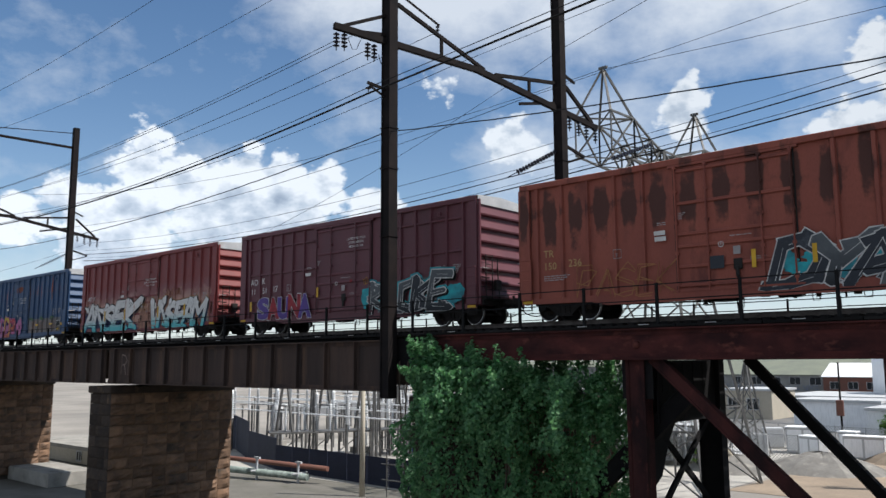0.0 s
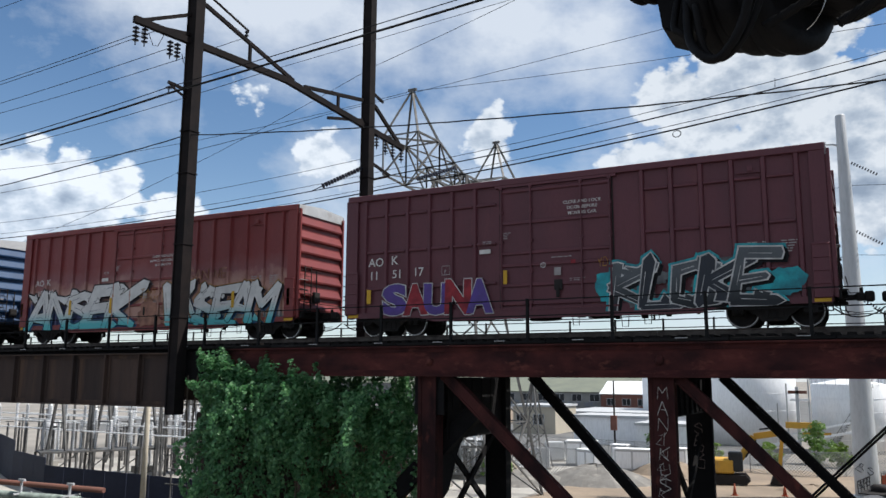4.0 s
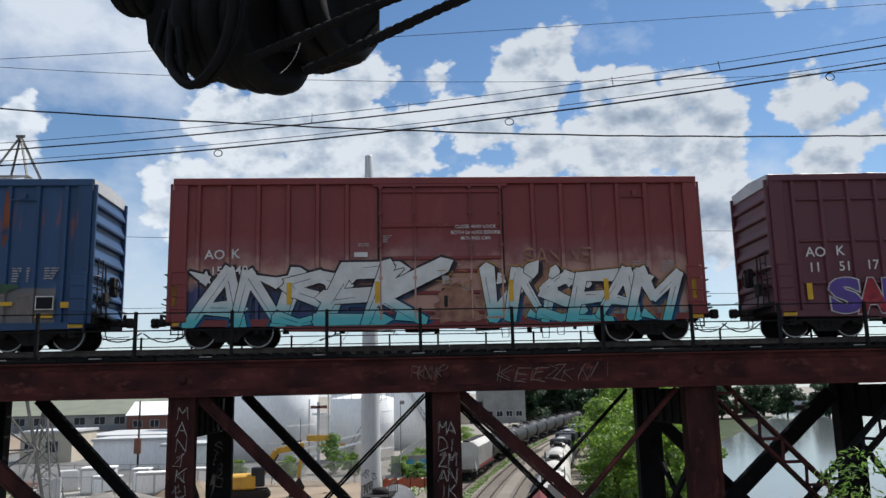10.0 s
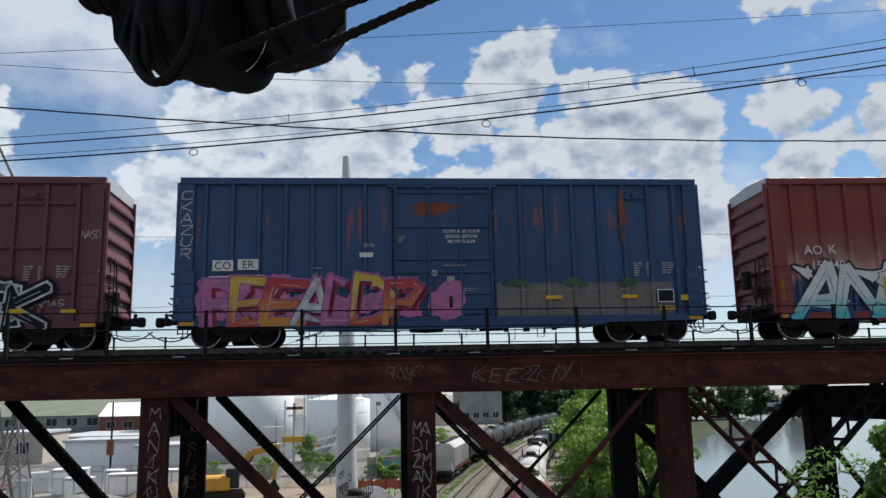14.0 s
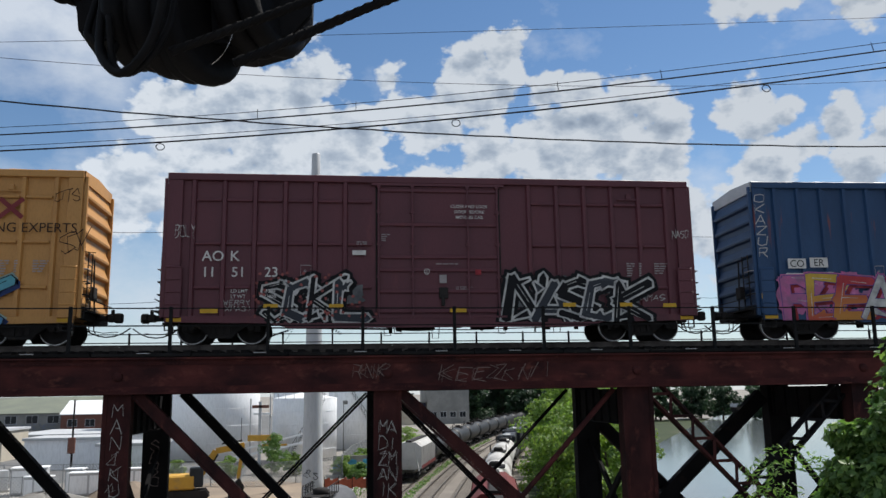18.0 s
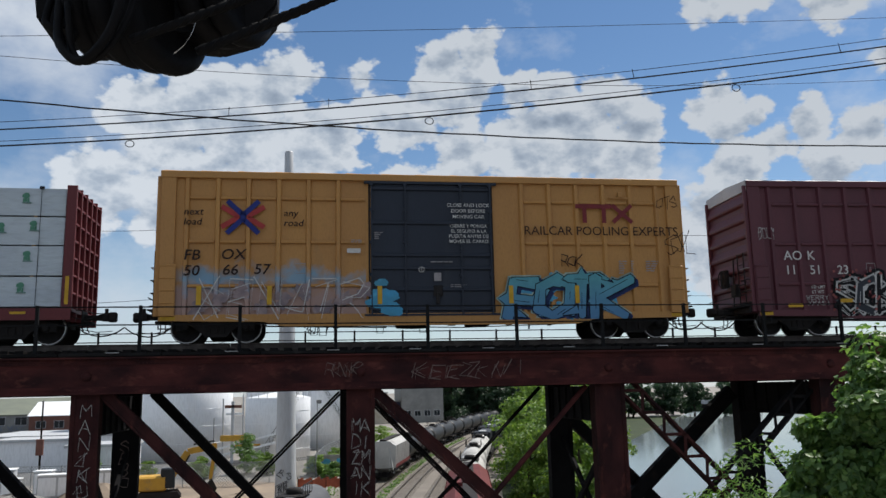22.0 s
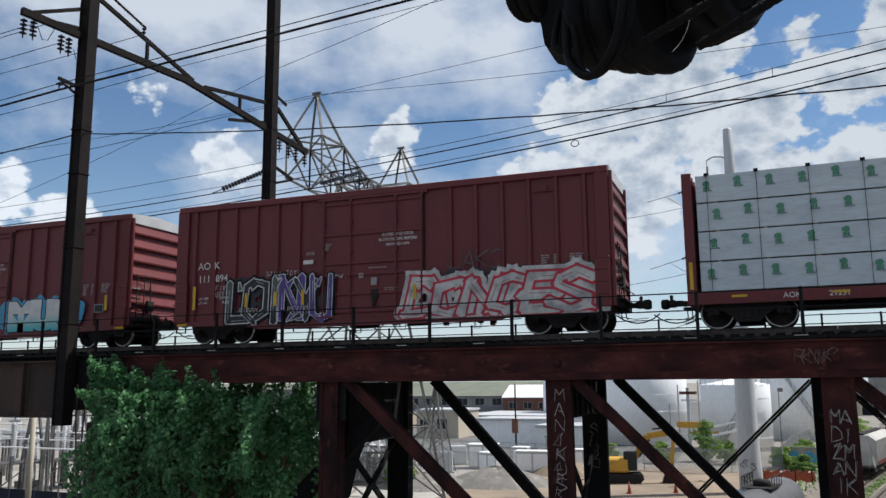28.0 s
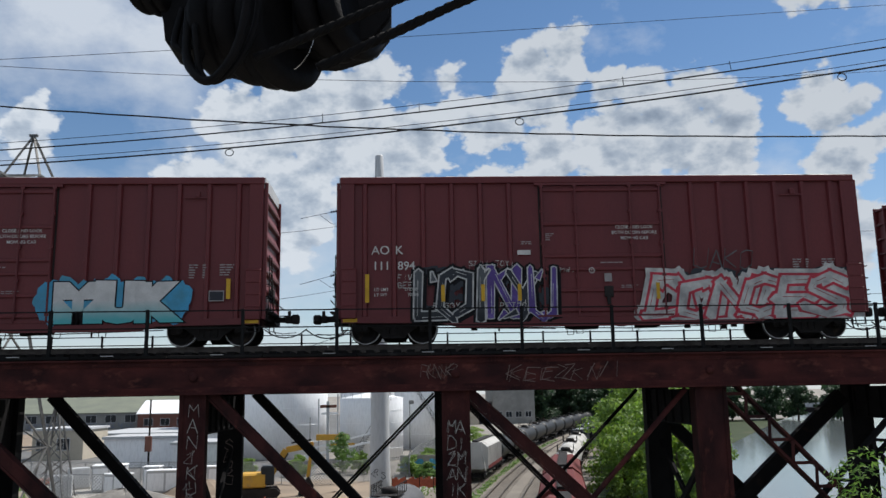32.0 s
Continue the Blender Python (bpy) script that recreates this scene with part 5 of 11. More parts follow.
def end_wall(car, L, s, paint, brake):
    """A corrugated car end with ribs, ladder and brake gear."""
    b = B()
    prof = ((0, 0), (0.10, 0.05), (0.115, 0.11), (0, 0.38))
    y0, y1 = -1.33, 1.33
    va = [b.verts.new((x, y0, z)) for x, z in prof]
    vb = [b.verts.new((x, y1, z)) for x, z in prof]
    for k in range(3):
        b.faces.new((va[k], vb[k], vb[k + 1], va[k + 1]))
    b.faces.new(va), b.faces.new(vb[::-1]), b.faces.new((va[0], va[3], vb[3], vb[0]))
    me = mesh_of("end_rib", b, paint)
    for y in (-1.44, 1.345):
        b = B()
        box(b, min(s * (L - 0.01), s * (L + 0.11)), y, 0.74, max(s * (L - 0.01), s * (L + 0.11)), y + 0.095, 4.9, 0.015)
        part("end_post", b, paint, car)
    for k in range(7):
        part("end_rib", me, None, car, at=pose(s * (L - 0.021), 0, 1.0 + k * 0.54, 0, 0, 0 if s > 0 else 180))
    b = B()
    for y in (-1.15, -0.75):
        bar(b, (s * (L + 0.16), y, 0.9), (s * (L + 0.16), y, 2.7), 0.03, 0.03)
    for k in range(6):
        z = 1.0 + k * 0.33
        bar(b, (s * (L + 0.16), -1.15, z), (s * (L + 0.16), -0.75, z), 0.025, 0.025)
    part("end_ladder", b, GRIME, car)
    for k in range(4):
        b = B()
        z = 1.05 + k * 0.37
        rod(b, [(s * (L + 0.06), -1.40, z), (s * (L + 0.20), -1.40, z), (s * (L + 0.20), -0.98, z), (s * (L + 0.06), -0.98, z)], 0.018, 5)
        part("grab_iron", b, STENCIL_DIM if k == 3 else GRIME, car)
    b = B()
    rod(b, [(s * (L + 0.10), -0.35, 2.6), (s * (L + 0.14), -0.35, 1.6), (s * (L + 0.18), -0.30, 0.9)], 0.025, 6)
    box(b, min(s * (L + 0.05), s * (L + 0.2)), -0.55, 1.35, max(s * (L + 0.05), s * (L + 0.2)), -0.2, 1.75, 0.02)
    box(b, min(s * (L + 0.05), s * (L + 0.16)), -1.32, 0.72, max(s * (L + 0.05), s * (L + 0.16)), 1.32, 0.92, 0.02)
    part("brake_rod", b, GRIME, car)
    b = B()
    box(b, min(s * L, s * (L + 0.3)), -1.3, 0.93, max(s * L, s * (L + 0.3)), 1.3, 0.97)
    bar(b, (s * (L + 0.28), -1.3, 1.3), (s * (L + 0.28), 1.3, 1.3), 0.025, 0.025)
    part("crossover_platform", b, GRIME, car)
    if brake:
        b = B()
        n = 16
        pts = [(s * (L + 0.28), 0.2 + 0.28 * math.cos(2 * math.pi * k / n), 2.0 + 0.28 * math.sin(2 * math.pi * k / n)) for k in range(n + 1)]
        rod(b, pts, 0.018, 5)
        for k in range(4):
            bar(b, (s * (L + 0.28), 0.2, 2.0), pts[k * 4], 0.02, 0.02)
        box(b, min(s * (L + 0.1), s * (L + 0.26)), 0.02, 1.7, max(s * (L + 0.1), s * (L + 0.26)), 0.38, 2.3, 0.02)
        part("brake_wheel", b, GRIME, car)


def stencils(car, rows, material, y=-1.505):
    """Rows of lettering: text, x, z, height, align."""
    for text, x, z, h, *al in rows:
        b = B()
        put_text(b, text, x, z, h / 0.7, y, 0.006, 0, 1.0, 0, al[0] if al else "LEFT")
        tagged(part("lettering", b, material, car), kind="stuff")


def data_bars(car, x, z, w, n, material, seed, y=-1.505, h=0.035, step=0.075, name="data_stencil"):
    rng = random.Random(seed)
    b = B()
    for k in range(n):
        x0 = x
        while x0 < x + w:
            ww = min(rng.uniform(0.06, 0.2), x + w - x0)
            if ww > 0.02:
                vs = [b.verts.new(p) for p in ((x0, y, z - k * step), (x0 + ww, y, z - k * step), (x0 + ww, y, z - k * step + h), (x0, y, z - k * step + h))]
                b.faces.new(vs)
            x0 += ww + 0.035
        w *= rng.uniform(0.8, 1.0)
    tagged(part(name, b, material, car, "small unreadable stencil lines"), kind="stuff")


def patch(car, name, x0, z0, x1, z1, material, label="", y=-1.506):
    b = B()
    box(b, x0, y, z0, x1, y + 0.005, z1)
    return part(name, b, material, car, label)


def boxcar(name, label, a, b_, paint, grid, door_paint=None, posts=6, door=(-1.95, 1.95), brake_right=False, roof=ZINC, end_paint=None, sprayed=()):
    L = (b_ - a) / 2
    car = thing(name, label, "boxcar", "freight train", at=((a + b_) / 2, TRACK_Y, RAIL_Z))
    end_paint = end_paint or paint
    b = B()
    box(b, -L + 0.02, -1.405, 0.72, L - 0.02, 1.44, 4.93)
    part("body", b, end_paint, car)
    # sprayed lower panels between the posts: from, to, paint
    for x0, x1, m in sprayed:
        b = B()
        box(b, x0, -1.4085, 0.74, x1, -1.4055, 4.84)
        part("side_panel", b, m, car, "side sheet with weathered overspray")
    # eaves and roof
    b = B()
    prof = ((-1.5, 4.9), (-1.5, 5.04), (-1.38, 5.07), (0, 5.16), (1.38, 5.07), (1.5, 5.04), (1.5, 4.9))
    n = 15
    rows = []
    for k in range(n + 1):
        for dx, up in ((0.0, 0.0), (0.06, 0.03)):
            if k == n and dx:
                continue
            x = -L + (2 * L) * k / n + dx
            rows.append([b.verts.new((x, y, z + (up if abs(y) < 1.4 else 0))) for y, z in prof])
    for r0, r1 in zip(rows, rows[1:]):
        for k in range(len(prof) - 1):
            b.faces.new((r0[k], r0[k + 1], r1[k + 1], r1[k]))
    b.faces.new(rows[0]), b.faces.new(rows[-1][::-1])
    part("roof", b, roof, car, "pale galvanised ribbed roof")
    b = B()
    box(b, -L, -1.525, 4.84, L, -1.405, 5.05, 0.015)
    part("top_plate", b, paint, car)
    b = B()
    box(b, -L, 1.44, 4.86, L, 1.515, 5.05)
    part("top_plate", b, paint, car)
    b = B()
    prof = ((-L + 0.05, 0.78), (-L + 0.05, 0.60), (-L + 3.0, 0.56), (-L + 3.6, 0.42), (L - 3.6, 0.42), (L - 3.0, 0.56), (L - 0.05, 0.60), (L - 0.05, 0.78))
    for y in (-1.5,):
        v0 = [b.verts.new((x, y, z)) for x, z in prof]
        v1 = [b.verts.new((x, y + 0.09, z)) for x, z in prof]
        b.faces.new(v0), b.faces.new(v1[::-1])
        for k in range(len(prof)):
            j = (k + 1) % len(prof)
            b.faces.new((v0[k], v1[k], v1[j], v0[j]))
    part("side_sill", b, paint, car)
    # posts
    b = B()
    v0 = [(-0.085, -1.406), (-0.05, -1.497), (0.05, -1.497), (0.085, -1.406)]
    lo = [b.verts.new((x, y, 0.785)) for x, y in v0]
    hi = [b.verts.new((x, y, 4.855)) for x, y in v0]
    b.faces.new(lo), b.faces.new(hi[::-1])
    for k in range(4):
        b.faces.new((lo[k], hi[k], hi[(k + 1) % 4], lo[(k + 1) % 4]))
    post = mesh_of("side_post", b, paint)
    posts_of = []
    for x0, x1, m in sprayed:
        me = post.copy()
        me.materials.clear()
        me.materials.append(m)
        posts_of.append((x0, x1, me))
    b = B()
    box(b, -0.42, -1.5, 0.785, 0.0, -1.406, 4.858, 0.01)
    corner = mesh_of("corner_post", b, paint)
    part("corner_post", corner, None, car, at=(-L + 0.43, 0, 0))
    part("corner_post", corner, None, car, at=(L - 0.01, 0, 0))
    d0, d1 = door
    step_l, step_r = (d0 + L - 0.75) / posts, (L - 0.75 - d1) / posts
    xs = [-L + 0.75 + k * step_l for k in range(posts)] + [d1 + (k + 1) * step_r for k in range(posts)]
    for x in xs:
        part("side_post", next((me for x0, x1, me in posts_of if x0 <= x <= x1), post), None, car, at=(x, 0, 0))
    if grid:
        b = B()
        box(b, 0, -1.485, -0.045, step_l - 0.16, -1.406, 0.045, 0.02)
        rib = mesh_of("side_rib", b, paint)
        for x in xs:
            for z in (1.62, 2.93, 4.25):
                if x < d0 - 0.1 or x > d1:
                    if x + step_l - 0.1 < L - 0.3:
                        part("side_rib", rib, None, car, at=(x + 0.07, 0, z))
    # plug or sliding door with its gear
    dp = door_paint or paint
    b = B()
    box(b, d0 + 0.1, -1.44, 0.78, d1 - 0.1, -1.406, 4.75)
    dr = part("door", b, dp, car, "sliding side door with ribs and lock rods")
    # dark strips stand in for the shadow lines at the door's sides
    for n_, (x0, z0, x1, z1) in enumerate(((d0 + 0.03, 0.78, d0 + 0.075, 4.76), (d1 - 0.075, 0.78, d1 - 0.03, 4.76))):
        b = B()
        box(b, x0, -1.432, z0, x1, -1.4065, z1)
        part("door_seal", b, GRIME, car)
    b = B()
    box(b, d0 + 0.14, -1.50, -0.055, d1 - 0.14, -1.441, 0.055, 0.02)
    rib = mesh_of("door_rib", b, dp)
    for z in (4.62, 3.55, 2.55, 2.15, 1.5, 0.9):
        part("door_rib", rib, None, dr, at=(0, 0, z))
    for x in (d0 + 0.12, d0 + 1.15, d1 - 1.05, d1 - 0.12):
        b = B()
        rod(b, [(x, -1.513, 0.7), (x, -1.513, 4.8)], 0.03, 6)
        for z in (0.9, 1.9, 2.9, 3.9, 4.7):
            box(b, x - 0.06, -1.53, z, x + 0.06, -1.442, z + 0.09)
        part("lock_rod", b, dp, dr)
    b = B()
    box(b, -0.02, -1.52, 1.28, 0.26, -1.476, 1.62, 0.02)
    box(b, 0.05, -1.55, 1.05, 0.16, -1.476, 1.4, 0.02)
    part("lock_box", b, GRIME, dr)
    for z0, z1, y in ((0.70, 0.76, -1.52), (4.76, 4.84, -1.52)):
        b = B()
        box(b, d0 - 0.1, y, z0, d1 + 0.1, -1.406, z1)
        part("door_track", b, dp, car)
    # vent hatch bracket under the eaves
    b = B()
    box(b, L - 2.35, -1.50, 4.40, L - 1.60, -1.46, 4.44)
    box(b, L - 2.05, -1.53, 4.44, L - 1.90, -1.46, 4.60, 0.01)
    part("bracket", b, paint, car)
    for x0 in (-L + 0.04, L - 0.50):
        b = B()
        box(b, x0, -1.545, 0.72, x0 + 0.46, -1.503, 2.25, 0.02)
        part("step_panel", b, paint, car, "dented corner step panel")
    ladder(car, -L + 0.26, -1, L, material=paint)
    ladder(car, L - 0.26, -1, L, material=paint)
    for x in (-L + 0.26, L - 0.26):
        b = B()
        for s in (-0.2, 0.2):
            bar(b, (x + s, -1.47, 0.72), (x + s, -1.47, 0.36), 0.03, 0.05)
        bar(b, (x - 0.2, -1.47, 0.38), (x + 0.2, -1.47, 0.38), 0.05, 0.03)
        part("stirrup_step", b, GRIME, car)
    for s in (-1, 1):
        b = B()
        box(b, min(s * (L - 0.02), s * (L + 0.03)), -1.44, 4.72, max(s * (L - 0.02), s * (L + 0.03)), 1.44, 5.06)
        part("end_fascia", b, roof, car, "pale weathered end fascia")
        end_wall(car, L, s, end_paint, (s > 0) == brake_right)
    underframe(car, L)
    running_gear(car, L)
    # marks common to these cars
    for x in (-L + 0.1, L - 0.5):
        patch(car, "reflector", x, 0.62, x + 0.42, 0.74, MARK_YELLOW, "dull yellow reflector", -1.507)
    data_bars(car, L - 2.15, 2.35, 0.3, 6, STENCIL_DIM, 3)
    data_bars(car, L - 1.75, 2.35, 0.12, 6, STENCIL_DIM, 4)
    data_bars(car, L - 1.25, 2.35, 0.42, 5, STENCIL_DIM, 5)
    b = B()
    for k in range(14):
        t = k / 14 * 6.283
        bar(b, (-0.38 + 0.08 * math.cos(t), -1.512, 2.1 + 0.08 * math.sin(t)), (-0.38 + 0.08 * math.cos(t + 0.449), -1.512, 2.1 + 0.08 * math.sin(t + 0.449)), 0.005, 0.02)
    box(b, -0.39, -1.513, 2.06, -0.37, -1.508, 2.14)
    part("round_mark", b, STENCIL, car)
    data_bars(car, -0.1, 2.32, 0.7, 1, STENCIL_DIM, 6, -1.512, 0.03)
    patch(car, "placard", 0.0, 1.75, 0.22, 2.0, STENCIL_DIM, "small white placard", -1.524)
    data_bars(car, 0.5, 1.62, 0.5, 2, STENCIL_DIM, 8, -1.512, 0.02, 0.06)
    data_bars(car, d0 + 0.2, 3.22, 0.26, 4, STENCIL_DIM, 9, -1.512, 0.025, 0.06)
    b = B()
    fx, fz = -L + 3.9, 1.98
    for p, q in (((fx, fz), (fx + 0.3, fz)), ((fx + 0.3, fz), (fx + 0.3, fz + 0.3)), ((fx + 0.3, fz + 0.3), (fx, fz + 0.3)), ((fx, fz + 0.3), (fx, fz))):
        bar(b, (p[0], -1.505, p[1]), (q[0], -1.505, q[1]), 0.005, 0.02)
    put_text(b, "F", fx + 0.09, fz + 0.05, 0.17, -1.506, 0.01)
    part("plate_mark", b, STENCIL_DIM, car, "boxed letter stencil")
    patch(car, "sticker", -2.62, 2.6, -2.22, 2.74, STENCIL, "torn white sticker")
    data_bars(car, -2.5, 2.98, 0.34, 2, STENCIL_DIM, 12, -1.505, 0.03, 0.06)
    return car


CARS = ((-18.09, -2.0), (-36.05, -20.18), (-54.36, -38.37), (-72.58, -56.72), (-90.85, -74.76), (-109.32, -93.24), (-135.25, -111.65), (-153.38, -137.42), (-171.7, -155.7))
TRAIN = []


# graffiti: fat hand-cut letters in layers of paint
def spray(name, a, b, rough=0.65):
    return mat(name, a, tuple(v * 0.62 for v in b), 2.6, rough, 0, 0.04, 26.0, tuple(min(0.7, v * 1.35 + 0.02) for v in b), 1.7, 0.6)


def fade(name, top, bottom, z0, z1):
    """Spray paint that runs from one colour to another between two heights."""
    m = mat(name, top, tuple(v * 0.82 for v in top), 2.6, 0.65, 0, 0.04, 26.0, None)
    return wash(m, name, bottom, -1.0, z1, None, None, z1 - z0, 1.0, (1, 1, 1), 2.0, 0.12)


def wild(car, word, x0, x1, z0, z1, fills, line, edge=None, seed=1, label="", y=-1.508, thick=0.30, lean=0.12, inner=None, cloud=None, shadow=None, rim=0.035, wide=1.2):
    """An interlocking sprayed name: wedge strokes with spiky ends, outlines, inner lines and a backing."""
    rng = random.Random(seed)
    w, h = (x1 - x0) / len(word), z1 - z0
    base = B()
    fronts = []
    for i, ch in enumerate(word):
        lx, lw = x0 + i * w - 0.1 * w, w * wide * rng.uniform(0.9, 1.08)
        lz, lh = z0 + rng.uniform(0.0, 0.06) * h, h * rng.uniform(0.86, 1.0)
        wedges, cuts = [], []
        lines = STROKES.get(ch, "00 46").split("|")
        for ln in lines:
            pts = []
            for q in ln.split():
                u, v = int(q[0]) / 4 + rng.uniform(-0.09, 0.09), int(q[1]) / 6 + rng.uniform(-0.06, 0.06)
                pts.append(Vector((lx + (u + lean * (v - 0.5)) * lw, lz + v * lh)))
            for k, (p, q) in enumerate(zip(pts, pts[1:])):
                wa, wb = (thick * lw * rng.uniform(0.62, 1.25) for _ in range(2))
                wedges.append((p, q, wa, wb, rng.uniform(0.1, 0.75) if k == 0 else 0.0, rng.uniform(0.1, 0.9) if k == len(pts) - 2 else 0.0))
                if rng.random() < 0.8:
                    cuts.append((p.lerp(q, rng.uniform(0.05, 0.3)), p.lerp(q, rng.uniform(0.6, 1.0)), rng.uniform(-0.3, 0.3) * wa))
        for _ in range(2):
            p = Vector((lx + rng.uniform(0.1, 0.9) * lw, lz + rng.choice((0.12, 0.85)) * lh))
            wedges.append((p, p + Vector((rng.uniform(-0.5, 0.5) * lw, (0.16 if p.y > lz + lh / 2 else -0.12) * lh)), thick * lw * 0.8, thick * lw * 0.1, 0.0, 0.3))
        fronts.append((wedges, cuts))

    def draw(bm, wedge, yy, grow, dx=0.0, dz=0.0, slot=0):
        p, q, wa, wb, ta, tb = wedge
        d = (q - p).normalized()
        s = Vector((-d.y, d.x))
        off = Vector((dx, dz))
        p, q = p - d * (grow + wa * 0.25) + off, q + d * (grow + wb * 0.25) + off
        ring = [p - d * ta * wa, p - s * (wa / 2 + grow), q - s * (wb / 2 + grow), q + d * tb * wb, q + s * (wb / 2 + grow), p + s * (wa / 2 + grow)]
        f = bm.faces.new([bm.verts.new((v.x, yy, max(v.y, 0.56))) for v in ring])
        f.material_index = slot

    n_wedge = 0
    for i, (wedges, cuts) in enumerate(fronts):
        for wd_ in wedges:
            n_wedge += 1
            if edge:
                draw(base, wd_, y - 0.000012 * n_wedge, rim * 2.6, 0, 0, 0)
            if shadow:
                for k in (0.5, 1.0):
                    draw(base, wd_, y - 0.0022 - 0.000012 * n_wedge, rim, 0.11 * k, -0.09 * k, 1)
    if cloud:
        for k in range(int((x1 - x0) / 0.3)):
            blob(base, x0 + 0.15 + k * 0.3 + rng.uniform(-0.1, 0.1), z0 + h * rng.uniform(0.15, 0.95), 0.22 + 0.2 * rng.random(), 0.14 + 0.14 * rng.random(), y + 0.002 - 0.00002 * k, seed * 31 + k, 30, 0.35)
            base.faces.ensure_lookup_table()
            base.faces[-1].material_index = 2
    if not len(base.faces):
        for wd_ in fronts[0][0]:
            draw(base, wd_, y, rim, 0, 0, 3)
    root = tagged(part("graffiti", base, (edge or line, shadow or line, cloud or line, line), car, label), kind="stuff")
    for i, (wedges, cuts) in enumerate(fronts):
        lb = B()
        yy = y - 0.0045 - 0.0024 * i
        for k, wd_ in enumerate(wedges):
            draw(lb, wd_, yy - 0.00001 * k, rim, 0, 0, 0)
            draw(lb, wd_, yy - 0.0011 - 0.00001 * k, 0.0, 0, 0, 1)
        for p, q, side in cuts:
            d = (q - p).normalized()
            s = Vector((-d.y, d.x))
            vs = [p + s * side - s * 0.011, q + s * (side * 0.6) - s * 0.006, q + s * (side * 0.6) + s * 0.006, p + s * side + s * 0.011]
            f = lb.faces.new([lb.verts.new((v.x, yy - 0.0019, max(v.y, 0.57))) for v in vs])
            f.material_index = 2
        part("letter", lb, (line, fills[i % len(fills)], inner or line), root)
    return root


def bubble(car, word, x0, x1, z0, z1, fills, line, seed=1, label="", y=-1.51, fat=0.10, rim=0.035, inner=None):
    """Rounded letters side by side with one thin outline each."""
    rng = random.Random(seed)
    w, h = (x1 - x0) / len(word), z1 - z0
    base, faces = B(), []
    for i, ch in enumerate(word):
        e0, e1 = extent(ch, fat)
        hi = max(v[1] for v in text_points(ch, fat)[0])
        lo = min(v[1] for v in text_points(ch, fat)[0])
        size = h * rng.uniform(0.9, 1.0) / (hi - lo)
        sx, tl = w * 1.22 / (e1 - e0), rng.uniform(-0.05, 0.05)
        px, pz = x0 + i * w - e0 * sx, z0 - lo * size
        grow = rim / size
        put_text(base, ch, px, pz, size, y - 0.0006 * i, fat + grow, 0, sx / size, tl)
        lb = B()
        put_text(lb, ch, px, pz, size, y - 0.004 - 0.0012 * i, fat, 0, sx / size, tl)
        if inner:
            n0 = len(lb.faces)
            put_text(lb, ch, px, pz, size, y - 0.0046 - 0.0012 * i, 0.004, 0, sx / size, tl)
            lb.faces.ensure_lookup_table()
            for f in lb.faces[n0:]:
                f.material_index = 1
        faces.append((lb, (fills[i % len(fills)], inner or line)))
    root = tagged(part("graffiti", base, line, car, label), kind="stuff")
    for lb, ms in faces:
        part("letter", lb, ms, root)
    return root


WHITE_P = spray("white graffiti paint", (0.58, 0.57, 0.55), (0.46, 0.45, 0.45))
TEAL_P = spray("teal graffiti paint", (0.03, 0.36, 0.40), (0.05, 0.24, 0.30))
SKY_P = spray("light blue graffiti paint", (0.07, 0.33, 0.55), (0.12, 0.42, 0.60))
NAVY_P = spray("navy graffiti paint", (0.02, 0.035, 0.12), (0.03, 0.06, 0.16))
PURPLE_P = spray("violet graffiti paint", (0.10, 0.06, 0.26), (0.14, 0.09, 0.32))
RED_P = spray("red graffiti paint", (0.34, 0.035, 0.045), (0.24, 0.03, 0.045))
PINK_P = spray("pink graffiti paint", (0.52, 0.13, 0.30), (0.42, 0.20, 0.36))
ORANGE_P = spray("orange graffiti paint", (0.52, 0.13, 0.03), (0.45, 0.07, 0.03))
GOLD_P = spray("yellow graffiti paint", (0.55, 0.33, 0.04), (0.48, 0.22, 0.04))
PEACH_P = spray("faded peach buff paint", (0.34, 0.17, 0.12), (0.27, 0.13, 0.10))
GREY_P = spray("grey graffiti paint", (0.13, 0.135, 0.14), (0.10, 0.10, 0.11))
SLATE_P = spray("dark slate graffiti paint", (0.035, 0.04, 0.05), (0.055, 0.06, 0.075))
MAUVE_P = spray("washed mauve paint", (0.36, 0.27, 0.26), (0.30, 0.24, 0.27))

ICE_FADE = fade("white paint fading to teal", (0.62, 0.61, 0.60), (0.10, 0.42, 0.45), 0.75, 1.35)
NAVY_FADE = fade("dark brown paint fading to navy", (0.05, 0.035, 0.04), (0.02, 0.09, 0.20), 0.7, 1.7)
FIRE_FADE = fade("red paint fading to orange", (0.42, 0.05, 0.06), (0.50, 0.22, 0.05), 0.7, 1.7)
GOLD_FADE = fade("yellow paint fading to red", (0.55, 0.36, 0.06), (0.42, 0.08, 0.05), 0.6, 1.6)
SMOKE_FADE = fade("black paint fading to grey", (0.10, 0.11, 0.12), (0.025, 0.028, 0.032), 0.7, 1.6)
AQUA_FADE = fade("turquoise paint fading to blue", (0.11, 0.34, 0.40), (0.09, 0.22, 0.38), 0.8, 1.8)
AMBER_P = spray("amber outline paint", (0.40, 0.22, 0.08), (0.33, 0.16, 0.07))

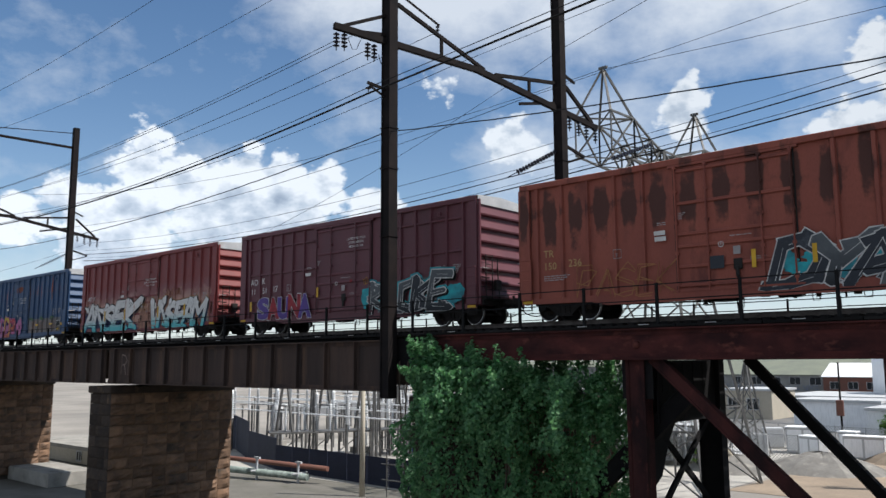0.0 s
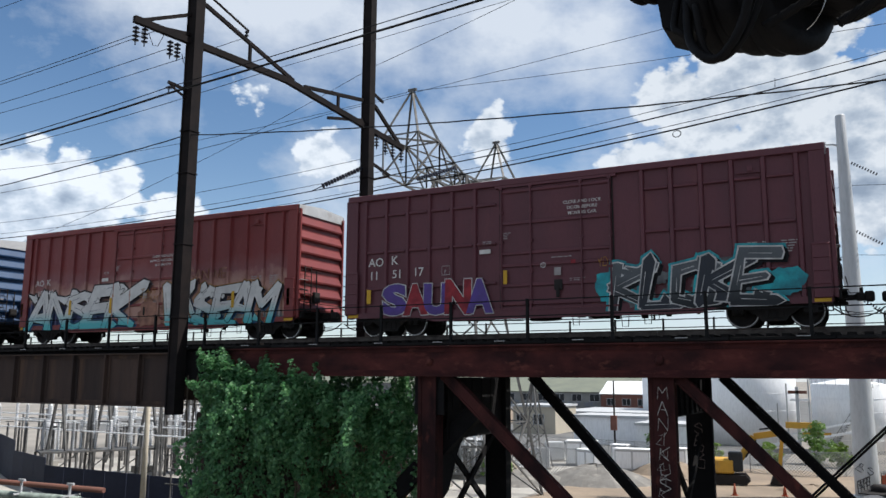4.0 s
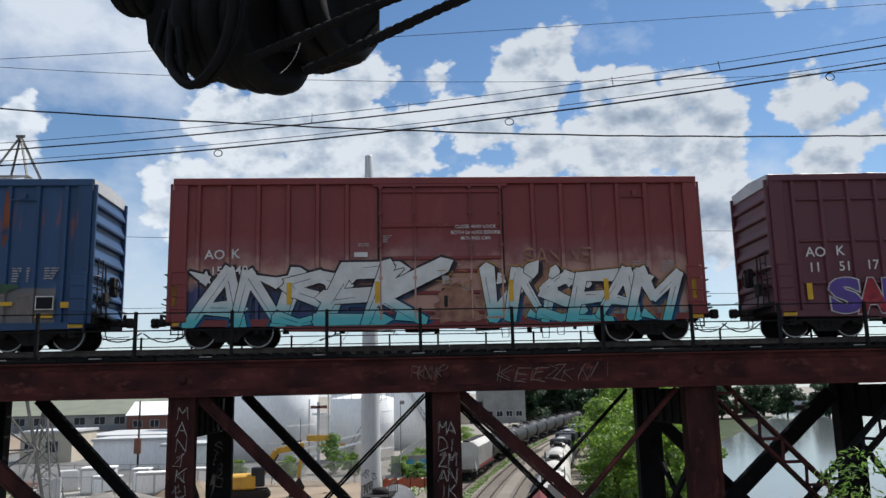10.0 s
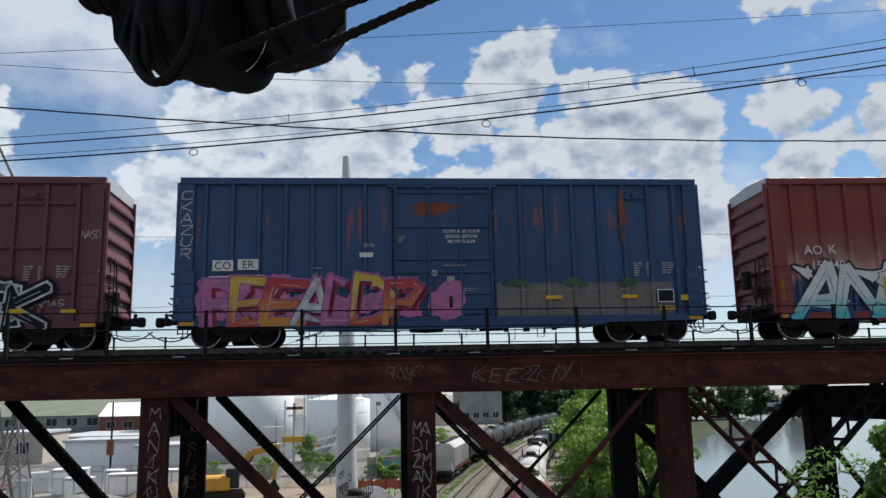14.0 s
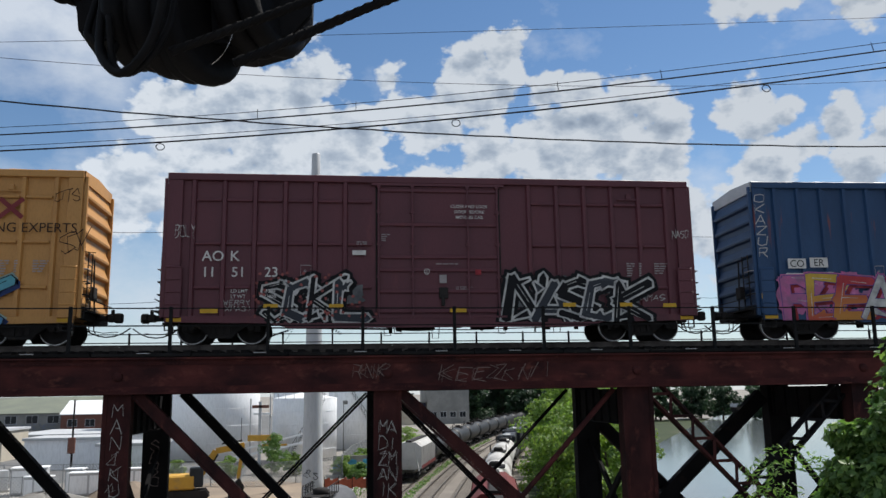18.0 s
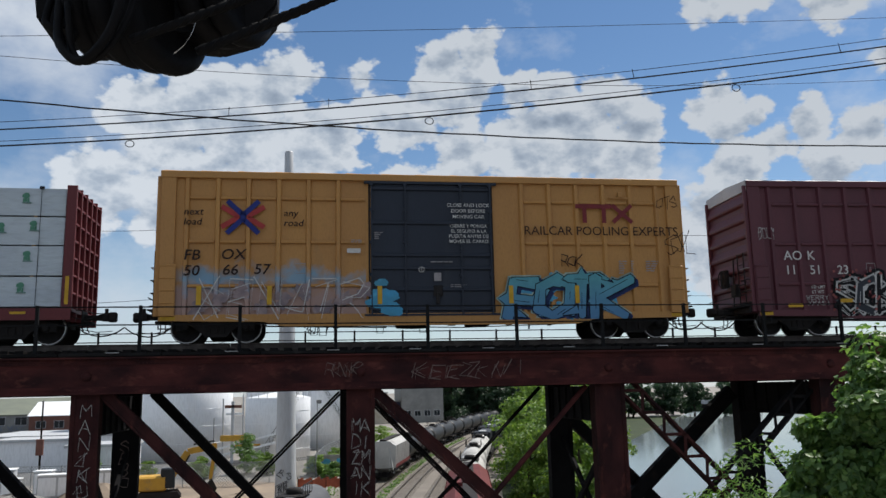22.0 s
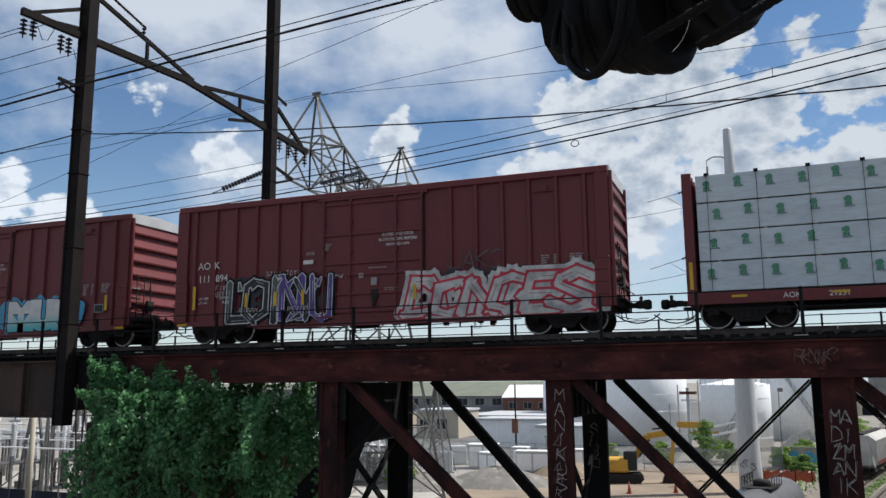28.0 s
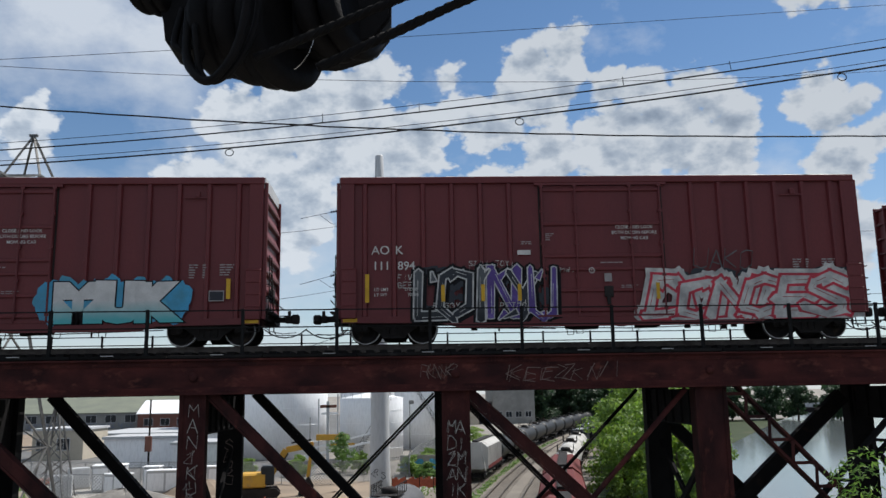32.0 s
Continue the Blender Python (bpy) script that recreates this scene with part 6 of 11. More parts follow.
# lead car: bleached rusty boxcar
c = boxcar("boxcar", "rusty orange-brown boxcar with burnt black rust patches", *CARS[0], ROASTED, False, posts=5)
TRAIN.append(c)
b = B()
OCHRE = plain("faint ochre outline paint", (0.34, 0.16, 0.07), 0.8)
for k in range(2):
    strokes(b, "PASEK", -5.6 + 0.05 * k, 0.7, 0.62, 1.0, -1.5055, 0.03, 0.22, 0.15, 0.14, 71 + k)
tagged(part("graffiti", b, OCHRE, c, "faint ochre outlined letters"), kind="stuff")
stencils(c, (("TR", -7.0, 2.25, 0.26), ("150", -7.0, 1.8, 0.26), ("236", -5.95, 1.85, 0.26)), plain("tarnished yellow stencil paint", (0.42, 0.27, 0.12), 0.7))
data_bars(c, -7.0, 1.55, 1.1, 3, STENCIL_DIM, 21)
patch(c, "sticker", -2.6, 2.4, -2.2, 2.55, STENCIL, "white sticker")
patch(c, "placard", -0.75, 1.35, -0.3, 1.75, SLATE_P, "dark teal painted square", -1.53)
for x in (0.55, 2.3):
    patch(c, "reflector", x, 1.3, x + 0.13, 1.85, MARK_YELLOW, "yellow reflector", -1.53)
wild(c, "DYAXE", 1.3, 6.9, 0.66, 1.95, (SLATE_P, SMOKE_FADE, SLATE_P, GREY_P, GOLD_P), WHITE_P, None, 5, "black and grey graffiti name with teal and yellow cloud", thick=0.30, lean=0.3, cloud=TEAL_P, inner=WHITE_P, rim=0.036)

# plum car with two names
c = boxcar("boxcar", "dark plum boxcar with blue-red and black-teal graffiti", *CARS[1], PLUM, True)
TRAIN.append(c)
stencils(c, (("AO", -6.99, 2.42, 0.3), ("K", -6.05, 2.45, 0.3), ("11", -6.95, 1.95, 0.29), ("51", -6.0, 1.97, 0.29), ("17", -5.15, 2.0, 0.29), ("CLOSE AND LOCK", 0.95, 4.02, 0.104, "CENTER"), ("DOOR BEFORE", 0.95, 3.84, 0.104, "CENTER"), ("MOVING CAR", 0.95, 3.66, 0.104, "CENTER")), STENCIL, -1.526)
bubble(c, "SAUNA", -6.35, -2.3, 0.64, 1.82, (PURPLE_P, RED_P), WHITE_P, 8, "violet and red bubble-letter graffiti name", -1.528, 0.06, 0.032)
wild(c, "KLOKE", 2.0, 6.5, 0.66, 1.98, (SMOKE_FADE, SLATE_P), WHITE_P, TEAL_P, 9, "black and white graffiti name with teal ends", thick=0.30, lean=0.2, cloud=GREY_P, inner=WHITE_P, shadow=INK, rim=0.042)
b = B()
blob(b, 1.75, 1.3, 0.42, 0.5, -1.509, 7), blob(b, 6.75, 1.25, 0.5, 0.42, -1.509, 8), blob(b, 6.2, 1.1, 0.3, 0.4, -1.5088, 9)
tagged(part("graffiti", b, TEAL_P, c, "teal sprayed patch"), kind="stuff")
b = B()
strokes(b, "YDI", 1.4, 1.95, 0.13, 0.28, -1.512, 0.02, 0.3, 0.2, 0.08, 4)
tagged(part("graffiti", b, GOLD_P, c, "small yellow tag"), kind="stuff")
patch(c, "reflector", -7.05, 1.1, -6.88, 1.6, MARK_YELLOW, "yellow reflector", -1.52)
patch(c, "reflector", -1.75, 1.55, -1.62, 2.0, MARK_YELLOW, "yellow reflector", -1.54)
patch(c, "placard", 0.55, 2.1, 0.7, 2.22, RED_P, "small red placard", -1.525)

# red oxide car with a white name across the whole side
c = boxcar("boxcar", "red oxide boxcar covered with white and navy graffiti", *CARS[2], OXIDE, False, SALMON_OXIDE, end_paint=OXIDE, sprayed=((-7.9, -1.9, NAVY_OXIDE), (1.2, 7.6, TEAL_OXIDE)))
TRAIN.append(c)
stencils(c, (("AO", -7.02, 2.58, 0.28), ("K", -6.25, 2.6, 0.28), ("15", -6.85, 2.1, 0.26), ("140", -6.3, 2.12, 0.26), ("CLOSE AND LOCK", 1.05, 3.45, 0.104, "CENTER"), ("BOTH DOORS BEFORE", 1.05, 3.27, 0.104, "CENTER"), ("MOVING CAR", 1.05, 3.09, 0.104, "CENTER")), STENCIL, -1.526)
wild(c, "ANSEK", -7.1, -0.5, 0.60, 2.2, (ICE_FADE,), INK, NAVY_FADE, 14, "large white graffiti name fading to teal over navy", -1.514, 0.29, 0.35, NAVY_P, None, NAVY_FADE, 0.026)
wild(c, "VNSEAM", 1.3, 6.9, 0.60, 2.1, (ICE_FADE,), INK, AMBER_P, 15, "large white graffiti name fading to teal with amber edge", -1.514, 0.31, 0.35, GREY_P, PEACH_P, NAVY_FADE, 0.024)
for x in (-7.92, -4.6, -2.0, 2.0, 4.9, 7.62):
    patch(c, "reflector", x, 1.2, x + 0.14, 1.85, MARK_YELLOW, "yellow reflector", -1.545)
b = B()
strokes(b, "SAN", 2.5, 2.38, 0.3, 0.4, -1.505, 0.06, 0.3, 0.1, 0.1, 5), strokes(b, "NE", 3.9, 2.42, 0.28, 0.36, -1.505, 0.06, 0.3, 0.1, 0.1, 6)
tagged(part("graffiti", b, PEACH_P, c, "faint sprayed tag"), kind="stuff")
b = B()
strokes(b, "TAG", -0.15, 1.95, 0.24, 0.2, -1.545, 0.025, 0.3, 0.1, 0.06, 4), strokes(b, "TEAM", -0.2, 1.65, 0.22, 0.2, -1.545, 0.025, 0.3, 0.1, 0.06, 7)
tagged(part("graffiti", b, AMBER_P, c, "small amber hand lettering"), kind="stuff")
b = B()
blob(b, 0.35, 1.15, 0.62, 0.52, -1.5305, 46, 30, 0.22), blob(b, 0.6, 0.8, 0.55, 0.22, -1.5309, 47, 30, 0.25)
tagged(part("graffiti", b, PEACH_P, c, "peach paint over the door's foot"), kind="stuff")

# blue car
c = boxcar("boxcar", "faded blue boxcar with orange streaks and a red graffiti name", *CARS[3], OLD_BLUE, False, BLUE, 7, (-1.67, 1.5), True, end_paint=BLUE, sprayed=((-7.85, -1.7, OLD_BLUE), (1.52, 7.0, GREY_BLUE), (7.0, 7.85, OLD_BLUE)))
TRAIN.append(c)
OLD_ORANGE = mat("old orange showing through", (0.22, 0.06, 0.03), (0.12, 0.05, 0.04), 2.0, 0.8, 0, 0.1, 20.0, (0.03, 0.05, 0.09), 2.5, 0.52)
b = B()
blob(b, 5.5, 3.85, 0.10, 0.78, -1.5, 77, 24, 0.2), blob(b, -0.4, 4.1, 0.8, 0.2, -1.4415, 78, 30, 0.3)
tagged(part("old_paint", b, OLD_ORANGE, c, "old orange paint showing through"), kind="stuff")
for word, x, z in (("CO", -6.63, 2.37), ("ER", -5.9, 2.4), ("172", -6.6, 1.9), ("327", -5.85, 1.93)):
    w = 0.3 if len(word) == 2 else 0.42
    patch(c, "number_panel", x - w, z - 0.16, x + w, z + 0.16, STENCIL, "white painted number panel", -1.506)
    b = B()
    put_text(b, word, x, z - 0.11, 0.32, -1.5085, 0.0, 0, 1.0, 0, "CENTER")
    tagged(part("lettering", b, INK, c), kind="stuff")
stencils(c, (("CLOSE AND LOCK", 0.46, 3.34, 0.096, "CENTER"), ("DOORS BEFORE", 0.46, 3.18, 0.096, "CENTER"), ("MOVING CAR", 0.46, 3.02, 0.096, "CENTER")), STENCIL, -1.526)
wild(c, "RBEALDP", -7.0, -0.9, 0.62, 1.98, (PINK_P, GOLD_FADE, FIRE_FADE, WHITE_P, PINK_P, GOLD_FADE, FIRE_FADE), PURPLE_P, PINK_P, 22, "red, orange and yellow graffiti name on pink clouds", -1.512, 0.25, 0.1, WHITE_P, PINK_P, RED_P, 0.022)
b = B()
blob(b, -6.9, 1.2, 0.5, 0.55, -1.5055, 41), blob(b, -6.3, 1.6, 0.35, 0.3, -1.5053, 42), blob(b, 0.0, 1.25, 0.55, 0.6, -1.529, 43)
tagged(part("graffiti", b, PINK_P, c, "pink sprayed cloud"), kind="stuff")
b = B()
for k, x in enumerate((2.1, 3.9, 5.6)):
    blob(b, x, 1.8, 0.34, 0.12, -1.5038, 60 + k, 30, 0.45)
tagged(part("graffiti", b, spray("dull green paint", (0.05, 0.11, 0.06), (0.06, 0.09, 0.06)), c, "green overspray"), kind="stuff")
b = B()
for x in (2.2, 2.7, 3.6, 4.3, 5.3, 6.0):
    for p, q in (((x, 0.9), (x, 1.55)), ((x, 1.55), (x + 0.3, 1.6)), ((x + 0.3, 1.6), (x + 0.3, 0.95))):
        bar(b, (p[0], -1.509, p[1]), (q[0], -1.509, q[1]), 0.004, 0.025)
tagged(part("graffiti", b, spray("faded salmon line", (0.42, 0.24, 0.2), (0.33, 0.2, 0.17)), c, "faint salmon outlines"), kind="stuff")
for x, z, w in ((3.0, 1.28, 0.5), (5.35, 1.28, 0.5), (6.5, 0.92, 0.5), (7.2, 1.2, 0.45), (-7.9, 1.25, 0.4)):
    patch(c, "reflector", x, z, x + w, z + 0.11 + 0.06 * (x > 7 or x < 0), MARK_YELLOW, "yellow reflector", -1.53)
patch(c, "data_panel", 6.48, 1.15, 7.0, 1.55, STENCIL, "white framed black panel", -1.511)
patch(c, "data_panel", 6.51, 1.18, 6.97, 1.52, INK, "", -1.514)
b = B()
strokes(b, "OKAZUR", -7.87, 4.35, 0.3, 0.3, -1.503, 0.03, 0.18, 0.1, 0.08, 8, True)
tagged(part("graffiti", b, CHALK, c, "vertical white tag on the corner post"), kind="stuff")

# plum car with two black and white names
c = boxcar("boxcar", "dark plum boxcar with black and white graffiti pieces", *CARS[4], PLUM, True)
TRAIN.append(c)
stencils(c, (("AO", -7.0, 2.4, 0.3), ("K", -6.2, 2.4, 0.3), ("11", -7.0, 1.93, 0.29), ("51", -6.15, 1.93, 0.29), ("23", -5.2, 1.93, 0.29), ("LD LMT", -6.15, 1.46, 0.1), ("LT WT", -6.15, 1.3, 0.1), ("213200", -5.3, 1.46, 0.1), ("72800", -5.2, 1.3, 0.1), ("CLOSE AND LOCK", 0.95, 4.08, 0.096, "CENTER"), ("DOOR BEFORE", 0.95, 3.91, 0.096, "CENTER"), ("MOVING CAR", 0.95, 3.74, 0.096, "CENTER")), STENCIL, -1.526)
wild(c, "SOKL", -5.1, -2.3, 0.62, 1.85, (INK, SLATE_P), WHITE_P, INK, 32, "black and white graffiti name with pink dots", -1.508, 0.24, 0.1, WHITE_P, GREY_P, INK, 0.058)
b = B()
rng = random.Random(9)
for k in range(60):
    blob(b, -5.5 + rng.random() * 3.6, 0.65 + rng.random() * 1.4, 0.045, 0.045, -1.528 - 0.0001 * k, k, 10)
tagged(part("graffiti", b, spray("dusty red dots", (0.34, 0.10, 0.09), (0.28, 0.08, 0.08)), c, "pinkish paint dots"), kind="stuff")
wild(c, "NASOK", 2.2, 6.4, 0.62, 1.85, (INK, SLATE_P), WHITE_P, INK, 33, "black and white graffiti name", -1.508, 0.24, 0.1, WHITE_P, GREY_P, INK, 0.062)
b = B()
strokes(b, "WERRY", -6.35, 1.1, 0.12, 0.14, -1.507, 0.018, 0.3, 0.1, 0.05, 3), strokes(b, "XMAS!", -6.3, 0.92, 0.12, 0.14, -1.507, 0.018, 0.3, 0.1, 0.05, 4)
strokes(b, "BOLY", -7.8, 3.1, 0.12, 0.36, -1.507, 0.025, 0.25, 0.1, 0.15, 6), strokes(b, "NASO", 7.45, 3.2, 0.11, 0.26, -1.507, 0.022, 0.25, 0.1, 0.15, 7)
strokes(b, "XMAS", 6.3, 1.2, 0.16, 0.2, -1.507, 0.02, 0.25, 0.2, 0.15, 8)
tagged(part("graffiti", b, CHALK, c, "small white tags"), kind="stuff")
for x, z, w in ((-7.0, 0.86, 0.5), (-5.2, 1.0, 0.42), (-3.3, 1.0, 0.42), (0.3, 0.86, 0.5), (3.8, 1.02, 0.4), (5.6, 1.02, 0.4), (7.0, 1.0, 0.42)):
    patch(c, "reflector", x, z, x + w, z + 0.12, MARK_YELLOW, "yellow reflector", -1.54)
patch(c, "placard", 1.1, 2.0, 1.28, 2.16, RED_P, "small red placard", -1.526)

# mustard car with a dark door
c = boxcar("boxcar", "mustard yellow boxcar with dark navy door and blue graffiti", *CARS[5], YELLOW, True, NAVY, 6, (-2.0, 1.92), False, YELLOW, sprayed=((-8.0, -2.05, MAUVE_YELLOW),))
TRAIN.append(c)
BROWN_INK = plain("dark brown lettering", (0.035, 0.022, 0.02), 0.7)
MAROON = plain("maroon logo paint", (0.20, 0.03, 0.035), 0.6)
LOGO_RED, LOGO_BLUE = plain("red logo paint", (0.42, 0.05, 0.05), 0.6), plain("blue logo paint", (0.02, 0.035, 0.20), 0.6)
for text, x, z, h in (("FB", -7.35, 2.38, 0.30), ("OX", -6.3, 2.4, 0.30), ("50", -7.35, 1.92, 0.30), ("66", -6.25, 1.94, 0.30), ("57", -5.35, 1.96, 0.30), ("next", -7.38, 3.72, 0.20), ("load", -7.38, 3.42, 0.20), ("any", -4.5, 3.70, 0.20), ("road", -4.5, 3.40, 0.20)):
    b = B()
    put_text(b, text, x, z, h / 0.7, -1.535, 0.012, 0.15, 1.08)
    tagged(part("lettering", b, BROWN_INK, c), kind="stuff")
b = B()
put_text(b, "RAILCAR POOLING EXPERTS", 2.85, 3.2, 0.40, -1.513, 0.0, 0.0, 0.96)
e0, e1 = extent("RAILCAR POOLING EXPERTS")
for v in b.verts:
    v.co.x = 2.85 + (v.co.x - 2.85) * (5.05 / ((e1 - e0) * 0.40 * 0.96))
tagged(part("lettering", b, BROWN_INK, c), kind="stuff")
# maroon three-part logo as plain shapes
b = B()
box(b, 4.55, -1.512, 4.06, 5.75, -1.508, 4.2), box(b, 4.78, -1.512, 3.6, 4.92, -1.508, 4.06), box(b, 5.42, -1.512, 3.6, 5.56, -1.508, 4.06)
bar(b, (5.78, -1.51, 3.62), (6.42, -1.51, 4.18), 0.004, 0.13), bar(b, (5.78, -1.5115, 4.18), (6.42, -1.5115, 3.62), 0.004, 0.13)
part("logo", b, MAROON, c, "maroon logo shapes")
b = B()
for s in (-1, 1):
    bar(b, (-5.68 + s * 0.62, -1.51, 3.98), (-5.68 + s * 0.12, -1.51, 3.68), 0.004, 0.15)
    bar(b, (-5.68 + s * 0.62, -1.51, 3.36), (-5.68 + s * 0.12, -1.51, 3.66), 0.004, 0.15)
part("logo", b, LOGO_RED, c, "red arms of a crossing-arrows logo")
b = B()
for s in (-1, 1):
    bar(b, (-5.68 + s * 0.46, -1.514, 4.15), (-5.68 + s * 0.02, -1.514, 3.74), 0.004, 0.15)
    bar(b, (-5.68 + s * 0.46, -1.514, 3.17), (-5.68 + s * 0.02, -1.514, 3.6), 0.004, 0.15)
box(b, -5.76, -1.516, 3.5, -5.60, -1.512, 3.84)
part("logo", b, LOGO_BLUE, c, "blue arms of a crossing-arrows logo")
stencils(c, (("CLOSE AND LOCK", 1.1, 4.05, 0.112, "CENTER"), ("DOOR BEFORE", 1.1, 3.87, 0.112, "CENTER"), ("MOVING CAR", 1.1, 3.69, 0.112, "CENTER"), ("CIERRE Y PONGA", 1.1, 3.4, 0.104, "CENTER"), ("EL SEGURO A LA", 1.1, 3.24, 0.104, "CENTER"), ("PUERTA ANTES DE", 1.1, 3.08, 0.104, "CENTER"), ("MOVER EL CARRO", 1.1, 2.92, 0.104, "CENTER")), STENCIL, -1.542)
b = B()
for k, (x, z, r) in enumerate(((-1.5, 1.3, .4), (-1.3, 0.9, .35), (-1.6, 1.7, .2), (-1.75, 1.1, .3))):
    blob(b, x, z, r, r * 0.6, -1.532 - 0.0002 * k, 340 + k)
tagged(part("graffiti", b, SKY_P, c, "sky blue sprayed cloud on the door"), kind="stuff")
b = B()
for k, word in enumerate(("XENUTR", "SENATR")):
    strokes(b, word, -7.0 + 0.06 * k, 0.72, 0.66, 1.05 - 0.1 * k, -1.4995 - 0.002 * k, 0.028 - 0.01 * k, 0.26, 0.15, 0.16, 41 + k)
tagged(part("graffiti", b, STENCIL, c, "thin white outlined letters"), kind="stuff")
b = B()
for k in range(9):
    blob(b, -6.9 + 0.6 * k, 0.95 + 0.25 * (k % 3), 0.26, 0.2, -1.4985 - 0.0001 * k, 360 + k, 26, 0.5)
tagged(part("graffiti", b, MAUVE_P, c, "pale mauve sprayed letter fills"), kind="stuff")
wild(c, "POTK", 2.45, 6.0, 0.64, 1.80, (AQUA_FADE,), INK, spray("mint halo", (0.36, 0.44, 0.36), (0.28, 0.40, 0.38)), 42, "turquoise graffiti name with black outline", -1.508, 0.33, 0.12, INK, SKY_P, NAVY_P, 0.026)
for x in (-6.95, -4.95, -1.72, 2.3, 4.4):
    patch(c, "reflector", x, 1.05, x + 0.14, 1.6, MARK_YELLOW, "yellow reflector", -1.55)
b = B()
strokes(b, "SOYL", 7.5, 2.6, 0.35, 0.7, -1.506, 0.022, -0.4, 0.1, 0.2, 44), strokes(b, "OTS", 7.3, 4.1, 0.2, 0.35, -1.506, 0.02, 0.1, 0.1, 0.2, 45), strokes(b, "ROK", 4.0, 2.2, 0.22, 0.35, -1.506, 0.03, 0.1, 0.1, 0.15, 46)
tagged(part("graffiti", b, BROWN_INK, c, "thin dark tags"), kind="stuff")

# centre-beam flat car with wrapped lumber
a, b_ = CARS[6]
L = (b_ - a) / 2
c = thing("lumber_car", "red-brown bulkhead flat car loaded with wrapped lumber", "flat car", "freight train", at=((a + b_) / 2, TRACK_Y, RAIL_Z))
TRAIN.append(c)
b = B()
box(b, -L, -1.47, 0.66, L, -1.40, 1.0), box(b, -L, 1.40, 0.66, L, 1.47, 1.0), box(b, -L, -1.4, 0.9, L, 1.4, 1.0)
part("deck_frame", b, OXIDE_DARK, c)
b = B()
box(b, -L + 0.3, -0.3, 0.5, L - 0.3, 0.3, 0.9)
for k in range(15):
    x = -L + 1 + k * (2 * L - 2) / 14
    box(b, x - 0.08, -1.38, 0.62, x + 0.08, 1.38, 0.9)
part("underframe", b, GRIME, c)
for s in (-1, 1):
    b = B()
    x = s * (L - 0.14)
    box(b, x - 0.03, -1.38, 0.9, x + 0.03, 1.38, 4.5)
    bh = part("bulkhead", b, OXIDE_DARK, c, "red-brown end bulkhead")
    for y in (-1.46, -0.9, -0.33, 0.25, 0.82, 1.38):
        b = B()
        box(b, x - 0.14, y, 0.66, x + 0.14, y + 0.08, 4.55, 0.012)
        part("upright", b, OXIDE_DARK, bh)
    for k in range(8):
        b = B()
        box(b, x - 0.11, -1.4, 0.92 + k * 0.5, x + 0.11, 1.4, 0.98 + k * 0.5)
        part("cross_rib", b, OXIDE_DARK, bh)
    patch(c, "reflector", x - 0.05, 1.1, x + 0.05, 1.9, MARK_YELLOW, "yellow reflector", -1.468)
b = B()
box(b, -L + 0.3, -0.06, 1.0, L - 0.3, 0.06, 4.5)
part("centre_beam", b, OXIDE_DARK, c)
running_gear(c, L + 0.0)
WRAP = mat("pale blue-grey lumber wrap", (0.52, 0.575, 0.61), (0.46, 0.51, 0.56), 1.3, 0.45, 0, 0.5, 6.0, (0.53, 0.585, 0.62), 2.0, 0.6, (0.5, 1, 2.2))
LOGO_GREEN = plain("faded green print", (0.10, 0.27, 0.18), 0.6)
PRINT = plain("pale green print", (0.16, 0.27, 0.25), 0.6)
WOOD = mat("bare sawn lumber", (0.45, 0.29, 0.14), (0.36, 0.22, 0.10), 3.0, 0.8, 0, 0.2)
seams = (-11.43, -6.38, -1.40, 3.60, 7.5, 11.5)
b = B()
blob(b, 0, 0.13, 0.095, 0.09, 0, 3, 14, 0.2), box(b, -0.03, -0.001, -0.05, 0.03, 0.001, 0.06), box(b, -0.08, -0.001, -0.06, -0.03, 0.001, 0.05), box(b, 0.04, -0.001, -0.06, 0.09, 0.001, 0.05)
tree_mark = mesh_of("printed_mark", b, LOGO_GREEN)
b = B()
box(b, -0.10, -0.001, -0.10, 0.16, 0.001, -0.065)
word_mark = mesh_of("printed_line", b, PRINT)
rng = random.Random(3)
tier_z = (1.02, 1.90, 2.78, 3.63, 4.47)
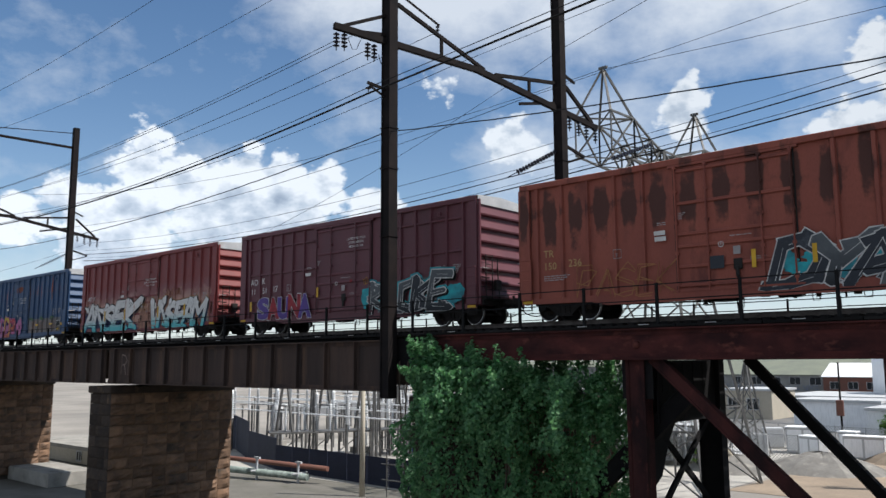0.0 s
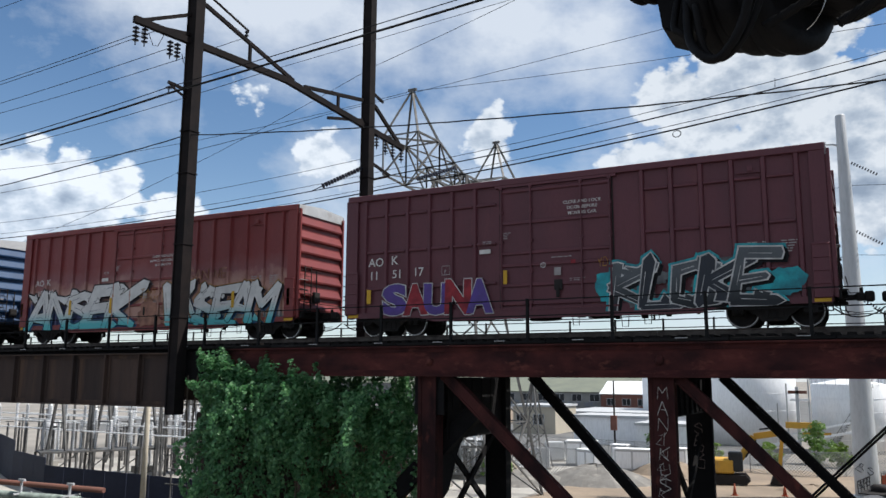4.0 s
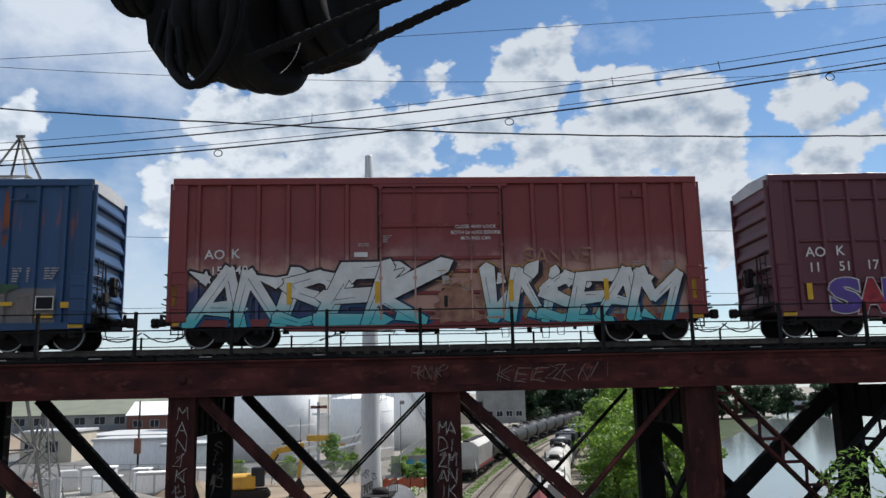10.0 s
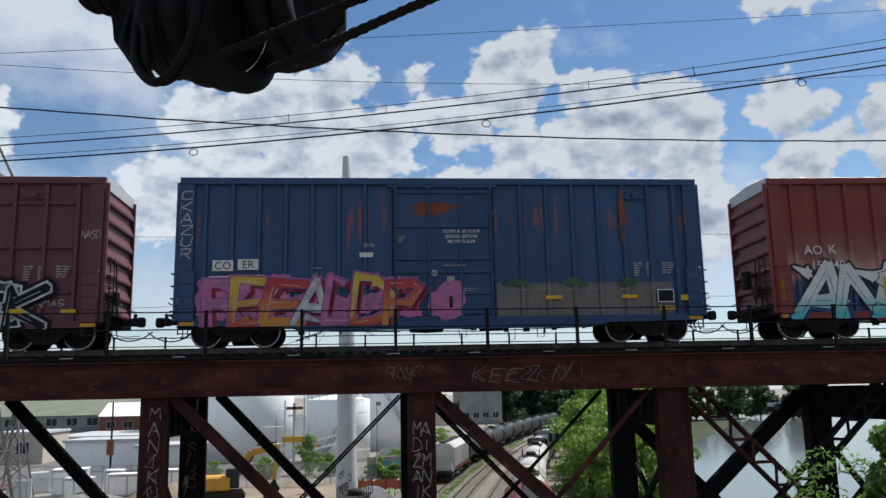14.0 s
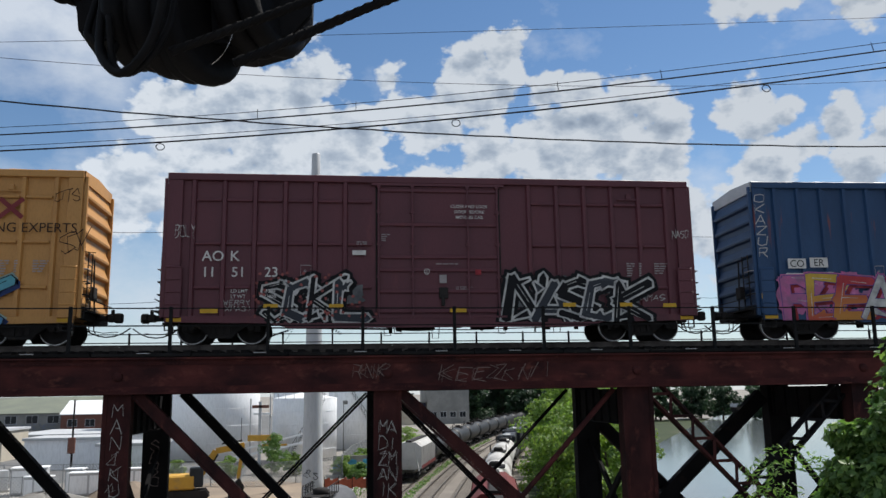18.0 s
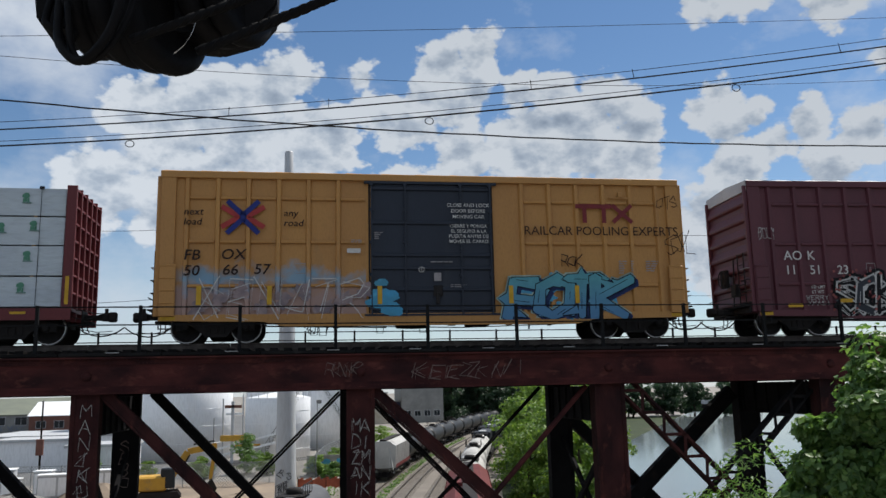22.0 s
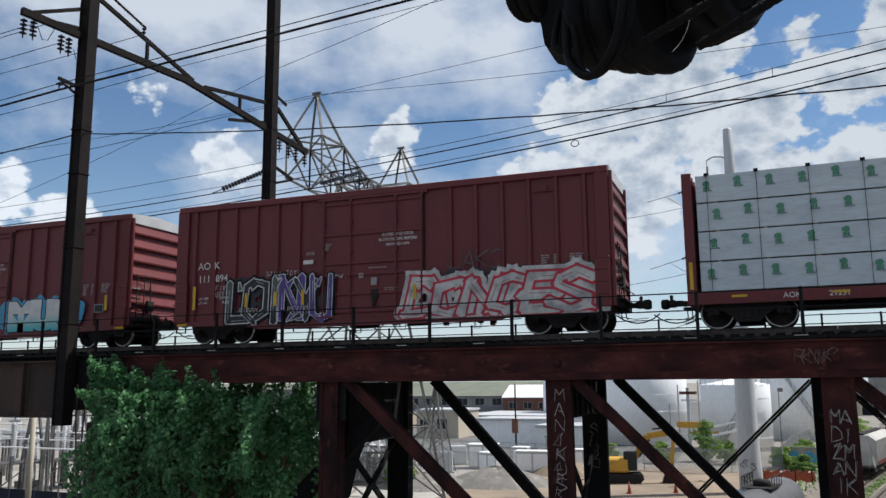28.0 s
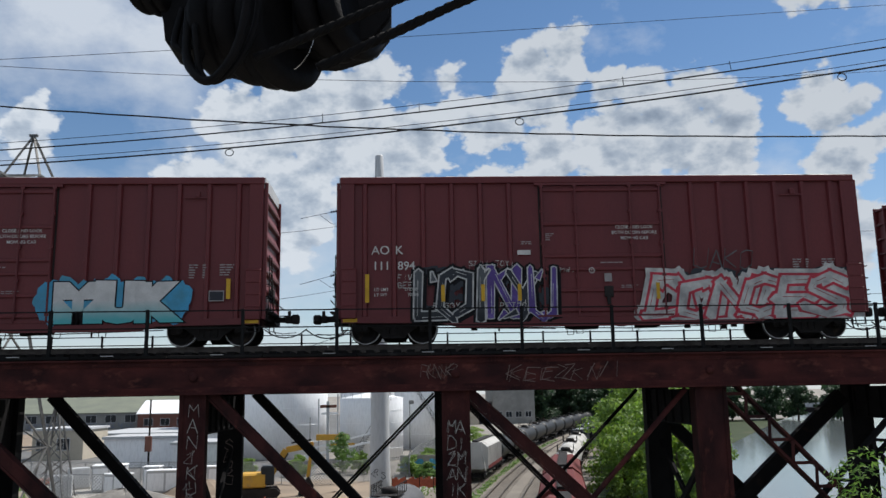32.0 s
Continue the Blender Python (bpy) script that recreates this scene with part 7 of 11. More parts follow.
for i in range(5):
    for j in range(4):
        x0, x1, z0, z1 = seams[i] + 0.02, seams[i + 1] - 0.02, tier_z[j] + 0.035, tier_z[j + 1] - 0.01
        b = B()
        n = max(6, int((x1 - x0) / 0.4))
        dy = rng.uniform(-0.02, 0.02)
        for s in (-1, 1):
            grid_ = []
            for u in range(n + 1):
                col = []
                for v in range(5):
                    wob = 0.012 * noise.noise((u * 0.9 + i * 7, v * 1.3 + j * 5, s))
                    col.append(b.verts.new((x0 + (x1 - x0) * u / n, s * (1.34 + dy) + wob, z0 + (z1 - z0) * v / 4)))
                grid_.append(col)
            for u in range(n):
                for v in range(4):
                    b.faces.new((grid_[u][v], grid_[u + 1][v], grid_[u + 1][v + 1], grid_[u][v + 1]))
        box(b, x0, -1.325, z0, x1, -0.08, z1), box(b, x0, 0.08, z0, x1, 1.325, z1)
        bundle = part("wrapped_pack", b, WRAP, c, "lumber pack in printed pale wrap")
        x = x0 + 0.3 + 0.12 * (j % 3)
        while x < x1 - 0.3:
            part("printed_mark", tree_mark, None, bundle, at=(x, -1.362 - abs(dy), (z0 + z1) / 2 + 0.06 + 0.05 * math.sin(x * 3)))
            part("printed_line", word_mark, None, bundle, at=(x, -1.362 - abs(dy), (z0 + z1) / 2 + 0.06 + 0.05 * math.sin(x * 3)))
            x += 0.86
        b = B()
        for k in range(max(2, int((x1 - x0) / 1.3))):
            x = x0 + 0.5 + k * 1.3
            box(b, x, -1.32, z0 - 0.052, x + 0.09, 1.32, z0 - 0.002)
        part("dunnage", b, WOOD, c)
for k in range(17):
    b = B()
    x = -11.1 + k * 1.37
    box(b, x - 0.007, -1.385, 1.0, x + 0.007, -1.378, 4.5)
    box(b, x - 0.015, -1.385, 4.47, x + 0.015, 0, 4.48), box(b, x - 0.06, -1.4, 4.44, x + 0.06, -1.33, 4.52)
    part("load_strap", b, INK, c, "thin black load strap with a corner block")
stencils(c, (("AOK", -9.25, 0.76, 0.15), ("29231", -8.1, 0.76, 0.15), ("LD LMT", -4.6, 0.86, 0.07), ("LT WT", -4.6, 0.74, 0.07)), STENCIL, -1.474)
for k in range(9):
    x = -10.6 + k * 2.6
    patch(c, "reflector", x, 0.83, x + 0.42, 0.9, MARK_YELLOW, "dull yellow reflector", -1.476)
b = B()
lathe(b, ((0.04, -0.5), (0.18, -0.45), (0.18, 0.45), (0.04, 0.5)), (0.6, -0.8, 0.42), 12, "X")
rod(b, [(-9, -0.8, 0.5), (-2, -0.85, 0.42), (4, -0.85, 0.42), (9, -0.8, 0.5)], 0.025, 5)
for x in (-6.0, -4.2, -1.5, 2.2, 5.0):
    rod(b, [(x, -1.1, 0.66), (x, -1.1, 0.3)], 0.035, 5)
part("brake_rigging", b, GRIME, c)

# two red cars at the rear
c = boxcar("boxcar", "dark red boxcar with black-violet and white-red graffiti", *CARS[7], OXIDE_DARK, False)
TRAIN.append(c)
stencils(c, (("AO", -7.03, 2.65, 0.26), ("K", -6.32, 2.65, 0.26), ("111", -7.0, 2.18, 0.25), ("894", -6.25, 2.18, 0.25), ("LD LMT", -6.95, 1.54, 0.09), ("LT WT", -6.95, 1.38, 0.09), ("215700", -6.05, 1.54, 0.09), ("70300", -5.95, 1.38, 0.09), ("CLOSE AND LOCK", 0.98, 3.38, 0.096, "CENTER"), ("BOTH DOORS BEFORE", 0.98, 3.21, 0.096, "CENTER"), ("MOVING CAR", 0.98, 3.04, 0.096, "CENTER")), STENCIL, -1.526)
wild(c, "LOI", -5.6, -3.4, 0.66, 2.2, (SMOKE_FADE, SLATE_P), WHITE_P, INK, 51, "black graffiti letters with white outline", -1.508, 0.24, 0.0, WHITE_P, SLATE_P, INK, 0.045)
wild(c, "NYU", -3.4, -1.55, 0.66, 2.2, (PURPLE_P, SLATE_P, PURPLE_P), WHITE_P, INK, 52, "violet graffiti letters with white outline", -1.508, 0.28, 0.05, WHITE_P, SLATE_P, INK, 0.034)
b = B()
strokes(b, "FIVE", -6.25, 1.85, 0.11, 0.18, -1.507, 0.025, 0.4, 0.1, 0.06, 3), strokes(b, "GEE.", -6.25, 1.62, 0.11, 0.18, -1.507, 0.025, 0.4, 0.1, 0.06, 4)
strokes(b, "STILL", -4.1, 2.28, 0.09, 0.14, -1.507, 0.02, 0.5, 0.1, 0.06, 5), strokes(b, "TOY!", -3.3, 2.26, 0.1, 0.16, -1.507, 0.02, 0.5, 0.1, 0.06, 6)
strokes(b, "PIGGY.", -5.2, 1.0, 0.12, 0.16, -1.535, 0.022, 0.4, 0.1, 0.06, 7), strokes(b, "PETCO", -3.2, 0.98, 0.12, 0.16, -1.535, 0.022, 0.4, 0.1, 0.06, 8), strokes(b, "MW.", -1.35, 2.05, 0.12, 0.14, -1.53, 0.02, 0.4, 0.1, 0.06, 9)
tagged(part("graffiti", b, CHALK, c, "small white hand lettering"), kind="stuff")
wild(c, "DONOES", 1.5, 7.3, 0.66, 1.78, (WHITE_P,), spray("bright red outline paint", (0.55, 0.05, 0.08), (0.50, 0.06, 0.09)), WHITE_P, 53, "white graffiti name with red outline", -1.512, 0.23, 0.25, RED_P, None, None, 0.082)
b = B()
box(b, 1.4, -1.51, 0.58, 7.9, -1.506, 0.78)
tagged(part("graffiti", b, WHITE_P, c, "white painted base line"), kind="stuff")
b = B()
for k in range(8):
    blob(b, 2.2 + k * 0.75, 1.9, 0.35, 0.22, -1.5052 - 0.0002 * k, 400 + k)
tagged(part("graffiti", b, SLATE_P, c, "dark sprayed smudges"), kind="stuff")
b = B()
strokes(b, "QUAKO", 2.3, 2.1, 0.4, 0.6, -1.507, 0.035, 0.15, 0.2, 0.10, 55)
tagged(part("graffiti", b, GREY_P, c, "grey rounded tag"), kind="stuff")
patch(c, "reflector", -7.22, 1.2, -7.10, 2.05, MARK_YELLOW, "tall yellow reflector", -1.525)
for x in (-4.95, -3.75, -2.65, 1.55):
    patch(c, "reflector", x, 1.2, x + 0.11, 1.7, MARK_YELLOW, "yellow reflector", -1.555)

c = boxcar("boxcar", "dark red boxcar with a white and blue graffiti name", *CARS[8], OXIDE_DARK, False)
TRAIN.append(c)
stencils(c, (("CLOSE AND LOCK", 0.98, 3.38, 0.096, "CENTER"), ("BOTH DOORS BEFORE", 0.98, 3.21, 0.096, "CENTER"), ("MOVING CAR", 0.98, 3.04, 0.096, "CENTER")), STENCIL, -1.526)
bubble(c, "MUK", 2.0, 5.5, 0.66, 1.95, (ICE_FADE,), INK, 61, "white bubble graffiti name on a blue cloud", -1.512, 0.12, 0.035)
b = B()
[blob(b, 1.9 + 0.36 * k, 1.28 + 0.12 * (k % 2), 0.46, 0.62, -1.5065 - 0.0001 * k, 5 + k) for k in range(11)]
tagged(part("graffiti", b, SKY_P, c, "blue sprayed cloud behind the letters"), kind="stuff")
patch(c, "reflector", 6.96, 1.35, 7.08, 1.95, MARK_YELLOW, "yellow reflector", -1.525)
patch(c, "data_panel", 6.45, 1.28, 6.9, 1.6, STENCIL_DIM, "framed data panel", -1.508)
patch(c, "data_panel", 6.48, 1.31, 6.87, 1.57, SLATE_P, "", -1.511)

RUN = ((0, 0), (1, 4.79), (2.5, 11.96), (4.5, 21.53), (5.5, 26.37), (7, 33.65), (8, 38.48), (9, 43.31), (10, 48.13), (11, 52.95), (12, 57.76), (13, 62.57), (13.5, 64.96), (15.5, 74.33), (16, 76.7), (17, 81.43), (18, 86.2), (19, 91.01), (20, 95.81), (21, 100.55), (22, 105.33), (23, 110.09), (24, 114.8), (25, 119.45), (26, 124.11), (26.5, 126.41), (28.5, 135.71), (29, 138.01), (30, 142.61), (31, 147.22), (32, 151.81))


def run_at(t):
    for (t0, s0), (t1, s1) in zip(RUN, RUN[1:]):
        if t <= t1:
            return s0 + (s1 - s0) * (t - t0) / (t1 - t0)
    return RUN[-1][1]


# ---- the yard beyond the bridge ----
GRASS = mat("weedy dark ground", (0.045, 0.060, 0.025), (0.030, 0.042, 0.020), 0.15, 0.95, 0, 0.5, 4.0, (0.09, 0.075, 0.05), 0.1, 0.58)
# near ground, mostly unseen, added darker than the yard to lessen bounce light
bm = B()
box(bm, -400, -500, GROUND_Z - 0.5, 400, 44, GROUND_Z + 0.02)
WEEDY = mat("dusty grey weedy gravel", (0.17, 0.158, 0.142), (0.115, 0.112, 0.095), 0.3, 0.95, 0, 0.7, 5.0, (0.075, 0.085, 0.05), 0.25, 0.58)
tagged(part("grass_ground", bm, WEEDY), "dusty grey weedy gravel below and beside the trestle", "ground", kind="structure")
ASPHALT = mat("grey asphalt", (0.16, 0.16, 0.16), (0.11, 0.11, 0.11), 0.2, 0.9, 0, 0.3, 6.0, (0.22, 0.21, 0.2), 0.1, 0.6)
GRAVEL = mat("pale gravel", (0.42, 0.40, 0.365), (0.33, 0.31, 0.285), 0.3, 0.95, 0, 0.8, 5.0, (0.16, 0.15, 0.14), 0.15, 0.58)
BALLAST = mat("brown track ballast", (0.225, 0.20, 0.172), (0.17, 0.15, 0.13), 0.25, 0.95, 0, 0.8, 6.0, (0.12, 0.11, 0.09), 0.2, 0.58)
DIRT = mat("orange-brown bare dirt", (0.30, 0.235, 0.175), (0.22, 0.175, 0.135), 0.2, 0.95, 0, 0.6, 3.0, (0.20, 0.16, 0.12), 0.15, 0.56)
WHITE_STEEL = mat("white painted steel", (0.86, 0.87, 0.88), (0.80, 0.81, 0.83), 0.12, 0.55, 0, 0.05, 6.0, (0.72, 0.70, 0.68), 0.10, 0.62, (1, 1, 0.2))
PALE_GREY = mat("pale grey painted metal", (0.50, 0.51, 0.52), (0.42, 0.43, 0.45), 0.8, 0.6, 0, 0.05, 8.0, (0.34, 0.33, 0.31), 0.6, 0.6)
TAN_WALL = mat("tan rendered wall", (0.48, 0.43, 0.35), (0.42, 0.38, 0.31), 0.3, 0.9, 0, 0.1, 6.0, (0.32, 0.27, 0.2), 0.3, 0.6)
GREEN_ROOF = mat("dull green-grey roofing", (0.19, 0.205, 0.16), (0.155, 0.17, 0.14), 0.2, 0.8, 0, 0.1, 4.0, (0.14, 0.14, 0.13), 0.1, 0.6)
GREY_WALL = mat("weathered grey block wall", (0.27, 0.27, 0.26), (0.20, 0.20, 0.195), 0.3, 0.9, 0, 0.1, 4.0, (0.14, 0.14, 0.14), 0.2, 0.58)
BRICKRED = mat("dark red brick wall", (0.20, 0.09, 0.07), (0.15, 0.075, 0.06), 0.5, 0.9, 0, 0.1, 8.0)
NAVY_WALL = mat("navy sheet fence", (0.022, 0.027, 0.05), (0.016, 0.02, 0.038), 0.4, 0.7, 0, 0.1, 8.0)
GLASS_DARK = mat("dark window glass", (0.02, 0.024, 0.028), (0.03, 0.034, 0.04), 1.0, 0.15, 0, 0.0, 8.0)
MACHINE = mat("machine yellow", (0.58, 0.33, 0.05), (0.50, 0.28, 0.05), 1.2, 0.6, 0, 0.05, 10.0, (0.30, 0.20, 0.10), 1.0, 0.62)


def patch_ground(name, label, pts, z, material, thick=0.02):
    bm = B()
    v = [bm.verts.new((x, y, GROUND_Z + z)) for x, y in pts]
    bm.faces.new(v)
    return tagged(part(name, bm, material), label, "ground", kind="structure")


patch_ground("dirt_lot", "orange-brown bare dirt building lot", ((-26, 60), (-5.2, 60), (1.0, 90), (-8, 96), (-24, 92)), 0.03, DIRT)
patch_ground("gravel_lot", "pale gravel equipment yard", ((-80, 44.1), (-26.1, 44.1), (-26.1, 92), (-40, 100), (-80, 90)), 0.03, GRAVEL)
patch_ground("far_road", "grey asphalt yard far behind the fence", ((-140, 100), (-10, 100), (-20, 400), (-260, 400)), 0.025, ASPHALT)
patch_ground("parking_lot", "sandy open lot before the warehouse", ((-110, 160), (-42, 160), (-60, 236), (-120, 236)), 0.05, DIRT)


# curved tracks
def ribbon(bm, off, half, z0, z1, y0=33.0, y1=300.0, n=60):
    prev = None
    for i in range(n + 1):
        y = y0 + (y1 - y0) * i / n
        ring = [bm.verts.new((track_x(y, off + s), y, z - ground_drop(off + s))) for s, z in ((-half, z0), (-half * 0.9, z1), (half * 0.9, z1), (half, z0))]
        if prev:
            for k in range(3):
                bm.faces.new((prev[k], prev[k + 1], ring[k + 1], ring[k]))
        prev = ring


bm = B()
for q in range(-3, 6):
    ribbon(bm, 5.2 + q * 2.0 - 1.0, 1.0 / 0.9, GROUND_Z + 0.10, GROUND_Z + 0.18)
tagged(part("ballast_bed", bm, BALLAST), "wide brown ballast bed of the curving yard tracks", "ballast", kind="structure")
YARD_TIE = mat("bleached dusty yard tie", (0.185, 0.165, 0.142), (0.15, 0.132, 0.115), 1.0, 0.95, 0, 0.3, 12.0)
for off in (0.0, 4.0, 8.0, 12.0):
    t = thing("yard_track", "curving yard track with rusty rails and dark ties", "track", "yard tracks")
    for s in (-0.75, 0.75):
        bm = B()
        ribbon(bm, off + s, 0.05, GROUND_Z + 0.19, GROUND_Z + 0.36)
        part("yard_rail", bm, RAIL_STEEL, t)
    bm = B()
    for i in range(206):
        y = 33 + i * 0.62
        x = track_x(y, off)
        zt = GROUND_Z + 0.16 - ground_drop(off)
        bar(bm, (x - 1.25, y + 0.25, zt), (x + 1.25, y - 0.25, zt), 0.22, 0.08)
    tagged(part("sleeper_bed", bm, YARD_TIE, t), kind="stuff")

bm = B()
prev = None
for i in range(41):
    y = 34 + i * 6.5
    ring = [bm.verts.new((track_x(y, o), y, GROUND_Z + z - ground_drop(o))) for o, z in ((14.6, 0.03), (19, 0.06), (23, 0.08), (31 + 0.2 * max(0, y - 110), 0.05))]
    if prev:
        for k in range(3):
            bm.faces.new((prev[k], prev[k + 1], ring[k + 1], ring[k]))
    prev = ring
tagged(part("river_bank", bm, GRASS), "weedy green bank between the tracks and the river", "bank", kind="structure")
# river and far bank
WATER = bpy.data.materials.new("grey river water")
WATER.use_nodes = True
N_, L_, bs_ = links_of(WATER)
bs_.inputs["Base Color"].default_value = (0.10, 0.115, 0.12, 1)
bs_.inputs["Roughness"].default_value = 0.12
nz = N_("ShaderNodeTexNoise")
nz.inputs["Scale"].default_value, nz.inputs["Detail"].default_value = 0.9, 5.0
bp_ = N_("ShaderNodeBump")
bp_.inputs["Strength"].default_value, bp_.inputs["Distance"].default_value = 0.25, 0.3
L_(nz.outputs["Fac"], bp_.inputs["Height"]), L_(bp_.outputs[0], bs_.inputs["Normal"])
bm = B()
v = [bm.verts.new((x, y, GROUND_Z - 1.7)) for x, y in ((28.4, 52.3), (32.0, 78.2), (40.3, 106.7), (61.6, 154.1), (101.9, 225.2), (177.8, 355.5), (296.2, 391.1), (1066.5, 497.7), (1066.5, 52.3))]
bm.faces.new(v)
tagged(part("river", bm, WATER), "broad grey river reflecting the bright sky", "river", kind="structure")
for i in range(14):
    b = thing("mooring_pile", "weathered mooring pile at the far river bank", "pile", "mooring piles", at=(178 + i * 8.9, 377 + 3 * math.sin(i * 2.1), GROUND_Z - 2.4))
    bm = B()
    rod(bm, ((0, 0, 0), (0.3 * math.sin(i), 0, 7.0 + 1.5 * math.sin(i * 3.3))), 0.5, 8, 0.4)
    part("shaft", bm, CONCRETE, b)
    bm = B()
    lathe(bm, ((0.55, 0), (0.62, 0.2), (0.3, 0.5)), (0.3 * math.sin(i), 0, 7.0 + 1.5 * math.sin(i * 3.3)), 8)
    part("cap", bm, GREY_WALL, b)
for i, (x, y, w) in enumerate(((195, 367, 30), (249, 380, 40), (310, 391, 36))):
    b = thing("barge", "dark rusty barge moored at the far bank", "barge", "barges", at=(x, y, GROUND_Z - 1.7))
    bm = B()
    box(bm, -w / 2, -4, -0.3, w / 2, 4, 2.2, 0.3)
    part("hull", bm, BLACK_STEEL, b)
    bm = B()
    box(bm, -w / 4, -2, 2.2, 0, 2, 4.4, 0.1)
    part("deckhouse", bm, PALE_GREY, b)
bm = B()
box(bm, 166, 397, GROUND_Z - 2.4, 1060, 545, GROUND_Z + 0.2)
tagged(part("far_bank", bm, GRASS), "low far bank of the river", "bank", kind="structure")


# storage tanks
def tank(x, y, r, h, label, stair=1):
    t = thing("storage_tank", label, "storage tank", "storage tanks", at=(x, y, GROUND_Z))
    bm = B()
    lathe(bm, ((r, 0), (r, h), (r * 0.98, h + 0.1), (0.3, h + 0.9)), (0, 0, 0), 64)
    part("shell", bm, WHITE_STEEL, t)
    for k in range(1, 5):
        bm = B()
        n = 64
        rod(bm, [((r + 0.02) * math.cos(2 * math.pi * j / n), (r + 0.02) * math.sin(2 * math.pi * j / n), h * k / 5) for j in range(n + 1)], 0.02, 4, cap=False)
        part("seam_ring", bm, WHITE_STEEL, t)
    bm = B()
    n = 64
    pts = [((r + 0.05) * math.cos(2 * math.pi * j / n), (r + 0.05) * math.sin(2 * math.pi * j / n), h + 0.9) for j in range(n + 1)]
    rod(bm, pts, 0.05, 4, cap=False)
    for j in range(0, n, 3):
        bar(bm, (pts[j][0], pts[j][1], h), pts[j], 0.06, 0.06)
    part("guard_rail", bm, PALE_GREY, t)
    if stair:
        steps = int(h / 0.28)
        bm = B()
        rail_pts = []
        for k in range(steps):
            a = math.radians(-118 + 62 * k / steps) if stair > 0 else math.radians(-62 - 62 * k / steps)
            z = h * k / steps
            c, s = math.cos(a), math.sin(a)
            bar(bm, (r * c, r * s, z), ((r + 0.8) * c, (r + 0.8) * s, z), 0.26, 0.06)
            rail_pts.append(((r + 0.8) * c, (r + 0.8) * s, z + 1.0))
            if k % 3 == 0:
                bar(bm, ((r + 0.8) * c, (r + 0.8) * s, z), rail_pts[-1], 0.05, 0.05)
        rod(bm, rail_pts, 0.04, 5)
        part("spiral_stair", bm, GREY_WALL, t, "grey winding stair")
    return t


tank(-17.6, 133, 6.7, 12.6, "large white cylindrical storage tank", 0)
tank(-3.6, 124, 4.7, 8.9, "smaller white storage tank with winding stair", 1)
tank(6.2, 150, 6.4, 12.4, "large white storage tank behind the fence", -1)
tank(-4.0, 165, 7.0, 12.0, "large white storage tank further back", 1)
tank(-36, 172, 7.5, 10.5, "large white storage tank further back", 1)

rack = thing("pipe_rack", "yellow platform and red pipe rack between the tanks", "pipe rack", at=(-9.4, 118, GROUND_Z))
for name, a, b, w, m in (("post", (-1.5, 0, 0), (-1.5, 0, 9.0), .18, PALE_GREY), ("post", (1.2, 0, 0), (1.2, 0, 9.6), .18, PALE_GREY), ("beam", (-1.3, 0, 7.9), (1.0, 0, 7.9), .4, BRICKRED), ("beam", (-1.1, 0, 6.9), (1.2, 0, 6.9), .3, WHITE_STEEL), ("riser", (-0.2, 0, 0), (-0.2, 0, 8.6), .4, PALE_GREY), ("platform", (-1.8, 0, 3.6), (2.6, 0, 3.6), .8, MACHINE), ("platform", (0.2, 0, 2.6), (3.6, 0, 2.6), .3, MACHINE), ("pipe", (-3.5, 0, 1.0), (6.5, 0, 3.0), .3, WHITE_STEEL), ("pipe", (-3.0, 0, 2.0), (6.5, 0, 4.2), .24, WHITE_STEEL), ("lamp_post", (-2.7, 0, 0), (-2.7, 0, 6.4), .1, GREY_WALL)):
    bm = B()
    bar(bm, a, b, w, w)
    part(name, bm, m, rack)


def building(name, label, x0, y0, x1, y1, h, wall, roof, windows=(), pitched=0.0, band=None):
    b = thing(name, label, "building", "yard buildings", at=(0, 0, GROUND_Z))
    bm = B()
    box(bm, x0, y0, 0, x1, y1, h)
    part("wall", bm, wall, b)
    bm = B()
    if pitched:
        prof = ((y0 - 0.5, h), (y0 - 0.5, h + 0.2), ((y0 + y1) / 2, h + pitched), (y1 + 0.5, h + 0.2), (y1 + 0.5, h))
        v0 = [bm.verts.new((x0 - 0.4, y, z)) for y, z in prof]
        v1 = [bm.verts.new((x1 + 0.4, y, z)) for y, z in prof]
        bm.faces.new(v0), bm.faces.new(v1[::-1])
        for k in range(5):
            j = (k + 1) % 5
            bm.faces.new((v0[k], v1[k], v1[j], v0[j]))
    else:
        box(bm, x0 - 0.25, y0 - 0.25, h, x1 + 0.25, y1 + 0.25, h + 0.35)
    part("roof", bm, roof, b)
    for wx, wz, ww, wh in windows:
        bm = B()
        box(bm, wx, y0 - 0.06, wz, wx + ww, y0 - 0.004, wz + wh)
        w = part("window", bm, GLASS_DARK, b, "dark window")
        bm = B()
        for q in ((wx - 0.1, wz - 0.1, wx + ww + 0.1, wz), (wx - 0.1, wz + wh, wx + ww + 0.1, wz + wh + 0.1), (wx - 0.1, wz, wx, wz + wh), (wx + ww, wz, wx + ww + 0.1, wz + wh), (wx + ww / 2 - 0.04, wz, wx + ww / 2 + 0.04, wz + wh)):
            box(bm, q[0], y0 - 0.1, q[1], q[2], y0 - 0.065, q[3])
        part("frame", bm, PALE_GREY, w)
    return b


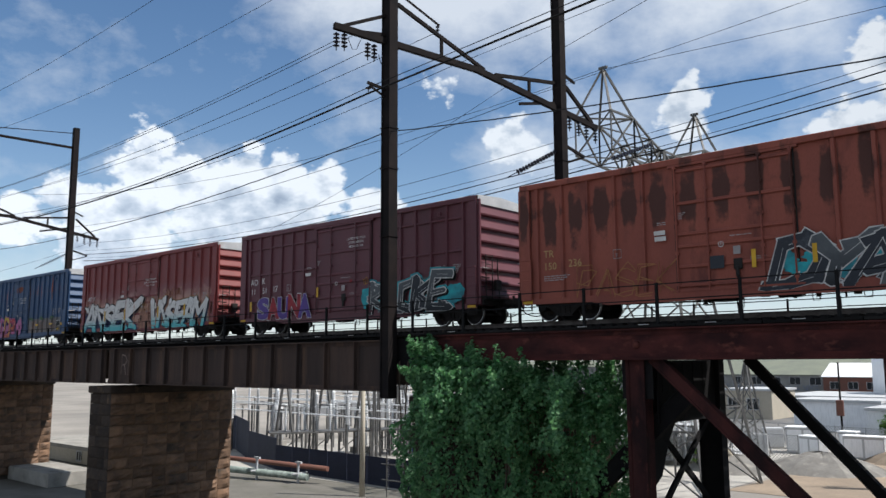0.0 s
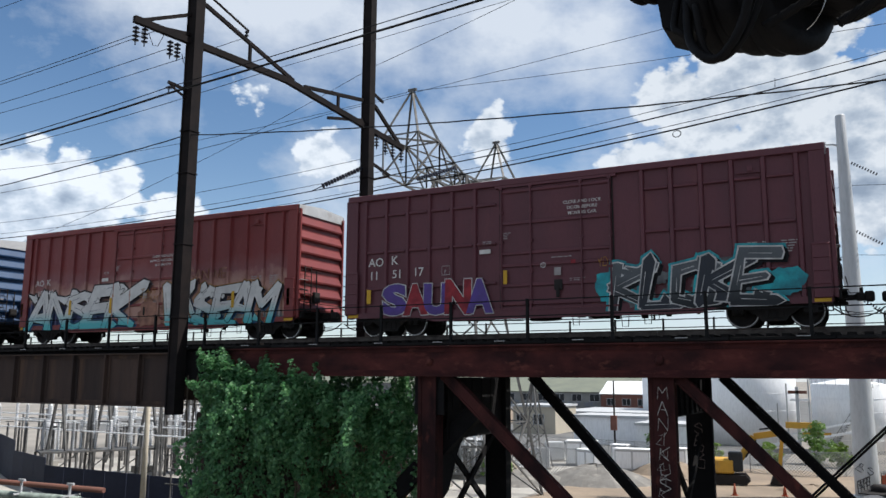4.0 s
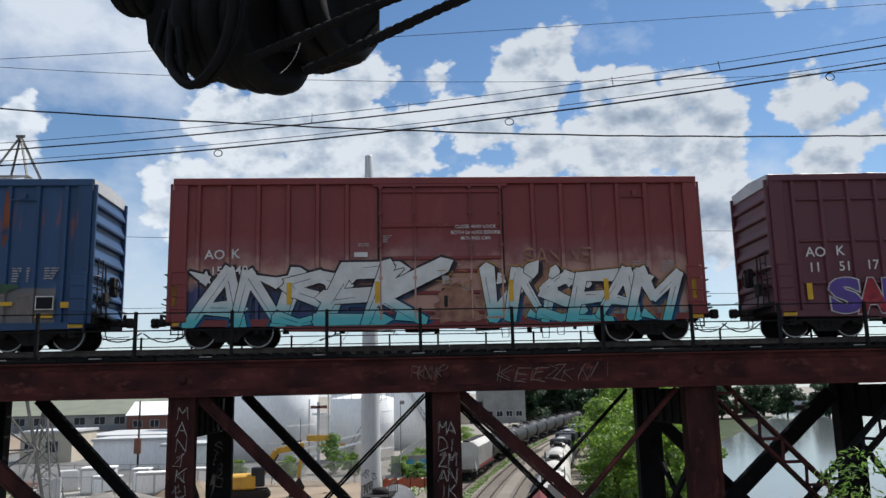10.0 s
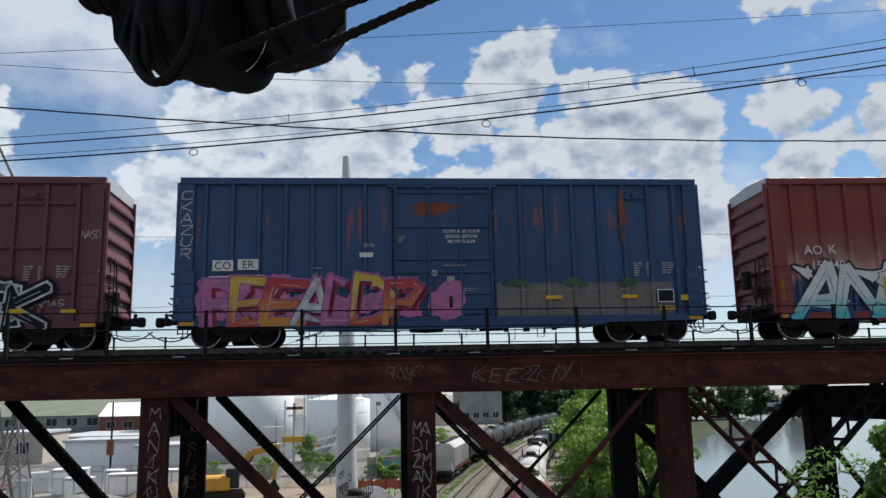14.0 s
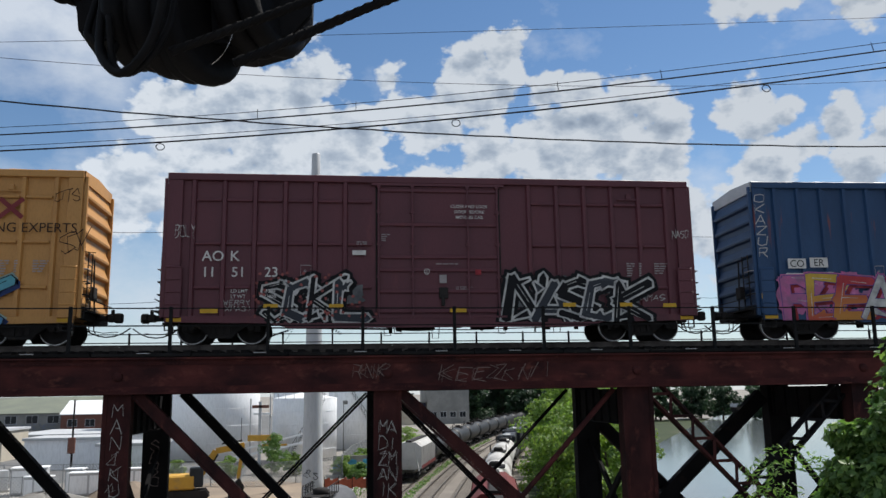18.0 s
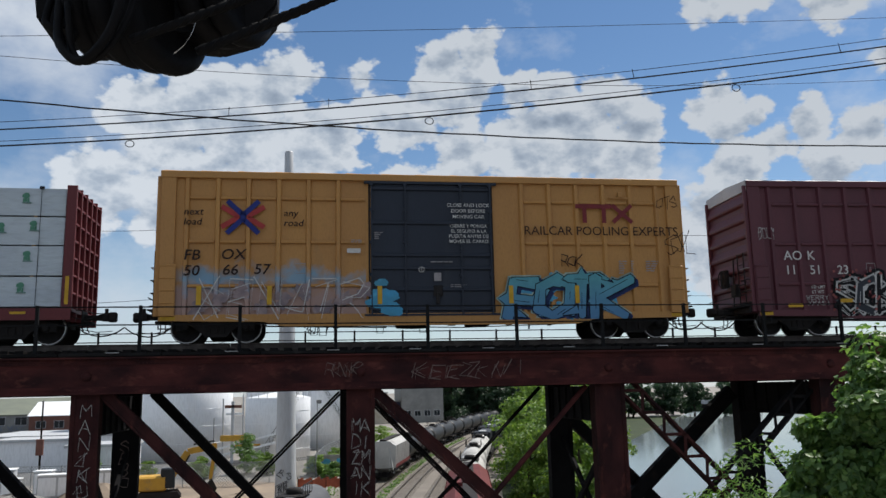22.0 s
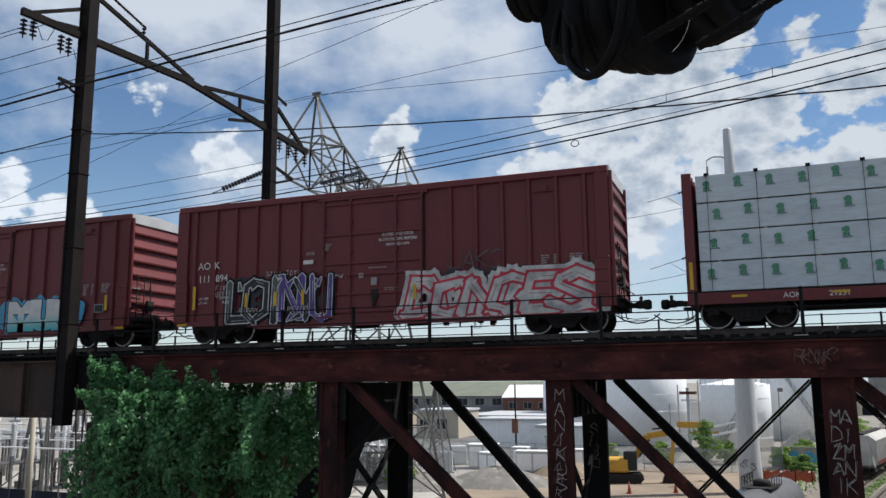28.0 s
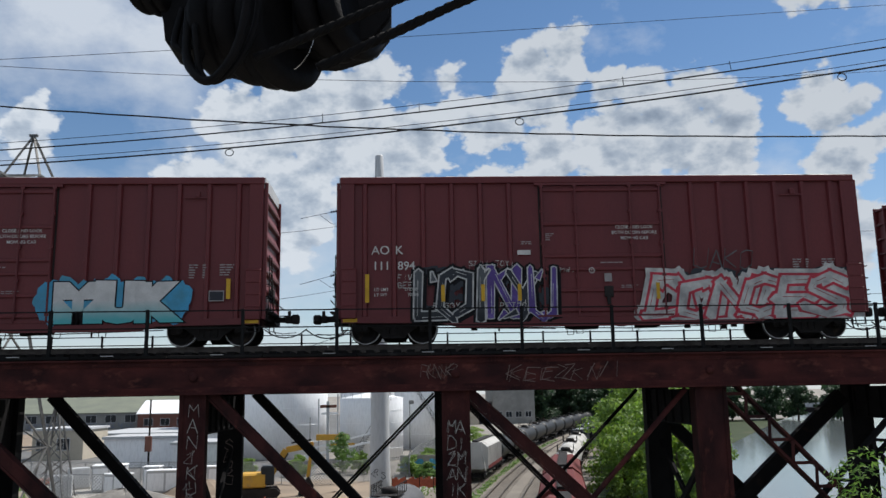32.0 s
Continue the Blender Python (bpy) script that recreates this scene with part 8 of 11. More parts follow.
wins = [(-150 + k * 6.0, 2.2, 3.2, 2.2) for k in range(14)]
w1 = building("warehouse", "long grey warehouse with dull green roof and faded wall tags", -156, 262, -66, 300, 5.0, GREY_WALL, GREEN_ROOF, wins, 5.0)
rng = random.Random(5)
SCRIB = plain("blue-grey wall tag", (0.18, 0.22, 0.32), 0.8)
bm = B()
for k in range(9):
    strokes(bm, rng.choice(("SOKE", "ZART", "NEKO", "BRED")), -130 + k * 5.5, 0.6, 0.9, 1.3, 261.93, 0.16, 0.25, 0.1, 0.12, k)
tagged(part("wall_tag", bm, SCRIB, w1, "blue-grey painted tags"), kind="stuff")
building("brick_shop", "brick workshop with pale roof and dark windows", -79, 258, -40, 276, 4.6, BRICKRED, WHITE_STEEL, [(-77 + k * 5, 1.2, 2.6, 2.0) for k in range(7)], 4.2)
building("tan_office", "small tan rendered building with one window", -57.5, 135, -49.6, 146, 4.6, TAN_WALL, PALE_GREY, [(-53.6, 1.6, 1.9, 1.7), (-56.8, 1.6, 1.3, 1.7)])
building("white_shed", "low white flat-roofed shed", -55, 152, -27, 176, 3.0, WHITE_STEEL, PALE_GREY, [(-52, 1.0, 1.2, 1.2), (-46, 1.0, 1.2, 1.2)])
building("white_shed", "low white shed with a drain pipe", -40.5, 118, -29.5, 126, 3.9, WHITE_STEEL, PALE_GREY)
building("white_shed", "low pale shed beside the tanks", -29, 110, -21.6, 118, 3.4, WHITE_STEEL, PALE_GREY)
building("kiln_building", "grey industrial building with a tan end wall", 29.5, 250, 42.4, 270, 11.0, GREY_WALL, GREY_WALL, [(30.5 + k * 3, 2.0, 1.8, 1.6) for k in range(4)])
building("kiln_annex", "tan industrial annex beside the tracks", 21.0, 246, 24.8, 262, 9.0, TAN_WALL, GREY_WALL)
ks = building("dark_shed", "dark clad shed with white capital letters", 25.0, 252, 29.3, 262, 6.4, NAVY_WALL, GREY_WALL)
bm = B()
put_text(bm, "KIN", 25.2, 2.0, 2.1, 251.98, 0.01, 0.0, 0.9)
part("lettering", bm, STENCIL, ks)
building("low_sheds", "distant row of grey sheds", -300, 330, -160, 350, 7.0, GREY_WALL, GREEN_ROOF, [(-290 + k * 12, 2, 4, 2) for k in range(10)], 3.0)
# scattered parked cars and skips in the far lot
CARCOL = [plain("dark car paint", (0.03, 0.03, 0.035), 0.3), plain("white car paint", (0.6, 0.6, 0.6), 0.3), plain("green skip paint", (0.05, 0.13, 0.07), 0.6), plain("blue car paint", (0.05, 0.08, 0.16), 0.3)]


def parked_car(x, y, k, turn):
    c = thing("parked_car", "small parked car in the distant lot", "car", "parked cars", at=pose(x, y, GROUND_Z + 0.06, 0, 0, turn))
    bm = B()
    box(bm, -2.1, -0.85, 0.35, 2.1, 0.85, 0.95, 0.15)
    part("body", bm, CARCOL[k % 2 if k != 3 else 3], c)
    bm = B()
    box(bm, -1.2, -0.75, 0.95, 1.1, 0.75, 1.5, 0.25)
    part("cabin", bm, GLASS_DARK, c)
    for wx in (-1.35, 1.35):
        for wy in (-0.85, 0.65):
            bm = B()
            lathe(bm, ((0.1, 0), (0.33, 0), (0.33, 0.2), (0.1, 0.2)), (wx, wy, 0.33), 12, "Y")
            part("wheel", bm, INK, c)


for k in range(11):
    parked_car(-92 + k * 4.6 + (k % 3) * 0.7, 205 + (k * 13) % 29, k % 4, 20 + k * 37 % 60)
for k, (x, y) in enumerate(((-60, 200), (-78, 222), (-52, 226))):
    s = thing("skip", "dull green steel waste skip in the lot", "skip", "skips", at=(x, y, GROUND_Z + 0.06))
    bm = B()
    v0 = [(-1.8, -1), (1.8, -1), (1.8, 1), (-1.8, 1)]
    a_ = [bm.verts.new((p * 0.8, q * 0.9, 0)) for p, q in v0]
    b_ = [bm.verts.new((p * 1.2, q * 1.1, 1.8)) for p, q in v0]
    bm.faces.new(a_[::-1])
    for j in range(4):
        bm.faces.new((a_[j], a_[(j + 1) % 4], b_[(j + 1) % 4], b_[j]))
    part("bin", bm, CARCOL[2], s)
    bm = B()
    box(bm, -2.2, -1.15, 1.8, 2.2, -1.05, 1.9), box(bm, -2.2, 1.05, 1.8, 2.2, 1.15, 1.9)
    part("rim", bm, CARCOL[2], s)

# chain-link fence: wires as fine real geometry
FENCE = plain("galvanised fence wire", (0.34, 0.35, 0.36), 0.5, 0.5)


def fence(pts, h, label, mesh=0.32):
    f = thing("chain_fence", label, "fence", "yard fences", at=(0, 0, GROUND_Z))
    bm = B()
    for (x0, y0), (x1, y1) in zip(pts, pts[1:]):
        d = math.hypot(x1 - x0, y1 - y0)
        n = max(1, int(d / 3))
        for k in range(n + 1):
            u = k / n
            x, y = x0 + (x1 - x0) * u, y0 + (y1 - y0) * u
            b2 = B()
            rod(b2, ((x, y, 0), (x, y, h + 0.1)), 0.05, 6)
            part("fence_post", b2, FENCE, f)
        m = int(d / mesh)
        hk = h / mesh
        for k in range(-int(hk), m):
            for sgn in (0, 1):
                a0, a1 = k * mesh, (k + hk) * mesh
                z0, z1 = (0, h) if sgn == 0 else (h, 0)
                if a0 < 0:
                    z0 += (z1 - z0) * (-a0) / (a1 - a0)
                    a0 = 0
                if a1 > d:
                    z1 = z0 + (z1 - z0) * (d - a0) / (a1 - a0)
                    a1 = d
                if a1 - a0 < 0.05:
                    continue
                bar(bm, (x0 + (x1 - x0) * a0 / d, y0 + (y1 - y0) * a0 / d, z0), (x0 + (x1 - x0) * a1 / d, y0 + (y1 - y0) * a1 / d, z1), 0.032, 0.032)
        bar(bm, (x0, y0, h), (x1, y1, h), 0.05, 0.05)
    tagged(part("wire_mesh", bm, FENCE, f), kind="stuff")


fence(((-66, 86), (-47, 82), (-27, 79)), 2.6, "grey chain-link fence round the equipment yard")
fence(((-48, 99), (-22, 94), (-6, 90), (1.5, 96)), 2.4, "grey chain-link fence round the equipment yard")
fence(((1.5, 96), (3.0, 112), (6.0, 128)), 2.6, "grey chain-link fence beside the tracks")
NET = plain("orange safety netting", (0.42, 0.11, 0.06), 0.7)
n_ = thing("safety_net", "drooping orange safety netting on stakes", "netting", at=(0, 0, GROUND_Z))
bm = B()
for k in range(16):
    x0, x1 = -0.4 + k * 0.28, -0.4 + (k + 1) * 0.28
    box(bm, x0, 85.0 + 0.1 * math.sin(k), 0.15 + 0.1 * math.sin(k * 1.3), x1, 85.04 + 0.1 * math.sin(k), 1.05 + 0.12 * math.sin(k * 2.1))
part("net", bm, NET, n_)
for k in range(4):
    bm = B()
    rod(bm, ((-0.4 + k * 1.4, 84.95, 0), (-0.4 + k * 1.4, 84.95, 1.3)), 0.04, 6)
    part("stake", bm, TIE, n_)
w_ = thing("low_wall", "low concrete wall with blue and black graffiti", "wall", at=(0, 0, GROUND_Z))
bm = B()
box(bm, 0.5, 100, 0, 5.5, 100.3, 2.2)
part("slab", bm, CONCRETE, w_)
bm = B()
for k in range(9):
    blob(bm, 0.9 + k * 0.5, 1.0 + 0.3 * math.sin(k * 2), 0.4, 0.55, 99.99 - 0.001 * k, k)
part("graffiti", bm, SKY_P, w_, "blue sprayed letters")

RUBBLE = mat("grey crushed rubble", (0.22, 0.21, 0.195), (0.16, 0.15, 0.14), 0.8, 0.95, 0, 0.9, 5.0, (0.30, 0.28, 0.25), 0.9, 0.56)
# tubular white monopole with davit arms
MONO = mat("pale grey tubular steel", (0.52, 0.53, 0.54), (0.46, 0.47, 0.49), 0.3, 0.5, 0.1, 0.05, 5.0, (0.40, 0.40, 0.40), 0.3, 0.6, (1, 1, 0.2))
mp = thing("monopole", "pale grey tubular steel transmission pole with davit arms", "utility pole", at=(-1.42, 76.0, GROUND_Z))
bm = B()
lathe(bm, ((0.95, 0), (0.93, 2), (0.78, 12), (0.46, 28.0), (0.40, 32.2), (0.34, 32.3)), (0, 0, 0), 20)
part("shaft", bm, MONO, mp)
bm = B()
lathe(bm, ((1.3, 0), (1.3, 0.25), (1.0, 0.26)), (0, 0, 0), 20)
part("base_flange", bm, MONO, mp)
for z in (29.4, 23.4, 17.6):
    bm = B()
    rod(bm, [(0, 0, z), (-0.7, 0, z + 0.35), (-1.4, 0, z + 0.4), (-2.0, 0, z + 0.1)], 0.09, 8, 0.06)
    part("davit_arm", bm, MONO, mp)
    bm = B()
    rod(bm, ((-1.95, 0, z), (-1.95, 0, z - 2.2)), 0.03, 5)
    for k in range(9):
        rod(bm, ((-1.95, 0, z - 0.5 - k * 0.17), (-1.95, 0, z - 0.56 - k * 0.17)), 0.12, 8)
    part("insulator", bm, INSULATOR, mp)
    bm = B()
    a_, b_ = Vector((-2.1, 0, z - 2.2)), Vector((-7.0, -4.0, z - 4.2))
    for k in range(12):
        c_ = a_.lerp(b_, 0.05 + 0.45 * k / 12)
        rod(bm, (c_, c_ + Vector((-0.06, -0.04, -0.02))), 0.11, 7)
    rod(bm, (a_, b_), 0.025, 5)
    rod(bm, [(-2.0, 0, z - 2.3), (-3.0, -0.8, z - 4.0), (-4.4, -1.6, z - 4.2), (-5.4, -2.6, z - 3.6)], 0.02, 5)
    tagged(part("strain_insulator", bm, INSULATOR, mp), kind="stuff")
    bm = B()
    for k in range(10):
        c_ = Vector((0.6 + k * 0.2, 0.2, z - 1.4 - k * 0.13))
        rod(bm, (c_, c_ + Vector((0.08, 0, -0.05))), 0.13, 7)
    tagged(part("strain_insulator", bm, INSULATOR, mp), kind="stuff")
bm = B()
for k in range(7):
    strokes(bm, "SKRE"[k % 4], -0.75 + 0.22 * (k % 5), 0.9 + 0.75 * (k // 4) + 0.1 * k, 0.35, 0.6, -1.02 + 0.02 * k, 0.06, 0.2, 0.1, 0.15, k)
tagged(part("graffiti", bm, GREY_P, mp, "grey scrawled tags"), kind="stuff")
for z, sag in ((26.0, 2.0), (20.0, 2.0), (14.0, 1.6)):
    wire("thin transmission wire from the tubular pole", ((-1.4, 76, GROUND_Z + z), (-36, 62, GROUND_Z + z - 2), sag, 0.02), ((-1.4, 76, GROUND_Z + z), (90, 70, GROUND_Z + z), sag, 0.02))

# yard lamp post
lp = thing("yard_lamp", "thin steel yard lamp post with floodlight head", "lamp post", at=(1.9, 111, GROUND_Z))
bm = B()
rod(bm, ((0, 0, 0), (0, 0, 8.2)), 0.09, 8, 0.06)
part("post", bm, GREY_WALL, lp)
bm = B()
box(bm, -0.1, -0.35, 8.1, 0.55, 0.25, 8.6, 0.08)
part("lamp_head", bm, GREY_WALL, lp)
# telegraph pole with red box
tp = thing("service_pole", "thin service pole with a red cabinet", "utility pole", at=(-29.4, 101, GROUND_Z))
bm = B()
rod(bm, ((0, 0, 0), (0, 0, 9.3)), 0.13, 8, 0.1)
part("post", bm, TIE, tp)
bm = B()
box(bm, -0.4, -0.45, 3.2, 0.4, -0.13, 5.0, 0.04)
part("cabinet", bm, BRICKRED, tp, "red steel cabinet")

# excavator
ex = thing("excavator", "yellow tracked excavator digging in the dirt lot", "excavator", at=pose(-12.9, 80.4, GROUND_Z + 0.03, 0, 0, 8))
for yy in (-1.3, 0.7):
    bm = B()
    prof = [(-1.6, 0.1), (1.6, 0.1), (1.95, 0.45), (1.6, 0.9), (-1.6, 0.9), (-1.95, 0.45)]
    v0 = [bm.verts.new((x, yy, z)) for x, z in prof]
    v1 = [bm.verts.new((x, yy + 0.6, z)) for x, z in prof]
    bm.faces.new(v0), bm.faces.new(v1[::-1])
    for k in range(6):
        bm.faces.new((v0[k], v1[k], v1[(k + 1) % 6], v0[(k + 1) % 6]))
    for k in range(12):
        box(bm, -1.6 + k * 0.28, yy - 0.03, 0.88, -1.5 + k * 0.28, yy + 0.63, 0.94), box(bm, -1.6 + k * 0.28, yy - 0.03, 0.05, -1.5 + k * 0.28, yy + 0.63, 0.11)
    part("crawler_track", bm, GRIME, ex)
bm = B()
box(bm, -2.1, -1.25, 1.0, 0.6, 1.25, 2.3, 0.15)
part("house", bm, MACHINE, ex)
bm = B()
box(bm, -2.3, -1.2, 1.05, -1.7, 1.2, 2.1, 0.2)
part("counterweight", bm, MACHINE, ex)
bm = B()
box(bm, 0.1, -1.2, 1.2, 1.35, -0.2, 3.0, 0.12)
part("cab", bm, GLASS_DARK, ex, "dark glazed cab")
bm = B()
bar(bm, (0.9, 0.3, 1.9), (2.4, 0.3, 4.3), 0.4, 0.6), bar(bm, (2.4, 0.3, 4.3), (5.0, 0.3, 4.75), 0.4, 0.55)
part("boom", bm, MACHINE, ex)
bm = B()
bar(bm, (4.9, 0.3, 4.9), (4.5, 0.3, 1.7), 0.3, 0.5)
part("stick", bm, MACHINE, ex)
bm = B()
bar(bm, (1.6, 0.0, 2.4), (2.6, 0.0, 4.0), 0.14, 0.14), bar(bm, (2.9, 0.3, 4.95), (4.8, 0.3, 5.2), 0.14, 0.14)
part("ram", bm, GRIME, ex)
bm = B()
prof = [(4.6, 1.8), (3.9, 0.9), (3.6, 0.1), (4.6, 0.0), (5.1, 0.9)]
v0 = [bm.verts.new((x, -0.3, z)) for x, z in prof]
v1 = [bm.verts.new((x, 0.9, z)) for x, z in prof]
bm.faces.new(v0), bm.faces.new(v1[::-1])
for k in range(5):
    bm.faces.new((v0[k], v1[k], v1[(k + 1) % 5], v0[(k + 1) % 5]))
part("bucket", bm, GRIME, ex)
for k, (x, y, r, h) in enumerate(((-19.5, 86, 3.6, 1.3), (-15.5, 75, 2.4, 0.8), (-24, 76, 5, 1.6), (-5.5, 78, 3.0, 0.7), (-30, 72, 4.5, 1.3))):
    bm = B()
    n = 20
    rows_ = []
    for j in range(6):
        u = j / 5
        rows_.append([bm.verts.new(((1 - u) * r * math.cos(2 * math.pi * i / n) * (1 + 0.15 * math.sin(3 * i + k)), (1 - u) * r * math.sin(2 * math.pi * i / n), h * (1 - (1 - u) ** 2) * (1 + 0.08 * math.sin(i * 2.3)))) for i in range(n)])
    for r0, r1 in zip(rows_, rows_[1:]):
        for i in range(n):
            bm.faces.new((r0[i], r0[(i + 1) % n], r1[(i + 1) % n], r1[i]))
    tagged(part("soil_mound", bm, DIRT if k in (0, 1, 3) else RUBBLE, None, "", (x, y, GROUND_Z - 0.05)), "low heap of loose excavated soil", "soil mound", "soil mounds")
for k, (x, y) in enumerate(((-11.2, 72.6), (-14.6, 73.5), (-7.5, 74.2))):
    c_ = thing("traffic_cone", "small orange traffic cone on the dirt", "traffic cone", "traffic cones", at=(x, y, GROUND_Z + 0.03))
    bm = B()
    lathe(bm, ((0.18, 0.05), (0.04, 0.95), (0.02, 0.96)), (0, 0, 0), 10)
    part("cone", bm, NET, c_)
    bm = B()
    box(bm, -0.25, -0.25, 0, 0.25, 0.25, 0.05)
    part("base", bm, NET, c_)


# white boxes, transformers
def cabinet(x, y, w, d, h, label, turn=0, roof_slope=0.0):
    c_ = thing("equipment_cabinet", label, "cabinet", "yard equipment", at=pose(x, y, GROUND_Z + 0.03, 0, 0, turn))
    bm = B()
    box(bm, -w / 2, -d / 2, 0.12, w / 2, d / 2, h, 0.04)
    part("case", bm, PALE_GREY, c_)
    bm = B()
    box(bm, -w / 2 - 0.08, -d / 2 - 0.08, h, w / 2 + 0.08, d / 2 + 0.08, h + 0.1)
    part("lid", bm, WHITE_STEEL, c_)
    bm = B()
    box(bm, -w / 2 + 0.1, -d / 2, 0, w / 2 - 0.1, d / 2, 0.12)
    part("plinth", bm, CONCRETE, c_)
    bm = B()
    for k in range(2):
        box(bm, -w / 2 + 0.1 + k * w / 2, -d / 2 - 0.015, 0.3, -w / 2 + k * w / 2 + w / 2 - 0.1, -d / 2 - 0.003, h - 0.2)
    part("door_leaf", bm, WHITE_STEEL, c_)


for x, y, w, d, h, t in ((-29.7, 89, 3.2, 2.2, 2.6, 10), (-25.2, 88.4, 1.6, 1.4, 2.4, 0), (-23.2, 86.2, 3.6, 1.6, 2.2, 4), (-26.6, 82, 2.2, 1.4, 2.3, -20), (-20.2, 92, 2.6, 1.5, 2.0, 0), (-44, 84, 2.4, 2.0, 2.4, 0)):
    cabinet(x, y, w, d, h, "pale grey steel equipment cabinet on a plinth", t)


def transformer(x, y, turn):
    t = thing("transformer", "pale grey power transformer with radiator fans", "transformer", "transformers", at=pose(x, y, GROUND_Z + 0.03, 0, 0, turn))
    bm = B()
    box(bm, -2.4, -1.4, 0.3, 2.4, 1.4, 3.6, 0.06)
    part("main_tank", bm, PALE_GREY, t)
    bm = B()
    box(bm, -2.8, -1.7, 0, 2.8, 1.7, 0.3)
    part("plinth", bm, CONCRETE, t)
    for k in range(8):
        bm = B()
        box(bm, -2.3 + k * 0.6, -2.3, 0.6, -2.15 + k * 0.6, -1.45, 3.3)
        part("radiator", bm, PALE_GREY, t)
    for k in range(3):
        for j in range(2):
            bm = B()
            n = 16
            rod(bm, [(-1.5 + k * 1.5 + 0.5 * math.cos(2 * math.pi * i / n), -2.36, 1.2 + j * 1.25 + 0.5 * math.sin(2 * math.pi * i / n)) for i in range(n + 1)], 0.06, 5)
            lathe(bm, ((0.12, -2.40), (0.12, -2.30)), (-1.5 + k * 1.5, 0, 1.2 + j * 1.25), 8, "Y")
            for i in range(4):
                a = i * 1.571 + 0.4
                bar(bm, (-1.5 + k * 1.5, -2.35, 1.2 + j * 1.25), (-1.5 + k * 1.5 + 0.46 * math.cos(a), -2.35, 1.2 + j * 1.25 + 0.46 * math.sin(a)), 0.04, 0.16)
            part("fan", bm, GREY_WALL, t)
    for k in range(6):
        bm = B()
        prof = [(0.1, 3.6)]
        for j in range(6):
            prof += [(0.08, 3.7 + j * 0.18), (0.17, 3.76 + j * 0.18), (0.08, 3.82 + j * 0.18)]
        prof += [(0.05, 4.9)]
        lathe(bm, prof, (-1.9 + k * 0.76, 0.3 * (-1) ** k, 0), 8)
        part("bushing", bm, WHITE_STEEL, t)


for x, y, tn in ((-35.6, 73, 14), (-42.5, 70.5, 14), (-36.5, 64, 14), (-44, 62, 14)):
    transformer(x, y, tn)
lm = thing("lattice_mast", "thin tapering galvanised lattice mast", "mast", at=(-33.5, 84, GROUND_Z))
bm = B()
for sx, sy in ((-1, -1), (1, -1), (1, 1), (-1, 1)):
    bar(bm, (sx * 1.6, sy * 1.6, 0), (sx * 0.1, sy * 0.1, 9.3), 0.14, 0.14)
for k in range(5):
    h0, h1 = 1.6 - 0.3 * k, 1.6 - 0.3 * (k + 1)
    for s in (-1, 1):
        bar(bm, (-h0, s * h0, k * 1.85), (h1, s * h1, k * 1.85 + 1.85), 0.08, 0.08), bar(bm, (h0, s * h0, k * 1.85), (-h1, s * h1, k * 1.85 + 1.85), 0.08, 0.08)
part("lattice", bm, LATTICE, lm)


